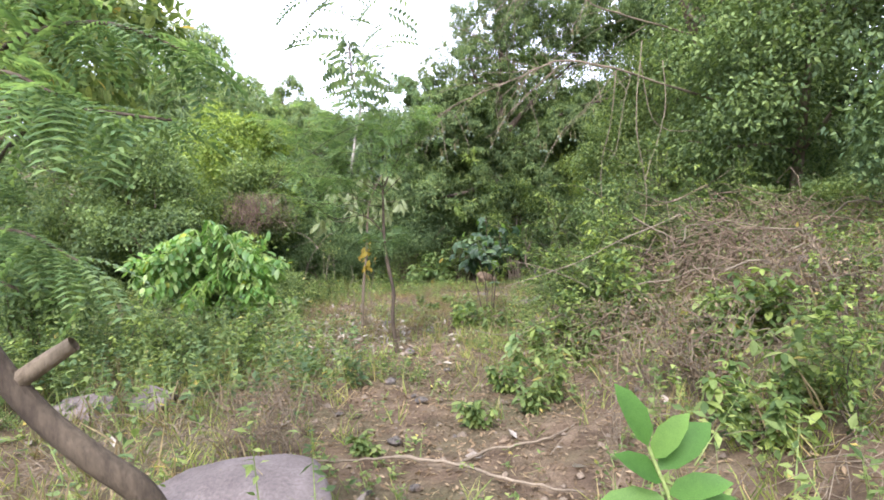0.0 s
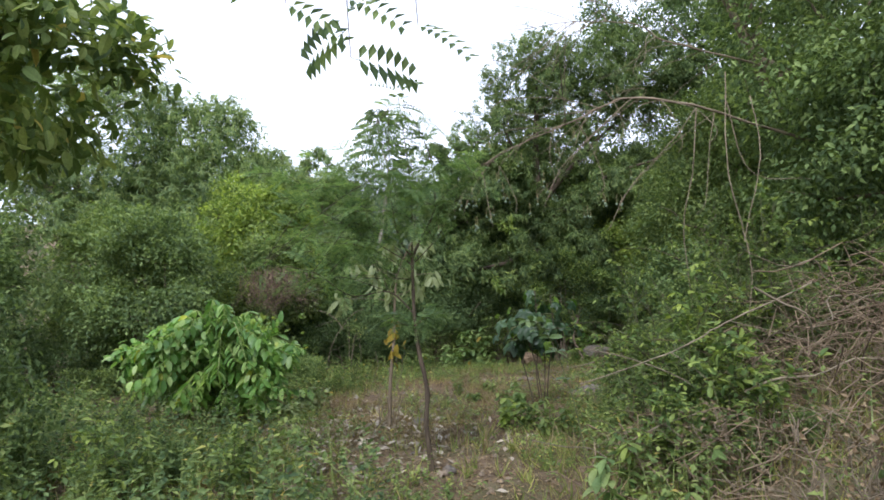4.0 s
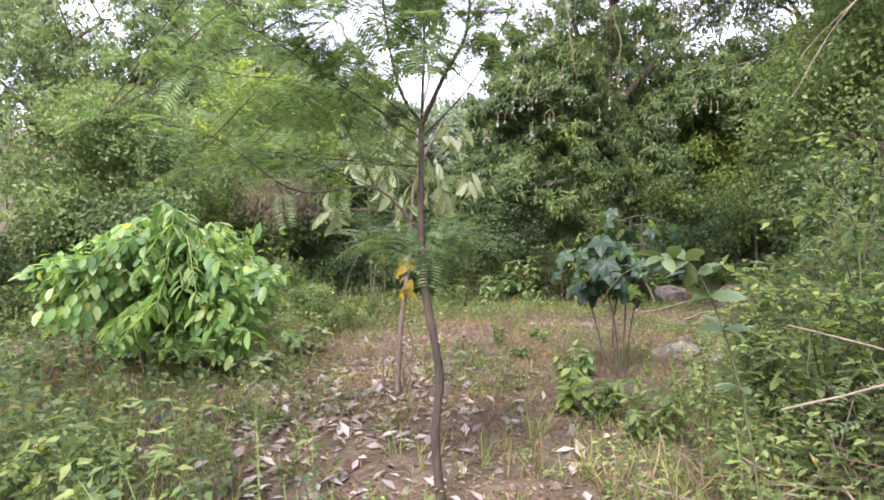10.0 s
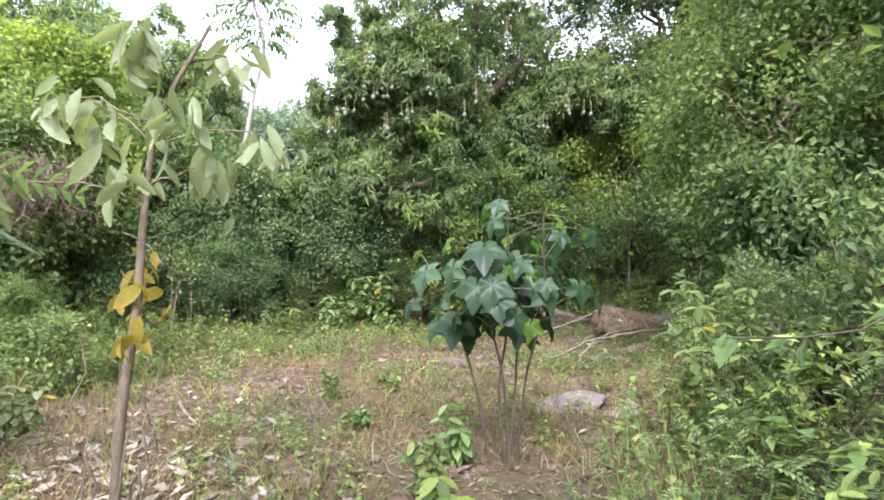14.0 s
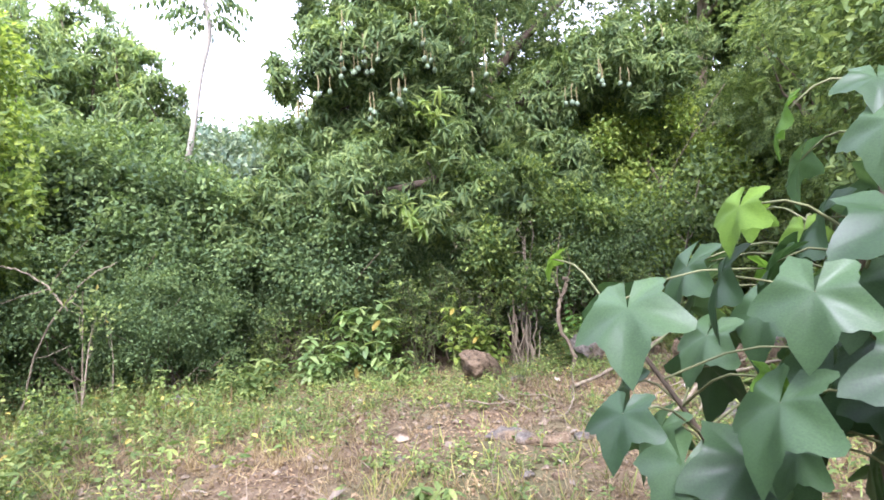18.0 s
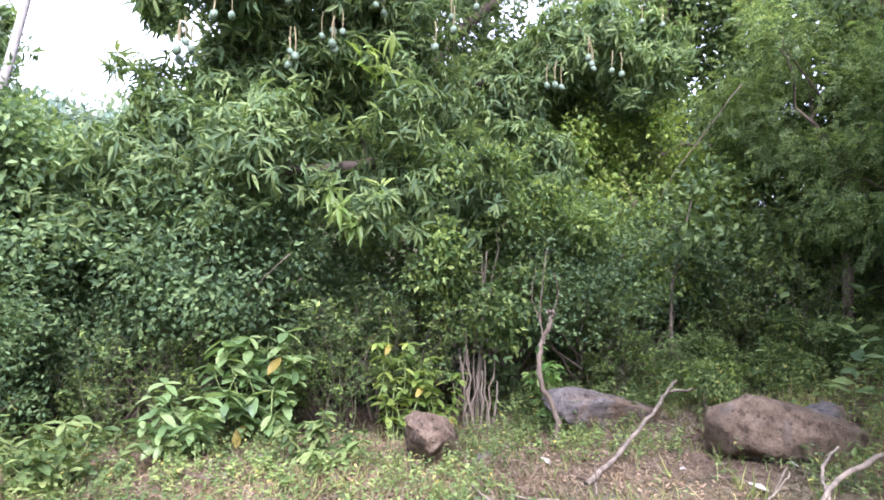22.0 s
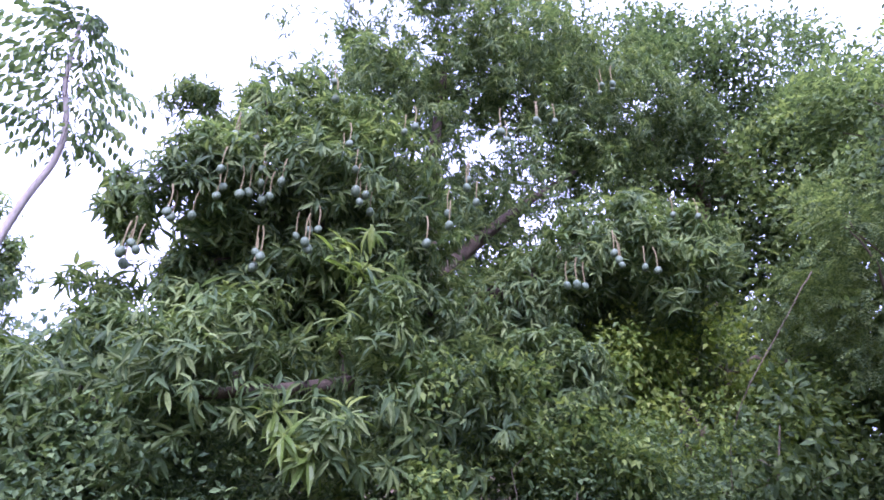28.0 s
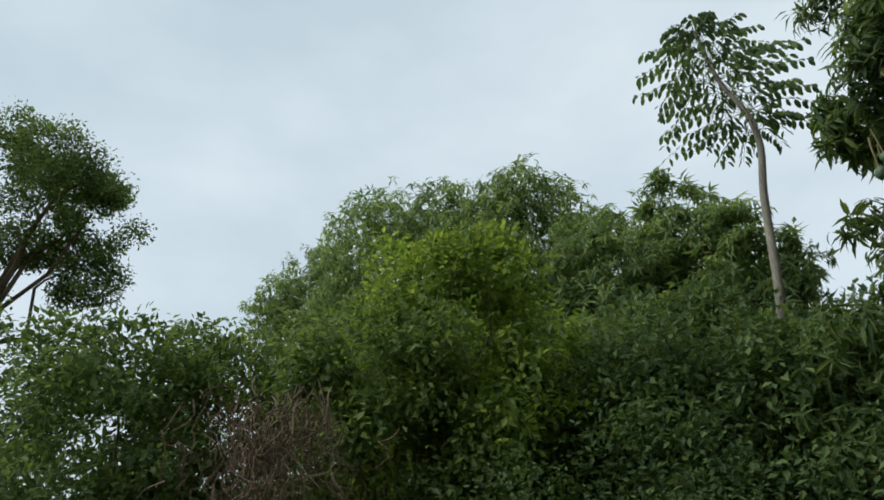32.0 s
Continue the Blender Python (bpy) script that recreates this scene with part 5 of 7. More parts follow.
# ---- saplings in the path ----
def feathery_sapling():
    r = np.random.default_rng(150)
    at = np.array([-0.62, 7.75, float(ground_z(-0.62, 7.75))])
    root = thing("feathery_sapling", "young tree with a crooked dark stem and fine feathery leaves", "tree", at)
    stem = smooth_line([(0, 0, -0.05), (-0.04, -0.05, 0.45), (-0.02, -0.05, 0.8), (-0.09, -0.05, 1.2), (-0.12, -0.05, 1.55), (-0.12, -0.05, 2.15)], 26)
    part("stem", tubes("stem", [(stem, np.linspace(0.028, 0.015, 26) * np.random.default_rng(5).uniform(0.9, 1.15, 26))], M["bark_dark"], 9), root)
    lines = [[(-0.12, -0.05, 2.12), (0.0, -0.1, 2.35), (0.14, -0.2, 2.6), (0.12, -0.35, 3.1), (-0.1, -0.55, 3.6)],
             [(-0.12, -0.05, 2.12), (-0.25, -0.05, 2.35), (-0.3, -0.2, 2.8), (-0.25, -0.5, 3.55)],
             [(-0.12, -0.05, 2.05), (-0.5, -0.1, 2.3), (-0.9, -0.3, 2.55), (-1.35, -0.4, 2.75)],
             [(-0.12, -0.05, 1.55), (-0.35, -0.15, 1.78), (-0.7, -0.35, 1.75), (-1.0, -0.6, 1.98), (-1.4, -0.8, 2.05)],
             [(-0.12, -0.05, 2.05), (0.15, -0.15, 2.3), (0.35, -0.3, 2.6), (0.55, -0.35, 2.9)],
             [(-0.1, -0.05, 1.45), (0.0, -0.1, 1.5), (0.1, -0.12, 1.54)], [(-0.1, -0.05, 1.4), (-0.22, -0.1, 1.45), (-0.38, -0.1, 1.52)],
             [(-0.3, -0.2, 2.8), (-0.6, -0.3, 3.0), (-0.8, -0.3, 3.3)], [(0.14, -0.2, 2.6), (0.4, -0.3, 2.9), (0.55, -0.4, 3.3)]]
    lines += [[(-0.12, -0.05, 2.1), (-0.6, -0.3, 2.45), (-1.15, -0.5, 2.4)], [(-0.12, -0.05, 1.95), (-0.5, -0.4, 2.2), (-1.0, -0.8, 2.25)],
              [(-0.9, -0.3, 2.55), (-1.2, -0.5, 2.9), (-1.5, -0.6, 2.95)], [(-0.3, -0.2, 2.8), (-0.7, -0.5, 2.8), (-1.1, -0.6, 2.75)]]
    for k in range(26):
        d = unit(r.normal(size=3))
        e = np.array([-0.2, -0.3, 2.8]) + d * np.array([1.05, 0.7, 0.75]) * r.uniform(0.5, 1.0)
        e[2] = max(e[2], 2.35)
        l = lines[int(r.integers(0, 5))]
        f = np.array(l[int(r.integers(1, len(l)))])
        lines.append([f, (f + e) / 2 + (0, 0, 0.12), e])
    for k in range(13):
        f = np.array(((-0.12, -0.05, 1.9), (-0.35, -0.15, 1.78), (-0.5, -0.1, 2.3), (-0.5, -0.4, 2.2), (-0.9, -0.3, 2.1))[k % 5])
        e = np.array([r.uniform(-1.75, -0.15), r.uniform(-0.7, 0.35), r.uniform(1.72, 2.5)])
        lines.append([f, (f + e) / 2 + (0, 0, 0.08), e])
    at_leaf, along = [], []
    for k, l in enumerate(lines):
        p = smooth_line(l, 18)
        part("branch", tubes("branch", [(p, np.linspace((0.015, 0.012, 0.007, 0.0085)[k] if k < 4 else 0.006 if k < 9 else 0.003, 0.002, 18))], M["bark_dark"], 6), root)
        t = unit(np.gradient(p, axis=0))
        for i in range(3 if k > 8 else 5, 18):
            for _ in range(3 if k in (5, 6) else 1 if k > 38 else 2):
                at_leaf.append(p[i] + r.normal(0, 0.03 if k in (5, 6) else 0.02, 3))
                along.append(t[i] * 0.35 + r.normal(0, 0.8, 3) * (1, 1, 0.5))
    n = len(at_leaf)
    up = np.array([0, 0, 1.0]) + r.normal(0, 0.3, (n, 3))
    LEAF["fine"] = feather_leaf(13, 0.42, 0.05)
    leader = smooth_line([(-0.12, -0.05, 2.12), (-0.1, -0.1, 2.7), (-0.14, -0.15, 3.3), (-0.2, -0.15, 3.85)], 20)
    part("leader", tubes("leader", [(leader, np.linspace(0.009, 0.003, 20))], M["bark_dark"], 6), root, "slim upright shoot")
    LEAF["pinnate"] = feather_leaf(7, 0.34, 0.13)
    at_big, way_big = [], []
    for i in range(9, 20):
        for k in range(2):
            a = 2.4 * (2 * i + k)
            at_big.append(leader[i])
            way_big.append((math.cos(a), math.sin(a), r.uniform(0.0, 0.7)))
    m = len(at_big)
    # Darker leaf than the foliage below: the backlit look is put into its colour.
    part("large_leaves", leaf_mesh("large_leaves", "pinnate", np.array(at_big), np.array(way_big), np.array([0, 0, 1.0]) + r.normal(0, 0.25, (m, 3)), 0.27 * r.uniform(0.6, 1.15, m), M["forest_dark"]), root)
    part("foliage", leaf_mesh("foliage", "fine", np.array(at_leaf), np.array(along), up, 0.17 * r.uniform(0.5, 1.25, n), M["feather"]), root)


def pale_sapling():
    r = np.random.default_rng(151)
    at = np.array([-1.42, 10.4, float(ground_z(-1.42, 10.4))])
    root = thing("pale_sapling", "thin sapling with pale drooping leaves, some yellowed", "tree", at)
    stem = smooth_line([(0, 0, -0.05), (0.03, 0, 0.6), (0.1, 0, 1.2), (0.13, 0, 1.7), (0.2, 0, 2.2), (0.45, 0, 2.7)], 24)
    part("stem", tubes("stem", [(stem, np.linspace(0.032, 0.010, 24))], M["bark"], 8), root)
    for k in range(7):
        a = r.uniform(0, 6.28)
        p = bend((0.1 * math.cos(a), 0.1 * math.sin(a), -0.03), (0.2 * math.cos(a) + 0.03, 0.2 * math.sin(a), r.uniform(0.5, 1.1)), 6, 0, 0.05, r)
        part("dry_shoot", tubes("dry_shoot", [(p, np.linspace(0.008, 0.003, 6))], M["twig"], 4), root)
    leaf, old = leaf_data("leaf", "long", "pale_leaf"), leaf_data("yellow_leaf", "broad", "yellow_leaf")
    for bx, bz, n in ((-0.65, 1.85, 7), (-0.15, 2.25, 6), (0.15, 2.55, 8), (0.55, 2.6, 6), (0.5, 1.95, 6), (-0.5, 2.35, 6), (0.1, 1.9, 6), (0.3, 2.2, 6), (0.75, 2.15, 4)):
        s = stem[np.argmin(np.abs(stem[:, 2] - (bz - 0.15)))]
        e = np.array([bx, r.normal(0, 0.25), bz])
        part("branch", tubes("branch", [(bend(s, e, 6, 0.08, 0.03, r), np.linspace(0.007, 0.003, 6))], M["bark"], 5), root)
        for _ in range(int(2.6 * n)):
            way = np.array([r.normal(0, 0.6), r.normal(0, 0.6), -0.75])
            part("leaf", leaf, root, "", placed(e + r.normal(0, 0.07, 3), way, (r.normal(), r.normal(), 0.8), 0.21 * r.uniform(0.75, 1.2)))
    for _ in range(24):
        e = stem[int(r.integers(7, 12))] + r.normal(0, 0.07, 3)
        part("yellow_leaf", old, root, "withered yellow leaf", placed(e, (r.normal(0, 0.6), r.normal(0, 0.6), -0.7), (r.normal(), r.normal(), 0.7), 0.15 * r.uniform(0.6, 1.2)))


feathery_sapling()
pale_sapling()


# ---- tall plant with lobed leaves beside the clearing ----
def lobed_leaf(name, mat):
    """A heart-based leaf with five pointed lobes, cupped between its veins."""
    n = 41
    ang = np.linspace(-math.pi * 0.95, math.pi * 0.95, n)
    lobes = np.abs(1 - 2 * np.abs((ang * 2.5 / math.pi + 0.5) % 1 - 0.5)) ** 1.3
    reach = (0.37 + 0.235 * lobes ** 1.2 + 0.015 * np.sin(ang * 23)) * (0.98 + 0.16 * np.cos(ang)) * (1 - 0.12 * (np.abs(ang) / math.pi) ** 2)
    v, f = [(0.0, 0.0, 0.0)], []
    for share in (0.5, 1.0):
        for a, q, l in zip(ang, reach, lobes):
            x, y = math.sin(a) * q * share, math.cos(a) * q * share
            v.append((x, y, -0.50 * (x * x + y * y) + 0.065 * share * (1 - l)))
    for i in range(n - 1):
        f.append((0, 1 + i, 2 + i))
        f.append((1 + i, 1 + n + i, 2 + n + i, 2 + i))
    me = bpy.data.meshes.new(name)
    me.from_pydata(v, [], f)
    me.polygons.foreach_set("use_smooth", np.full(len(me.polygons), True))
    me.materials.append(M[mat])
    me.update()
    return me


def lobed_plant():
    r = np.random.default_rng(160)
    at = np.array([0.84, 11.15, float(ground_z(0.84, 11.15))])
    root = thing("lobed_plant", "tall plant with broad lobed dark green leaves on several stems", "plant", at)
    big, young = lobed_leaf("leaf", "castor"), lobed_leaf("young_leaf", "castor_young")
    stems = [[(0, 0, -0.05), (-0.05, 0.02, 0.5), (0.0, 0.0, 1.0), (0.0, 0.05, 1.82)], [(0.08, 0.05, -0.05), (0.15, 0.05, 0.6), (0.25, 0.0, 1.1), (0.22, -0.08, 1.72)],
             [(-0.1, 0.0, -0.05), (-0.2, 0.08, 0.5), (-0.32, 0.2, 0.9), (-0.5, 0.42, 1.3)], [(0.05, 0.1, -0.05), (0.1, 0.15, 0.6), (0.12, 0.25, 1.1), (0.1, 0.35, 1.5)], [(0.02, -0.08, -0.05), (-0.05, -0.12, 0.6), (-0.15, -0.15, 1.0), (-0.2, -0.1, 1.45)]]
    for k, l in enumerate(stems):
        p = smooth_line(l, 20)
        part("stem", tubes("stem", [(p, np.linspace(0.010, 0.006, 20))], M["bark_dark"], 7), root)
        for j in range(24):
            i = 12 + int(j * 7.9 / 24)
            a = 2.4 * j + k * 1.7
            reach = r.uniform(0.10, 0.42)
            e = p[i] + np.array([math.cos(a) * reach, math.sin(a) * reach, r.uniform(-0.12, 0.16)])
            if (e[0] + at[0] < 0.05 and e[1] + at[1] < 11.35) or r.random() < 0.2:
                continue
            part("leaf_stalk", tubes("leaf_stalk", [(smooth_line([p[i], (p[i] + e) / 2 + (0, 0, 0.04), e], 6), np.linspace(0.0038, 0.0022, 6))], M["shoot"], 5), root)
            way = np.array([math.cos(a), math.sin(a), -1.6 + r.normal(0, 0.4)])
            fresh = j > 21 or r.random() < 0.07
            part("young_leaf" if fresh else "leaf", young if fresh else big, root, "light green young leaf" if fresh else "",
                 placed(e, way, np.array([math.cos(a) * 0.7, math.sin(a) * 0.7 - 0.2, 0.75]) + r.normal(0, 0.2, 3), (0.15 if fresh else 0.235) * r.uniform(0.6, 1.2)))


lobed_plant()


# ---- shrubs and plants by the boulders ----
def lime_shrub():
    r = np.random.default_rng(170)
    root = tree("lime_shrub", "tall shrub with small bright yellow-green leaves on pale stems", (2.45, 19.55),
                [((2.3, 19.3, 2.55), (1.3, 0.75, 0.95)), ((3.2, 19.3, 2.2), (0.95, 0.65, 1.0)), ((1.6, 19.3, 1.9), (0.8, 0.6, 0.75)), ((2.6, 19.2, 1.45), (1.2, 0.55, 0.6))],
                620, 20, "oval", 0.085, "scrub", 171, "shrub", thick=0.030, bark="bark_ash", spread=0.12, limbs=5, inner=0.35)
    for k in range(16):
        a = r.uniform(0, 6.28)
        d = r.uniform(0.08, 0.3)
        foot = np.array([math.cos(a) * d - 0.1, math.sin(a) * d - 0.25, -0.1])
        p = bend(foot, foot + (r.normal(0, 0.12), r.normal(0, 0.1), r.uniform(0.5, 1.3)), 7, 0, 0.03, r)
        part("stem", tubes("stem", [(p, np.linspace(0.016, 0.009, 7))], M["bark_ash" if k % 2 else "twig"], 6), root)


lime_shrub()


def leafy_plant(label, at, height, width, size, mat, seed, stems=7, leaf="broad", odd=0, name="leafy_plant", each=9):
    """A knee- to chest-high plant: upright stems with whorls of broad leaves."""
    r = np.random.default_rng(seed)
    z = float(ground_z(*at))
    root = thing(name, label, "plant", (*at, z))
    p_, a_, u_ = [], [], []
    for k in range(stems):
        a, d = r.uniform(0, 6.28), width * 0.5 * math.sqrt(r.random())
        tip = np.array([math.cos(a) * d, math.sin(a) * d, height * r.uniform(0.55, 1.0) * (1.1 - 0.5 * d / max(width, 0.01))])
        p = bend((tip[0] * 0.25, tip[1] * 0.25, -0.03), tip, 9, 0, 0.03, r)
        part("stem", tubes("stem", [(p, np.linspace(0.009, 0.004, 9))], M["green_stem"], 5), root)
        for i in range(2, 9):
            for q in range(each // 3 + (2 if i == 8 else 0)):
                b = 2.4 * q + i * 1.1 + r.uniform(0, 1)
                p_.append(p[i])
                a_.append((math.cos(b), math.sin(b), r.normal(-0.15, 0.3)))
                u_.append((r.normal(0, 0.25), r.normal(0, 0.25), 1))
    n = len(p_)
    part("foliage", leaf_mesh("foliage", leaf, np.array(p_), np.array(a_), np.array(u_), size * r.uniform(0.65, 1.2, n), M[mat], True), root)
    if odd:
        one = leaf_data("yellow_leaf", "broad", "yellow_leaf")
        for _ in range(odd):
            i = int(r.integers(n))
            part("yellow_leaf", one, root, "yellowed leaf", placed(p_[i] + np.array([0, -0.05, 0]), (r.normal(0, 0.4), -0.5, -0.6), (0, -0.6, 0.8), size * r.uniform(0.8, 1.1)))
    return root


for args in (
    ("bushy plant with broad mid-green leaves and a few yellow ones", (-0.15, 18.75), 1.3, 0.9, 0.19, "broad_pale", 180, 14, "broad", 4),
    ("low broad-leaved plant beside the bushy one", (-0.75, 18.5), 0.65, 0.9, 0.16, "broad_pale", 181, 12),
    ("low leafy plant at the clearing's edge", (-1.5, 17.9), 0.55, 1.1, 0.12, "herb", 182, 14),
    ("broad-leaved seedling under the shrub", (1.2, 18.75), 1.15, 0.7, 0.15, "lime", 183, 6, "broad", 2),
    ("yellow-green seedling beside the boulder", (1.75, 18.9), 0.75, 0.6, 0.13, "lime", 184, 7, "broad", 2),
    ("dark leafy seedling behind the dead stick", (3.1, 18.8), 0.9, 0.7, 0.12, "bush", 185, 9),
    ("broad-leaved plant on the foot of the bank", (1.0, 5.3), 0.6, 0.5, 0.09, "herb", 187, 8),
    ("leafy plant among the dry twigs", (2.3, 4.9), 0.5, 0.7, 0.13, "herb", 190, 9),
    ("leafy plant under the stone slab", (2.6, 5.2), 0.45, 0.6, 0.12, "herb", 191, 9),
    ("small leafy plant in the clearing", (0.75, 9.3), 0.5, 0.5, 0.11, "herb", 192, 7),
    ("small grey-green plant in the clearing", (-3.0, 12.2), 0.35, 0.7, 0.15, "pale_leaf", 193, 8),
    ("leafy plant before the thicket", (0.3, 17.9), 0.45, 0.9, 0.12, "herb", 194, 9),
    ("leafy plant on the slope", (5.2, 18.6), 0.5, 0.9, 0.12, "lime", 195, 9),
    ("leafy bush beside the lobed plant", (2.4, 10.9), 1.15, 1.2, 0.12, "herb", 196, 18),
    ("leafy bush at the foot of the bank", (2.9, 12.0), 1.2, 1.2, 0.12, "forest_light", 197, 18),
    ("young plant with yellowish leaves in the clearing", (0.2, 10.0), 0.45, 0.3, 0.14, "lime", 198, 3),
    ("thin plant with broad light green leaves beside the footpath", (0.78, 6.0), 0.85, 0.3, 0.13, "broad_pale", 321, 3, "broad", 0, "leafy_plant", 7),
    ("thin plant with broad light green leaves beside the footpath", (1.0, 6.6), 0.8, 0.35, 0.12, "scrub", 322, 4, "broad", 0, "leafy_plant", 7),
    ("leafy sprig sprouting in the footpath", (-0.57, 4.2), 0.16, 0.22, 0.07, "herb", 301, 5),
    ("leafy sprig sprouting in the footpath", (0.26, 4.75), 0.28, 0.4, 0.08, "herb", 302, 8),
    ("low green plant beside the footpath", (0.62, 5.75), 0.32, 0.45, 0.08, "scrub", 303, 9),
    ("low green plant beside the footpath", (0.78, 4.95), 0.25, 0.4, 0.085, "herb", 304, 8),
    ("bushy green plant on the foot of the bank", (1.85, 3.45), 0.5, 0.7, 0.10, "scrub", 305, 14),
    ("bushy green plant on the foot of the bank", (2.25, 3.6), 0.6, 0.8, 0.10, "herb", 306, 14),
    ("bushy green plant on the bank", (2.85, 5.0), 0.55, 0.8, 0.12, "scrub", 307, 12),
    ("yellow-green plant on top of the bank", (2.3, 8.1), 1.5, 0.9, 0.12, "lime", 308, 9),
    ("yellow-green plant on top of the bank", (3.0, 8.3), 1.3, 0.8, 0.12, "lime", 309, 8),
    ("small green plant on the clearing", (0.5, 9.7), 0.4, 0.45, 0.10, "scrub", 310, 8),
    ("small green plant on the clearing", (0.25, 10.6), 0.35, 0.4, 0.09, "herb", 311, 7),
    ("small green plant on the clearing", (-0.5, 13.2), 0.4, 0.22, 0.07, "herb", 312, 6),
    ("small leafy plant on the clearing", (-0.18, 12.2), 0.2, 0.4, 0.09, "scrub", 313, 7),
    ("low spreading plant on the clearing", (0.07, 13.7), 0.2, 0.35, 0.08, "herb", 314, 6),
    ("leafy plant beside the footpath", (0.48, 11.3), 0.42, 0.4, 0.13, "broad_pale", 315, 4),
    ("pale fallen-leaved plant under the glossy bush", (-2.9, 10.6), 0.3, 0.5, 0.15, "pale_leaf", 317, 6),
):
    leafy_plant(*args)


def leaning_plant():
    """A thin tall plant that leans over the path, with whorls of pointed leaves and one long bare shoot."""
    r = np.random.default_rng(320)
    at = np.array([0.80, 7.15, float(ground_z(0.80, 7.15))])
    root = thing("leaning_plant", "thin plant with broad pale green leaves leaning towards the footpath", "plant", at)
    top = 1.50 - at[2]
    stem = smooth_line([(0, 0, -0.04), (-0.06, -0.06, 0.55), (-0.2, -0.16, 1.1), (-0.36, -0.24, top - 0.08), (-0.49, -0.29, top - 0.03)], 24)
    part("stem", tubes("stem", [(stem, np.linspace(0.006, 0.003, 24))], M["shoot"], 6), root)
    whip = smooth_line([stem[21], (-0.60, -0.25, top - 0.08), (-0.66, -0.22, top - 0.14), (-0.72, -0.2, top - 0.24)], 14)
    part("bare_shoot", tubes("bare_shoot", [(whip, np.linspace(0.0017, 0.0010, 14))], M["shoot"], 5), root)
    M["leaning"] = leaf_material("leaning_plant_leaf", (0.060, 0.100, 0.036), (0.095, 0.145, 0.052), (0.150, 0.205, 0.085), 0.34, 0.30, None, True)
    one = leaf_data("leaf", "broad", "leaning")
    for i, count, size in ((23, 6, 0.095), (21, 5, 0.115), (19, 5, 0.12), (17, 5, 0.12), (15, 5, 0.12), (13, 4, 0.12), (10, 4, 0.11)):
        for k in range(count):
            a = 2.4 * k + i * 0.9
            way = np.array([math.cos(a) - 0.35, math.sin(a) * 0.8, r.uniform(-0.5, 0.6)])
            part("leaf", one, root, "", placed(stem[i], way, np.array([r.normal(0, 0.45), r.normal(-0.3, 0.45), 1.0]), size * r.uniform(0.75, 1.1)))


def upright_plant():
    """A young plant with large oval leaves that stand up along its stem."""
    r = np.random.default_rng(199)
    at = np.array([0.52, 1.27, float(ground_z(0.52, 1.27))])
    root = thing("upright_plant", "young plant with large upright oval leaves beside the path", "plant", at)
    stem = smooth_line([(0.02, 0, -0.03), (0.0, 0, 0.5), (-0.03, 0, 0.82), (-0.09, 0, 1.0)], 20)
    part("stem", tubes("stem", [(stem, np.linspace(0.008, 0.004, 20))], M["green_stem"], 6), root)
    M["upright"] = leaf_material("upright_plant_leaf", (0.050, 0.120, 0.024), (0.080, 0.170, 0.034), (0.130, 0.230, 0.050), 0.5, 0.38, None, True)
    one = leaf_data("leaf", "broad", "upright")
    for i, way in ((19, (-0.35, 0, 1)), (18, (0.45, -0.3, 0.9)), (17, (0.8, 0.1, 0.7)), (16, (-0.7, -0.2, 0.6)), (15, (0.6, -0.4, 0.35)), (14, (-0.9, 0.1, 0.1)), (14, (0.9, -0.2, 0.1)),
                   (13, (0.2, -0.8, 0.1)), (11, (-0.8, -0.3, 0.0)), (11, (0.9, 0.1, 0.0)), (9, (-0.5, 0.6, 0.1)), (9, (0.5, -0.6, 0.0)), (7, (0.8, 0.3, 0.0)), (7, (-0.8, -0.2, 0.0))):
        part("leaf", one, root, "", placed(stem[i], way, (r.normal(0, 0.2), -0.7, 0.8), 0.14 * r.uniform(0.85, 1.15)))


leaning_plant()
upright_plant()


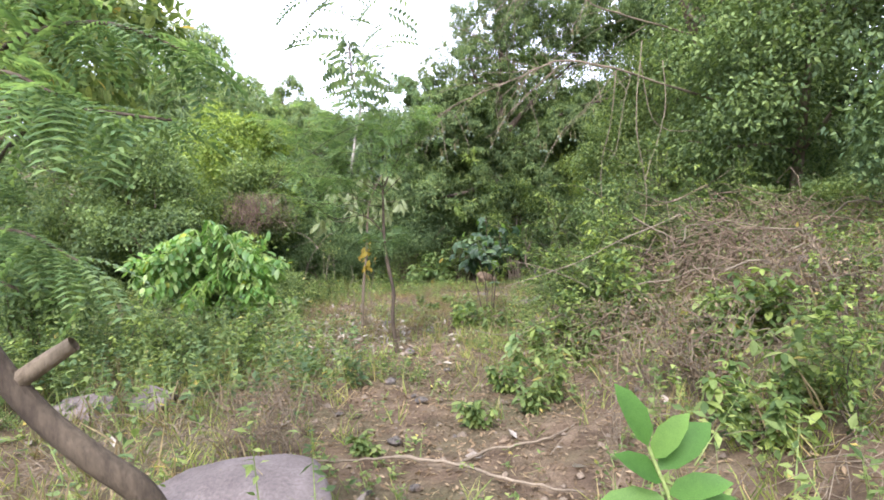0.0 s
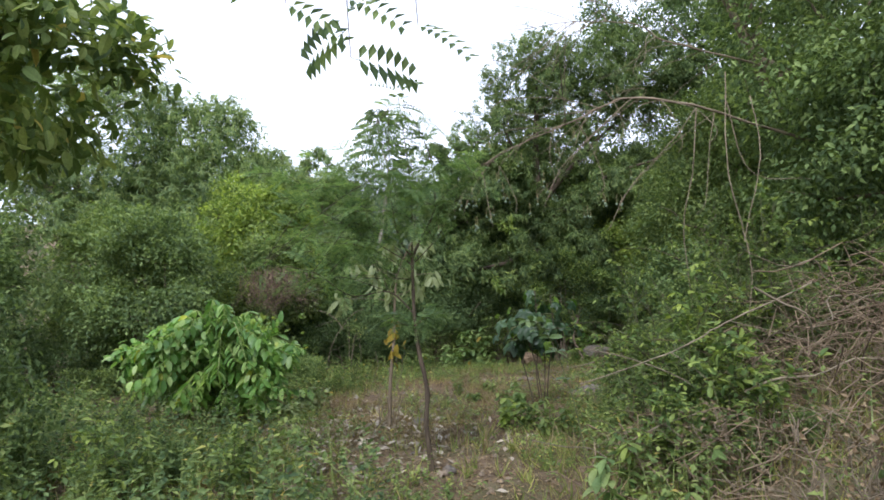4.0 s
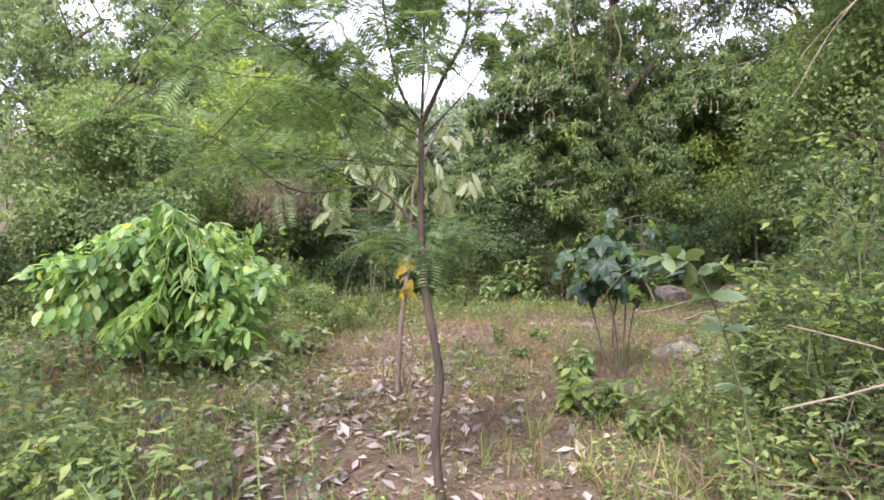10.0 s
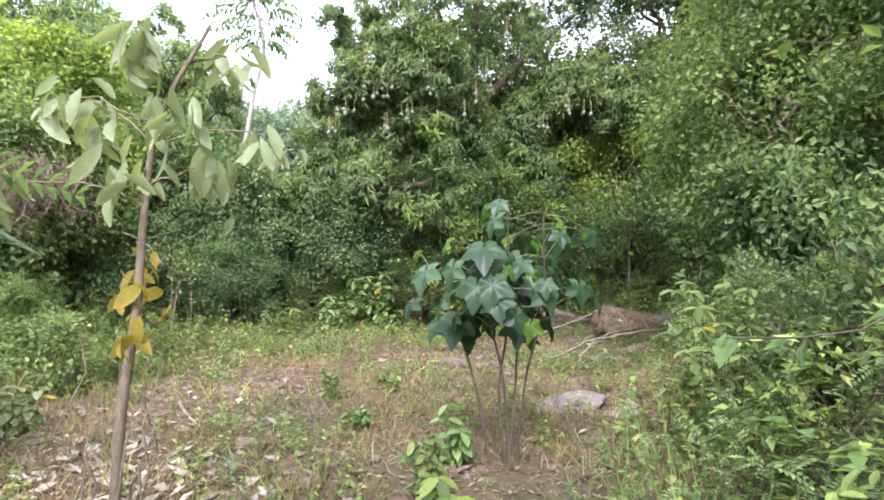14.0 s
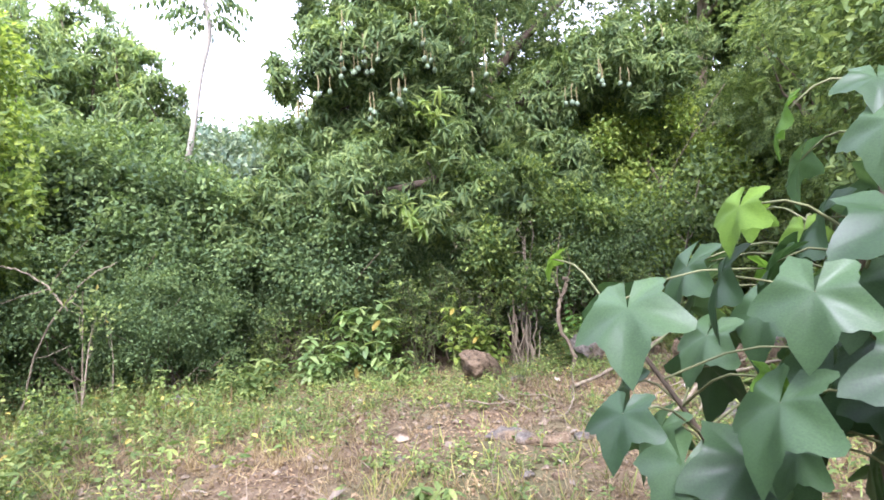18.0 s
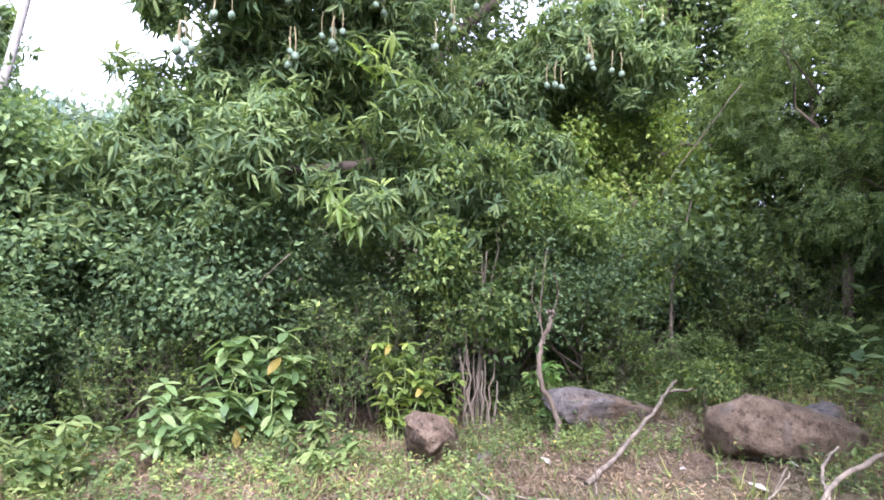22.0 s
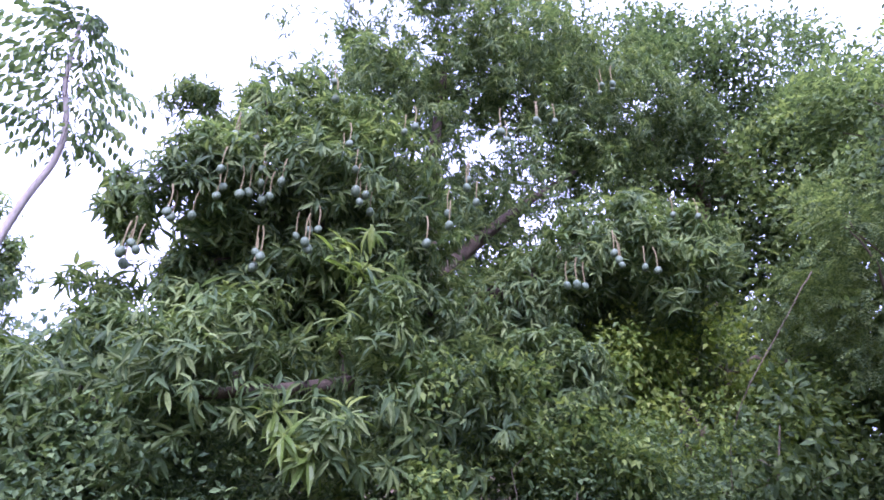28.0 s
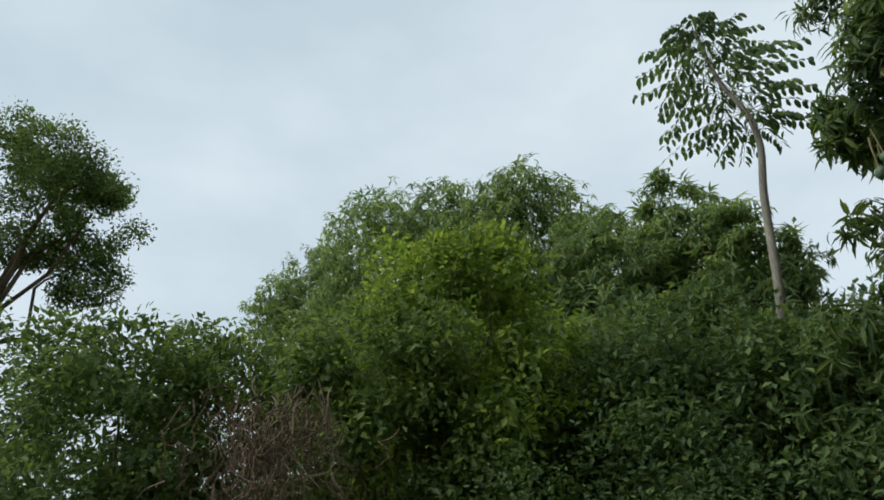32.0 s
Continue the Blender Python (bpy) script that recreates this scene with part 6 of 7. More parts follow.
# ---- boulders and stones ----
for args in (
    ("smooth grey boulder beside the footpath", (-1.12, 3.35), (1.35, 0.95, 0.58), "boulder", 201, 10, 0.07, -5, 0.55),
    ("pale angular rock in the scrub", (-2.75, 5.6), (0.5, 0.45, 0.42), "boulder", 202, 30, 0.2, 6, 0.4),
    ("long grey rock in the scrub", (-3.35, 5.45), (0.8, 0.5, 0.36), "boulder", 203, -20, 0.2, 5, 0.4),
    ("rough reddish-brown boulder with sharp edges", (1.32, 18.0), (0.95, 0.8, 0.86), "stone_brown", 204, 25, 0.28, 7, 0.32),
    ("low rounded grey-brown boulder", (3.5, 18.6), (1.42, 0.9, 0.78), "stone_grey", 205, -12, 0.2, 5, 0.32),
    ("large rounded brown boulder", (4.25, 16.85), (1.32, 1.05, 0.86), "stone_brown", 206, -28, 0.2, 1, 0.30),
    ("pale boulder behind the brown one", (5.0, 17.0), (0.8, 0.6, 0.4), "stone_grey", 207, 20, 0.15, 5),
    ("flat weathered stone sunk in the clearing", (1.85, 12.7), (0.8, 0.6, 0.42), "boulder", 208, 12, 0.22, 8, 0.55),
    ("pale broken stone beside the flat one", (2.25, 12.45), (0.42, 0.36, 0.34), "boulder", 248, 30, 0.2, 6, 0.5),
    ("flat brown stone leaning on another", (2.15, 13.3), (0.35, 0.3, 0.22), "stone_brown", 209, 50, 0.15, 6),
    ("flat grey stone in the clearing", (0.9, 15.2), (0.5, 0.35, 0.12), "stone_grey", 210, 5, 0.15, 6),
    ("flat pale stone under the root", (3.2, 15.1), (0.7, 0.5, 0.2), "stone_grey", 230, 10, 0.12, 6),
    ("flat brown stone under the root", (3.7, 15.3), (0.6, 0.5, 0.25), "stone_brown", 231, 40, 0.12, 6),
    ("broken grey stone beside the root", (2.7, 14.6), (0.4, 0.3, 0.16), "stone_grey", 232, 70, 0.15, 6),
    ("flat stone in the clearing", (1.15, 14.9), (0.55, 0.3, 0.10), "stone_brown", 211, -15, 0.15, 6),
    ("broken grey slab among the flat stones", (0.93, 15.25), (0.34, 0.26, 0.16), "stone_grey", 241, 25, 0.14, 5),
    ("broken grey slab among the flat stones", (1.08, 15.0), (0.30, 0.24, 0.14), "stone_grey", 242, 60, 0.14, 5),
    ("broken brown slab among the flat stones", (1.32, 14.95), (0.28, 0.22, 0.13), "stone_brown", 243, 10, 0.14, 5),
    ("broken grey slab beside the flat stones", (1.55, 15.0), (0.26, 0.2, 0.12), "stone_grey", 244, 80, 0.14, 5),
    ("square brown stone under the root", (3.25, 14.75), (0.36, 0.3, 0.24), "stone_brown", 245, 15, 0.12, 4),
    ("brown stone beside the brown boulder", (4.95, 17.9), (0.42, 0.36, 0.26), "stone_brown", 246, 35, 0.14, 5),
    ("pale grey stone beside the brown boulder", (5.1, 17.0), (0.5, 0.4, 0.24), "stone_grey", 247, -20, 0.14, 5),
    ("low stone at the clearing's edge", (-2.42, 17.5), (0.48, 0.4, 0.3), "stone_grey", 212, 0, 0.15, 6),
    ("small brown stone in the path", (0.95, 6.6), (0.28, 0.22, 0.16), "stone_brown", 214, 20, 0.2, 6),
    ("grey stone in the path", (-0.95, 10.5), (0.36, 0.3, 0.18), "stone_grey", 215, 40, 0.2, 6),
    ("small grey stone by the brown boulder", (1.75, 17.75), (0.22, 0.18, 0.16), "stone_grey", 216, 0, 0.2, 6),
    ("grey stone on the slope", (4.1, 19.3), (0.35, 0.3, 0.2), "stone_grey", 217, 0, 0.2, 6),
):
    rock("rock", *args)
rock("rock", "square-edged pale stone slab on the bank", (3.76, 6.0), (0.55, 0.45, 0.13), "stone_grey", 218, 12, 0.06, 2, 0.05)


def rock_skirts():
    """Herbs and fallen leaves gathered round the feet of the boulders."""
    r = np.random.default_rng(219)
    feet = ((1.32, 18.0, 0.55), (3.5, 18.6, 0.8), (4.25, 16.85, 0.8), (-1.12, 3.35, 0.75), (-0.15, 18.6, 0.7), (-0.9, 18.3, 0.7), (3.0, 15.2, 0.7), (1.75, 12.85, 0.45))
    x = np.concatenate([a + d * np.cos(t) * s for a, b, d in feet for t, s in [(r.uniform(0, 6.28, 34), r.uniform(0.9, 1.45, 34))]])
    y = np.concatenate([b + d * 0.8 * np.sin(t) * s for a, b, d in feet for t, s in [(r.uniform(0, 6.28, 34), r.uniform(0.9, 1.45, 34))]])
    herb_stuff("herbs", "small green herbs round the feet of the boulders", x, y, 0.2, "oval", 0.06, "herb", 229, 11)


rock_skirts()


def path_stones():
    r = np.random.default_rng(220)
    shapes = [rock("stone", "small rough stone lying on the footpath", (9, -1), (0.13, 0.10, 0.07), m, s, 0, 0.25, 6, 0.3, "stone", "stones on the path")
              for m, s in (("pebble", 221), ("stone_brown", 222), ("pebble", 223), ("stone_grey", 224))]
    spots = [scatter(120, -1.2, 1.9, 2.6, 8.5, r, trodden), scatter(70, -1.8, 2.6, 10, 17.5, r, trodden)]
    x, y = np.concatenate([s[0] for s in spots]), np.concatenate([s[1] for s in spots])
    for k, (a, b) in enumerate(zip(x, y)):
        s = r.uniform(0.35, 1.3) ** 1.4
        m = Matrix.Translation((a, b, float(ground_z(a, b)) + 0.012 * s)) @ Matrix.Rotation(r.uniform(0, 6.28), 4, "Z") @ Matrix.Scale(s, 4)
        if k < 4:
            shapes[k].matrix_basis = m
        else:
            copy_thing(shapes[k % 4], m)


path_stones()


# ---- dead wood ----
def stick(name, label, runs, mat, sides=7, category="branch", more=0):
    """Dead wood: the first run is the main stem, each further one a twig of it; more: that many drooping twigs besides."""
    r = np.random.default_rng(int(abs(runs[0][0][0][0]) * 1000))
    line = smooth_line(np.array(runs[0][0], float), 30)
    for k in range(more):
        a = line[int(r.integers(4, 30))]
        b = a + np.array([r.normal(-0.35, 0.5), r.normal(-0.1, 0.35), r.normal(-0.35, 0.35)])
        runs = [*runs, ([a, (a + b) / 2 + (0, 0, 0.08), b, b + np.array([r.normal(-0.1, 0.1), 0, -0.15])], 0.005, 0.002)]
    root = thing(name, label, category, runs[0][0][0])
    o = np.array(runs[0][0][0], float)
    for k, (pts, r0, r1) in enumerate(runs):
        p = smooth_line(np.array(pts, float) - o, 24)
        p[1:-1] += r.normal(0, 0.35, (22, 3)) * max(r0, r1) + np.cumsum(r.normal(0, 0.12, (22, 3)), 0) * max(r0, r1)
        part("stem" if k == 0 else "twig", tubes("stem", [(p, np.linspace(r0, r1, 24) * r.uniform(0.85, 1.15, 24))], M[mat], sides), root)
    return root


stick("fallen_pole", "bare pale pole lying across the slope beside a boulder",
      [([(2.1, 16.7, 0.08), (2.9, 17.3, 0.16), (3.7, 17.9, 0.30), (4.25, 18.3, 0.46), (4.55, 18.5, 0.52)], 0.023, 0.016), ([(4.25, 18.3, 0.46), (4.5, 18.2, 0.5), (4.75, 18.25, 0.5)], 0.014, 0.008)], "bark_ash")
stick("dead_stick", "broken dead sapling standing upright with a hooked top",
      [([(2.72, 18.1, -0.05), (2.68, 18.12, 0.35), (2.52, 18.15, 0.75), (2.60, 18.2, 1.05), (2.68, 18.2, 1.28), (2.63, 18.2, 1.34)], 0.03, 0.022),
       ([(2.6, 18.2, 1.0), (2.55, 18.2, 1.3), (2.58, 18.2, 1.7), (2.62, 18.2, 2.0)], 0.009, 0.004),
       ([(2.6, 18.2, 1.1), (2.75, 18.2, 1.5), (2.7, 18.2, 1.75)], 0.007, 0.003), ([(2.56, 18.2, 1.2), (2.45, 18.2, 1.5), (2.5, 18.2, 1.8)], 0.006, 0.003)], "bark")
stick("fallen_branch", "forked dry branch lying on the bare soil",
      [([(0.84, 16.61, 0.05), (0.93, 16.36, 0.08), (1.05, 16.24, 0.07), (1.23, 16.24, 0.08), (1.42, 16.42, 0.06)], 0.009, 0.006),
       ([(1.28, 16.95, 0.07), (1.23, 16.56, 0.09), (1.24, 16.36, 0.08), (1.32, 16.15, 0.07), (1.39, 15.9, 0.05)], 0.009, 0.006)], "bark_ash")
stick("broken_stem", "short pale broken stem standing in the soil", [([(2.08, 16.55, -0.03), (2.09, 16.56, 0.12), (2.07, 16.55, 0.30)], 0.011, 0.008)], "bark_ash")
stick("fallen_branch", "thin wavy dry branch on the clearing's soil", [([(1.46, 16.72, 0.06), (1.53, 16.52, 0.08), (1.69, 16.44, 0.08), (1.78, 16.29, 0.05)], 0.008, 0.005)], "bark_ash")
stick("fallen_branch", "hooked dry branch on the clearing's soil", [([(2.0, 16.35, 0.08), (1.86, 15.98, 0.1), (1.63, 15.56, 0.07), (1.48, 15.54, 0.05)], 0.010, 0.007)], "bark_ash")
stick("fallen_branch", "long thin dry branch leading to a root", [([(1.83, 15.71, 0.06), (1.84, 15.41, 0.06), (1.8, 15.13, 0.05), (1.78, 14.91, 0.06), (1.78, 14.73, 0.05)], 0.014, 0.010)], "bark_ash")
stick("leaning_branch", "pale forked dead branch leaning out of the bushes",
      [([(-4.15, 17.5, 0.0), (-4.07, 17.5, 0.29), (-3.97, 17.5, 0.72), (-3.77, 17.5, 1.14), (-3.58, 17.5, 1.38), (-3.34, 17.5, 1.65), (-3.06, 17.5, 1.78)], 0.014, 0.006),
       ([(-3.6, 17.48, 1.24), (-3.8, 17.48, 1.51), (-4.07, 17.48, 1.7), (-4.3, 17.5, 1.78)], 0.015, 0.008), ([(-3.8, 17.5, 1.5), (-4.07, 17.5, 1.43), (-4.35, 17.5, 1.35)], 0.008, 0.004),
       ([(-3.97, 17.5, 0.72), (-3.82, 17.5, 0.73), (-3.57, 17.5, 0.84)], 0.006, 0.003), ([(-3.78, 17.5, 1.55), (-3.57, 17.5, 1.83), (-3.37, 17.5, 2.05)], 0.006, 0.003)], "bark_ash")
for k, (foot, mid, top) in enumerate((((-3.5, 17.55, -0.03), (-3.47, 17.55, 0.92), (-3.46, 17.55, 1.46)), ((-3.46, 17.4, -0.03), (-3.36, 17.4, 0.7), (-3.31, 17.4, 1.01)),
                                      ((-3.25, 17.7, -0.03), (-3.2, 17.7, 0.5), (-3.22, 17.7, 0.95)))):
    tree("thin_sapling", "thin bare-stemmed sapling at the edge of the bushes", foot[:2], [((top[0], top[1], top[2] + 0.1), (0.3, 0.25, 0.3))], 9, 12, "oval", 0.07, "herb", 260 + k,
         trunk=[mid, top], thick=0.011, bark="bark_ash", limbs=3, spread=0.1)
stick("fallen_branch", "thin crooked root lying across the footpath",
      [([(-0.35, 3.95, 0.05), (0.05, 3.75, 0.07), (0.35, 3.5, 0.06), (0.75, 3.3, 0.06)], 0.014, 0.007), ([(0.05, 3.75, 0.06), (0.3, 4.05, 0.05), (0.75, 4.25, 0.06), (1.1, 4.7, 0.06)], 0.012, 0.006),
       ([(-0.35, 3.95, 0.05), (-0.7, 3.9, 0.05), (-1.0, 3.6, 0.2)], 0.01, 0.006)], "twig")
stick("exposed_root", "thick pale root arching over flat stones",
      [([(1.78, 14.73, 0.03), (2.0, 14.89, 0.08), (2.21, 14.98, 0.1), (2.43, 15.01, 0.12), (2.75, 15.3, 0.2), (3.1, 15.55, 0.26), (3.5, 15.7, 0.3), (4.2, 15.85, 0.38)], 0.011, 0.019),
       ([(2.45, 15.03, 0.12), (2.6, 15.0, 0.1), (2.8, 15.16, 0.14), (3.12, 15.56, 0.27)], 0.011, 0.011),
       ([(3.1, 15.55, 0.26), (3.45, 15.85, 0.33), (3.95, 16.1, 0.38)], 0.014, 0.009), ([(2.75, 15.3, 0.18), (2.55, 15.5, 0.1), (2.2, 15.5, 0.04)], 0.012, 0.007)], "bark_ash", 8, "root")
tree("thin_sapling", "thin pale-stemmed sapling before the thicket", (5.4, 19.6), [((5.6, 19.3, 2.7), (0.7, 0.5, 0.7)), ((5.0, 19.3, 2.2), (0.5, 0.4, 0.4))], 60, 16, "oval", 0.12, "forest", 250,
     trunk=[(5.35, 19.5, 1.3), (5.3, 19.4, 1.8), (5.55, 19.3, 2.9)], thick=0.028, bark="bark_ash", limbs=4)
for a, b, c in (((2.2, 15.2, 0.06), (2.6, 15.6, 0.2), (3.2, 15.9, 0.3)), ((2.6, 14.8, 0.08), (3.0, 15.2, 0.3), (3.3, 15.3, 0.22)), ((2.3, 15.9, 0.06), (2.8, 15.8, 0.12), (3.3, 16.0, 0.3))):
    stick("fallen_branch", "thin dry branch tangled with the root over flat stones", [([a, b, c], 0.010, 0.005)], "bark_ash")
stick("fallen_branch", "thin dry branch lying over the clearing's litter", [([(-1.9, 13.0, 0.05), (-1.75, 12.6, 0.08), (-1.45, 12.1, 0.05)], 0.02, 0.012)], "bark_ash")
stick("leaning_branch", "long thin dead branch leaning from the bank over the path",
      [([(0.72, 6.84, 0.92), (1.5, 6.86, 1.16), (2.0, 6.86, 1.4), (2.8, 7.0, 1.7)], 0.0042, 0.0078), ([(1.5, 6.86, 1.16), (1.75, 6.85, 0.95), (1.95, 6.8, 0.7)], 0.0036, 0.0024),
       ([(2.0, 6.86, 1.4), (2.3, 6.7, 1.3), (2.6, 6.6, 1.2)], 0.0036, 0.0024)], "bark_ash")
stick("hanging_branch", "grey dead bough hanging out of the trees on the bank",
      [([(4.2, 9.2, 3.5), (2.5, 8.41, 3.77), (1.77, 8.35, 3.9), (1.37, 8.34, 3.79), (0.86, 8.33, 3.58), (0.29, 8.32, 3.36), (-0.05, 8.33, 3.14)], 0.0180, 0.0036),
       ([(1.77, 8.35, 3.9), (1.3, 8.3, 3.5), (0.9, 8.3, 3.1), (0.7, 8.3, 2.7)], 0.0072, 0.0024), ([(1.37, 8.34, 3.79), (0.9, 8.3, 3.75), (0.4, 8.3, 3.8)], 0.0060, 0.0024),
       ([(2.5, 8.41, 3.77), (2.2, 8.4, 3.4), (1.7, 8.4, 2.9), (1.4, 8.4, 2.4)], 0.0060, 0.0024), ([(0.86, 8.33, 3.58), (0.8, 8.3, 3.3), (0.85, 8.3, 3.0)], 0.0042, 0.0018)], "twig", more=26)
stick("hanging_branch", "bare dead bough high over the bank",
      [([(4.4, 9.8, 4.6), (3.2, 9.4, 4.8), (2.51, 9.27, 4.97), (2.06, 9.21, 5.21), (1.34, 9.16, 5.25), (0.54, 9.12, 5.17)], 0.0168, 0.0036),
       ([(2.06, 9.21, 5.21), (1.7, 9.2, 5.5), (1.2, 9.2, 5.6)], 0.0072, 0.0024), ([(1.34, 9.16, 5.25), (1.0, 9.1, 5.0), (0.7, 9.1, 4.7)], 0.0060, 0.0024)], "twig", more=22)
for k, pts in enumerate(([(2.5, 8.41, 3.77), (2.43, 8.5, 3.05), (2.3, 8.57, 2.43), (2.3, 8.5, 1.5)], [(2.84, 8.44, 3.9), (3.1, 8.55, 3.04), (3.82, 8.61, 2.91)],
                         [(2.9, 8.5, 4.2), (2.7, 8.2, 3.0), (2.75, 8.0, 2.0), (2.5, 7.6, 1.4)], [(3.3, 8.8, 4.0), (3.2, 8.5, 3.2), (2.8, 8.2, 2.2)],
                         [(5.44, 18.31, 4.2), (5.24, 18.61, 3.75), (4.92, 19.13, 2.94), (4.97, 19.5, 2.24), (4.9, 19.6, 0.3)])):
    stick("creeper", "thin bare creeper hanging from the trees", [(pts, 0.007, 0.004)], "twig", 6, "creeper")


def brush_pile():
    """A heap of cut dry twigs on the bank."""
    r = np.random.default_rng(230)
    x0, y0 = 3.2, 7.3
    root = thing("brush_pile", "heap of dry grey-brown cut twigs on the bank", "brush", (x0, y0, float(ground_z(x0, y0))))
    z0 = float(ground_z(x0, y0))
    rest = []
    for k in range(640):
        a = np.array([r.normal(-0.15, 1.0), r.normal(-0.1, 1.05)])
        zz = float(ground_z(x0 + a[0], y0 + a[1])) - z0 + r.uniform(0.05, 1.0) * math.exp(-(a @ a) / 1.8)
        way = unit([r.normal(), r.normal(), r.normal(0.1, 0.45)]) * r.uniform(0.4, 1.6)
        p = bend(np.array([*a, zz]) - way / 2, np.array([*a, zz]) + way / 2, 7, 0.10, 0.10, r)
        run = (smooth_line(p, 11), np.linspace(0.006, 0.0016, 11) * r.uniform(0.55, 1.3))
        if k < 280:
            part("twig", tubes("twig", [run], M["brush"], 4), root)
        else:
            rest.append(run)
    for k in range(16):
        a = np.array([r.normal(-0.1, 0.7), r.normal(-0.2, 0.7)])
        zz = float(ground_z(x0 + a[0], y0 + a[1])) - z0 + r.uniform(0.35, 1.1) * math.exp(-(a @ a) / 2.2)
        way = unit([r.normal(), r.normal(0, 0.7), r.normal(0.15, 0.35)]) * r.uniform(1.2, 2.3)
        part("long_stick", tubes("long_stick", [(smooth_line(bend(np.array([*a, zz]) - way / 2, np.array([*a, zz]) + way / 2, 6, 0.05, 0.04, r), 14), np.linspace(0.011, 0.004, 14))], M["bark_ash"], 5), root, "long pale dead stick")
    tagged(part("brushwood", tubes("brushwood", rest, M["brush"], 4), root), kind="stuff")
    return root


brush_pile()


def dry_twigs():
    """Fallen twigs strewn over the bank's foot."""
    r = np.random.default_rng(231)
    runs = []
    x, y = scatter(900, 0.9, 4.8, 2.5, 8.8, r, lambda x, y: 0.25 + 0.75 * np.exp(-((x - 2.4) / 1.1) ** 2))
    x2, y2 = scatter(160, -3.2, -1.0, 3.6, 5.6, r)
    x3, y3 = scatter(200, -2.5, 5.5, 9.5, 18.5, r)
    for a, b in zip(np.r_[x, x2, x3], np.r_[y, y2, y3]):
        w = unit([r.normal(), r.normal(), 0])[:2] * r.uniform(0.08, 0.35)
        p = bend((a - w[0], b - w[1], float(ground_z(a - w[0], b - w[1])) + 0.02), (a + w[0], b + w[1], float(ground_z(a + w[0], b + w[1])) + abs(r.normal(0.03, 0.16))), 5, 0.08, 0.08, r)
        runs.append((smooth_line(p, 9), np.linspace(0.0038, 0.0014, 9) * r.uniform(0.6, 1.2)))
    tagged(new("twig_litter", tubes("twig_litter", runs, M["twig"], 4)), "dry twigs strewn over the soil", "twigs", kind="stuff")


dry_twigs()


def dry_creeper():
    """A curtain of withered creeper over the bushes."""
    r = np.random.default_rng(232)
    at = (-4.9, 15.85, 2.72)
    root = thing("dry_creeper", "curtain of withered reddish-brown creeper over the bushes", "creeper", at)
    for k in range(170):
        a = np.array([r.normal(0, 0.40), r.normal(0, 0.28), r.uniform(-0.35, 0.15)])
        p = bend(a, a + (r.normal(0, 0.22), r.normal(-0.05, 0.2), -r.uniform(0.3, 0.95)), 8, 0, 0.12, r)
        part("strand", tubes("strand", [(smooth_line(p, 12), np.linspace(0.007, 0.003, 12))], M["dry_vine"], 3), root)


M["dry_vine"] = solid_material("withered_creeper", (0.125, 0.086, 0.056), (0.225, 0.162, 0.108), 5, 40, 0.9, 0.1)
dry_creeper()


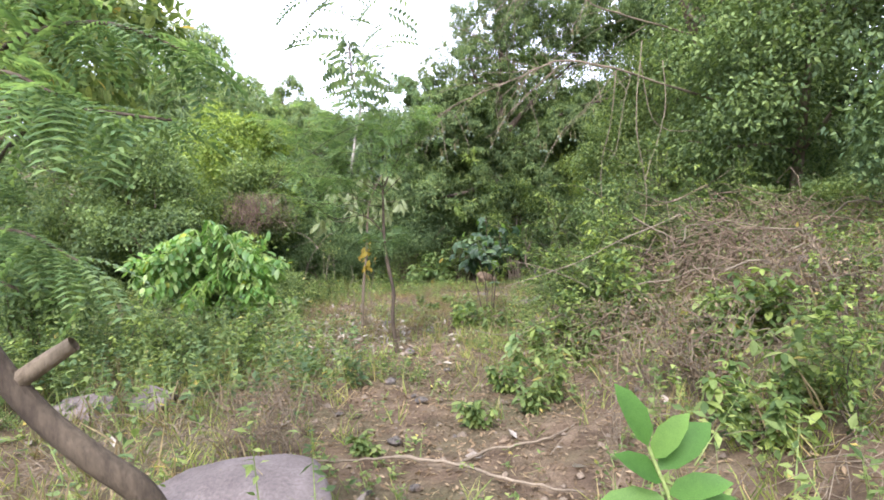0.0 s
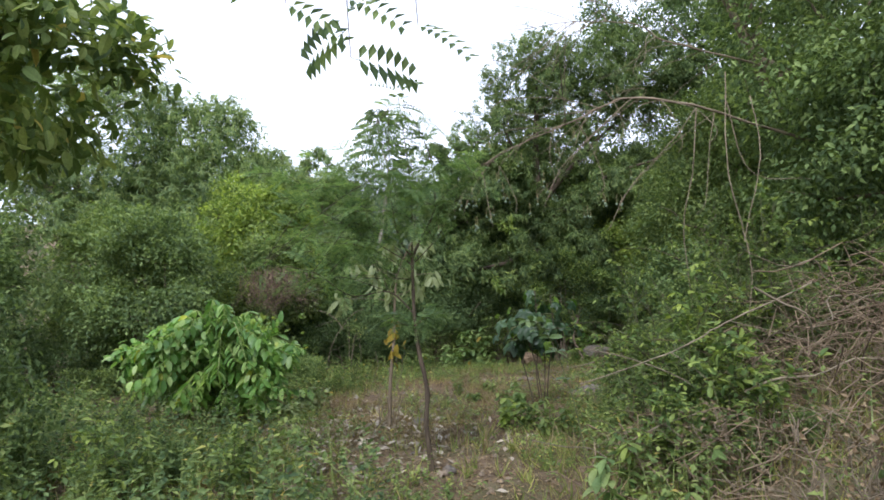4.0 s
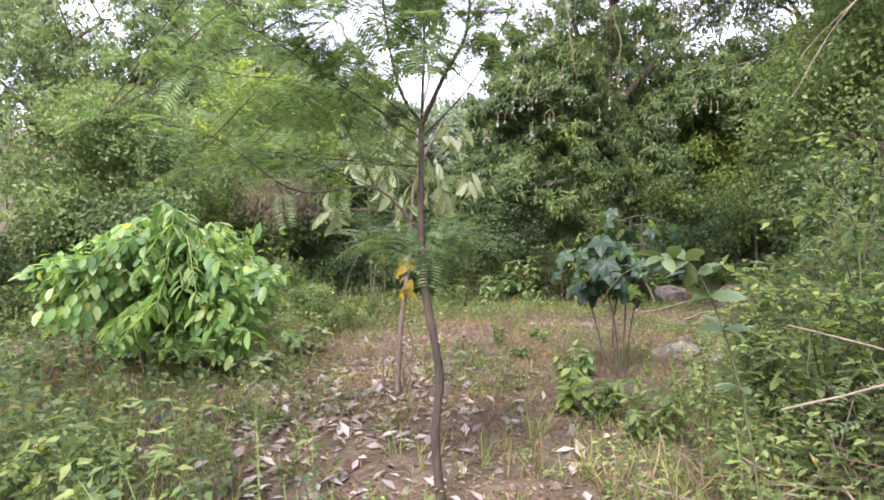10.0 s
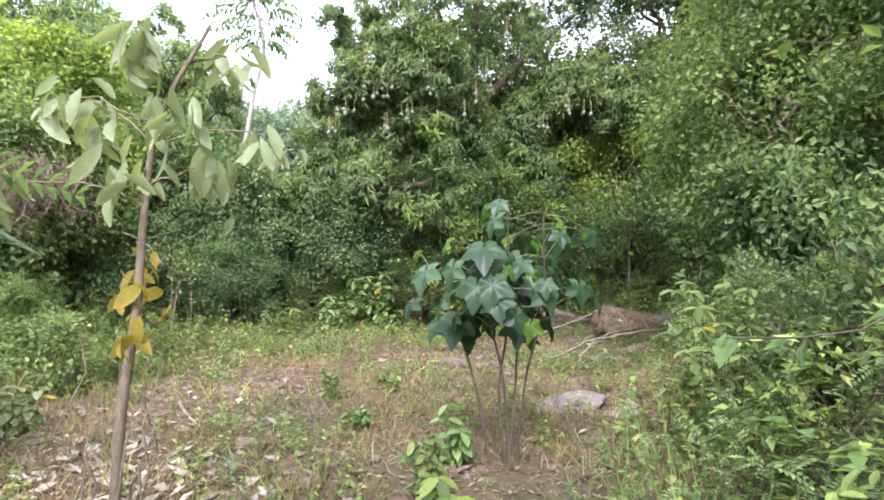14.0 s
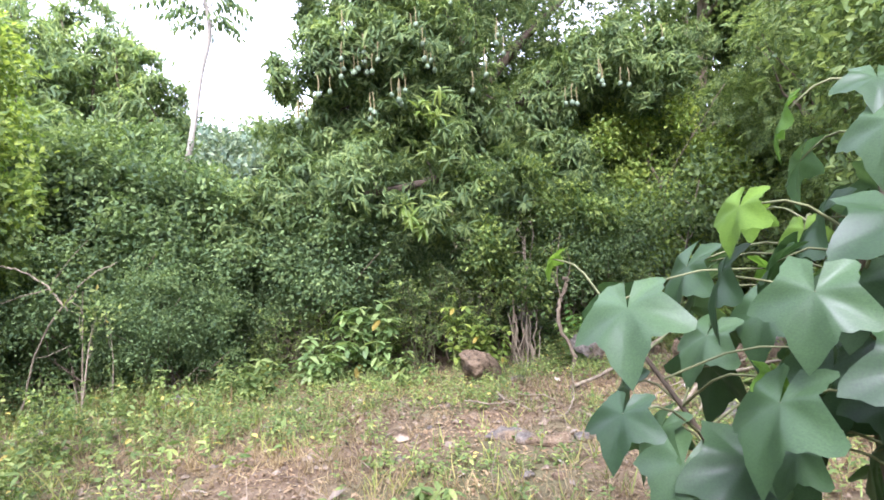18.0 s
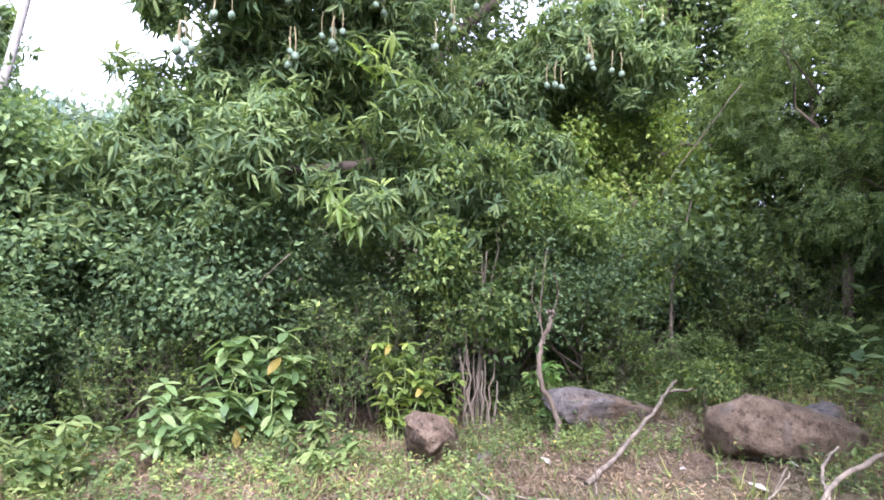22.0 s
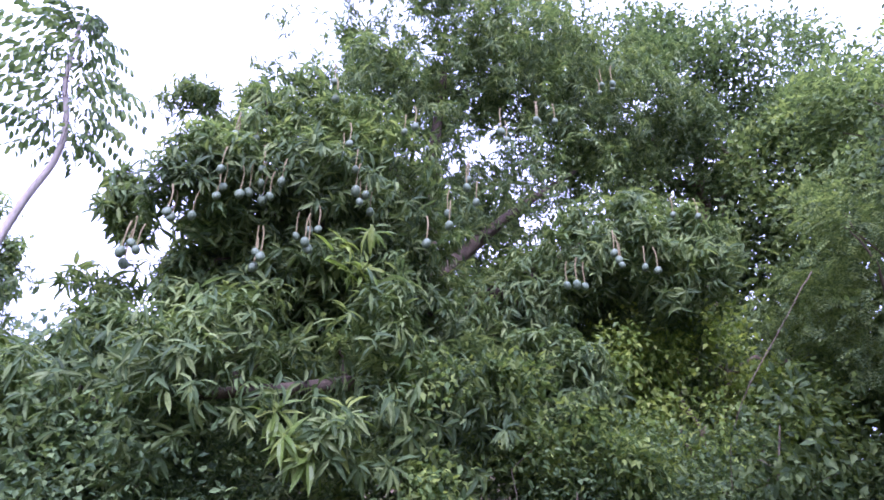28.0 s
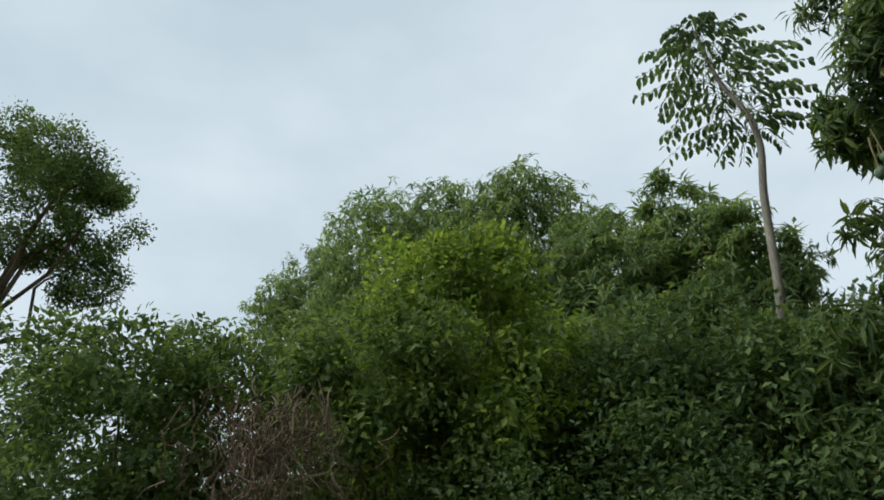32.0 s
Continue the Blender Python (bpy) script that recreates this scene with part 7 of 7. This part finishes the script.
# ---- bent tree beside the start of the path ----
def bent_tree():
    r = np.random.default_rng(240)
    at = np.array([-1.22, 2.75, float(ground_z(-1.22, 2.75))])
    root = thing("bent_tree", "bent dark-stemmed tree with feathery leaves over the footpath", "tree", at)
    stem = smooth_line(np.array([(-1.22, 2.75, -0.05), (-1.33, 2.62, 0.38), (-1.50, 2.52, 0.60), (-1.70, 2.47, 0.82), (-1.86, 2.4, 1.12), (-1.92, 2.3, 1.5), (-1.75, 2.1, 2.2), (-1.5, 1.95, 2.7)]) - at, 30)
    part("trunk", tubes("trunk", [(stem, np.linspace(0.066, 0.035, 30))], M["bark_dark"], 10), root)
    part("stub", tubes("stub", [(np.array([(-1.78, 2.45, 0.94), (-1.66, 2.46, 1.02), (-1.54, 2.48, 1.10)]) - at, [0.042, 0.040, 0.034])], M["bark"], 8), root, "sawn-off stub of a branch")
    lines = [[(-1.85, 2.3, 1.5), (-1.5, 2.0, 1.75), (-1.15, 1.8, 1.9), (-0.75, 1.7, 1.85)], [(-1.8, 2.2, 1.8), (-1.4, 1.9, 2.1), (-1.0, 1.75, 2.15), (-0.7, 1.75, 2.05)],
             [(-1.85, 2.3, 1.45), (-1.6, 2.05, 1.55), (-1.3, 1.85, 1.55), (-1.05, 1.75, 1.45)], [(-1.5, 1.95, 2.7), (-1.0, 2.6, 3.2), (-0.6, 3.1, 3.0), (-0.5, 3.35, 2.7), (-0.48, 3.4, 2.36)],
             [(-1.0, 2.6, 3.2), (-0.5, 3.1, 3.1), (-0.3, 3.35, 2.85), (-0.27, 3.4, 2.45)], [(-1.0, 2.6, 3.2), (-0.9, 3.0, 3.1), (-0.72, 3.35, 2.85), (-0.68, 3.4, 2.55)],
             [(-1.9, 2.3, 1.6), (-1.6, 1.9, 1.95), (-1.25, 1.7, 2.0), (-1.0, 1.6, 1.9)], [(-1.8, 2.2, 2.0), (-1.5, 1.85, 2.3), (-1.1, 1.75, 2.3)]]
    at_leaf, along, sprays, spray_way = [], [], [], []
    for k, l in enumerate(lines):
        p = smooth_line(np.array(l) - at, 16)
        part("branch", tubes("branch", [(p, np.linspace(0.012, 0.004, 16) if k < 3 or k > 5 else np.linspace(0.006, 0.0015, 16))], M["bark_dark"], 6), root)
        t = unit(np.gradient(p, axis=0))
        if 3 <= k <= 5:
            for i in range(8, 16):
                sprays.append(p[i])
                spray_way.append((1 if i % 2 else -1, r.normal(0, 0.3), r.uniform(-0.45, 0.25)))
            continue
        for i in range(3, 16):
            for _ in range(5):
                at_leaf.append(p[i])
                along.append(t[i] * 0.6 + r.normal(0, 0.7, 3) * (1, 1, 0.4) + (0, 0, -0.25))
    n = len(at_leaf)
    part("foliage", leaf_mesh("foliage", "feather", np.array(at_leaf), np.array(along), np.array([0, 0, 1.0]) + r.normal(0, 0.25, (n, 3)), 0.20 * r.uniform(0.6, 1.2, n), M["feather"]), root)
    n = len(sprays)
    # Dark leaf against the sky: backlighting painted in, unlike the tree's other foliage.
    part("hanging_leaves", leaf_mesh("hanging_leaves", "pinnate", np.array(sprays), np.array(spray_way), np.array([0, -0.75, 0.65]) + r.normal(0, 0.3, (n, 3)), 0.20 * r.uniform(0.75, 1.15, n), M["forest_dark"]), root)


bent_tree()
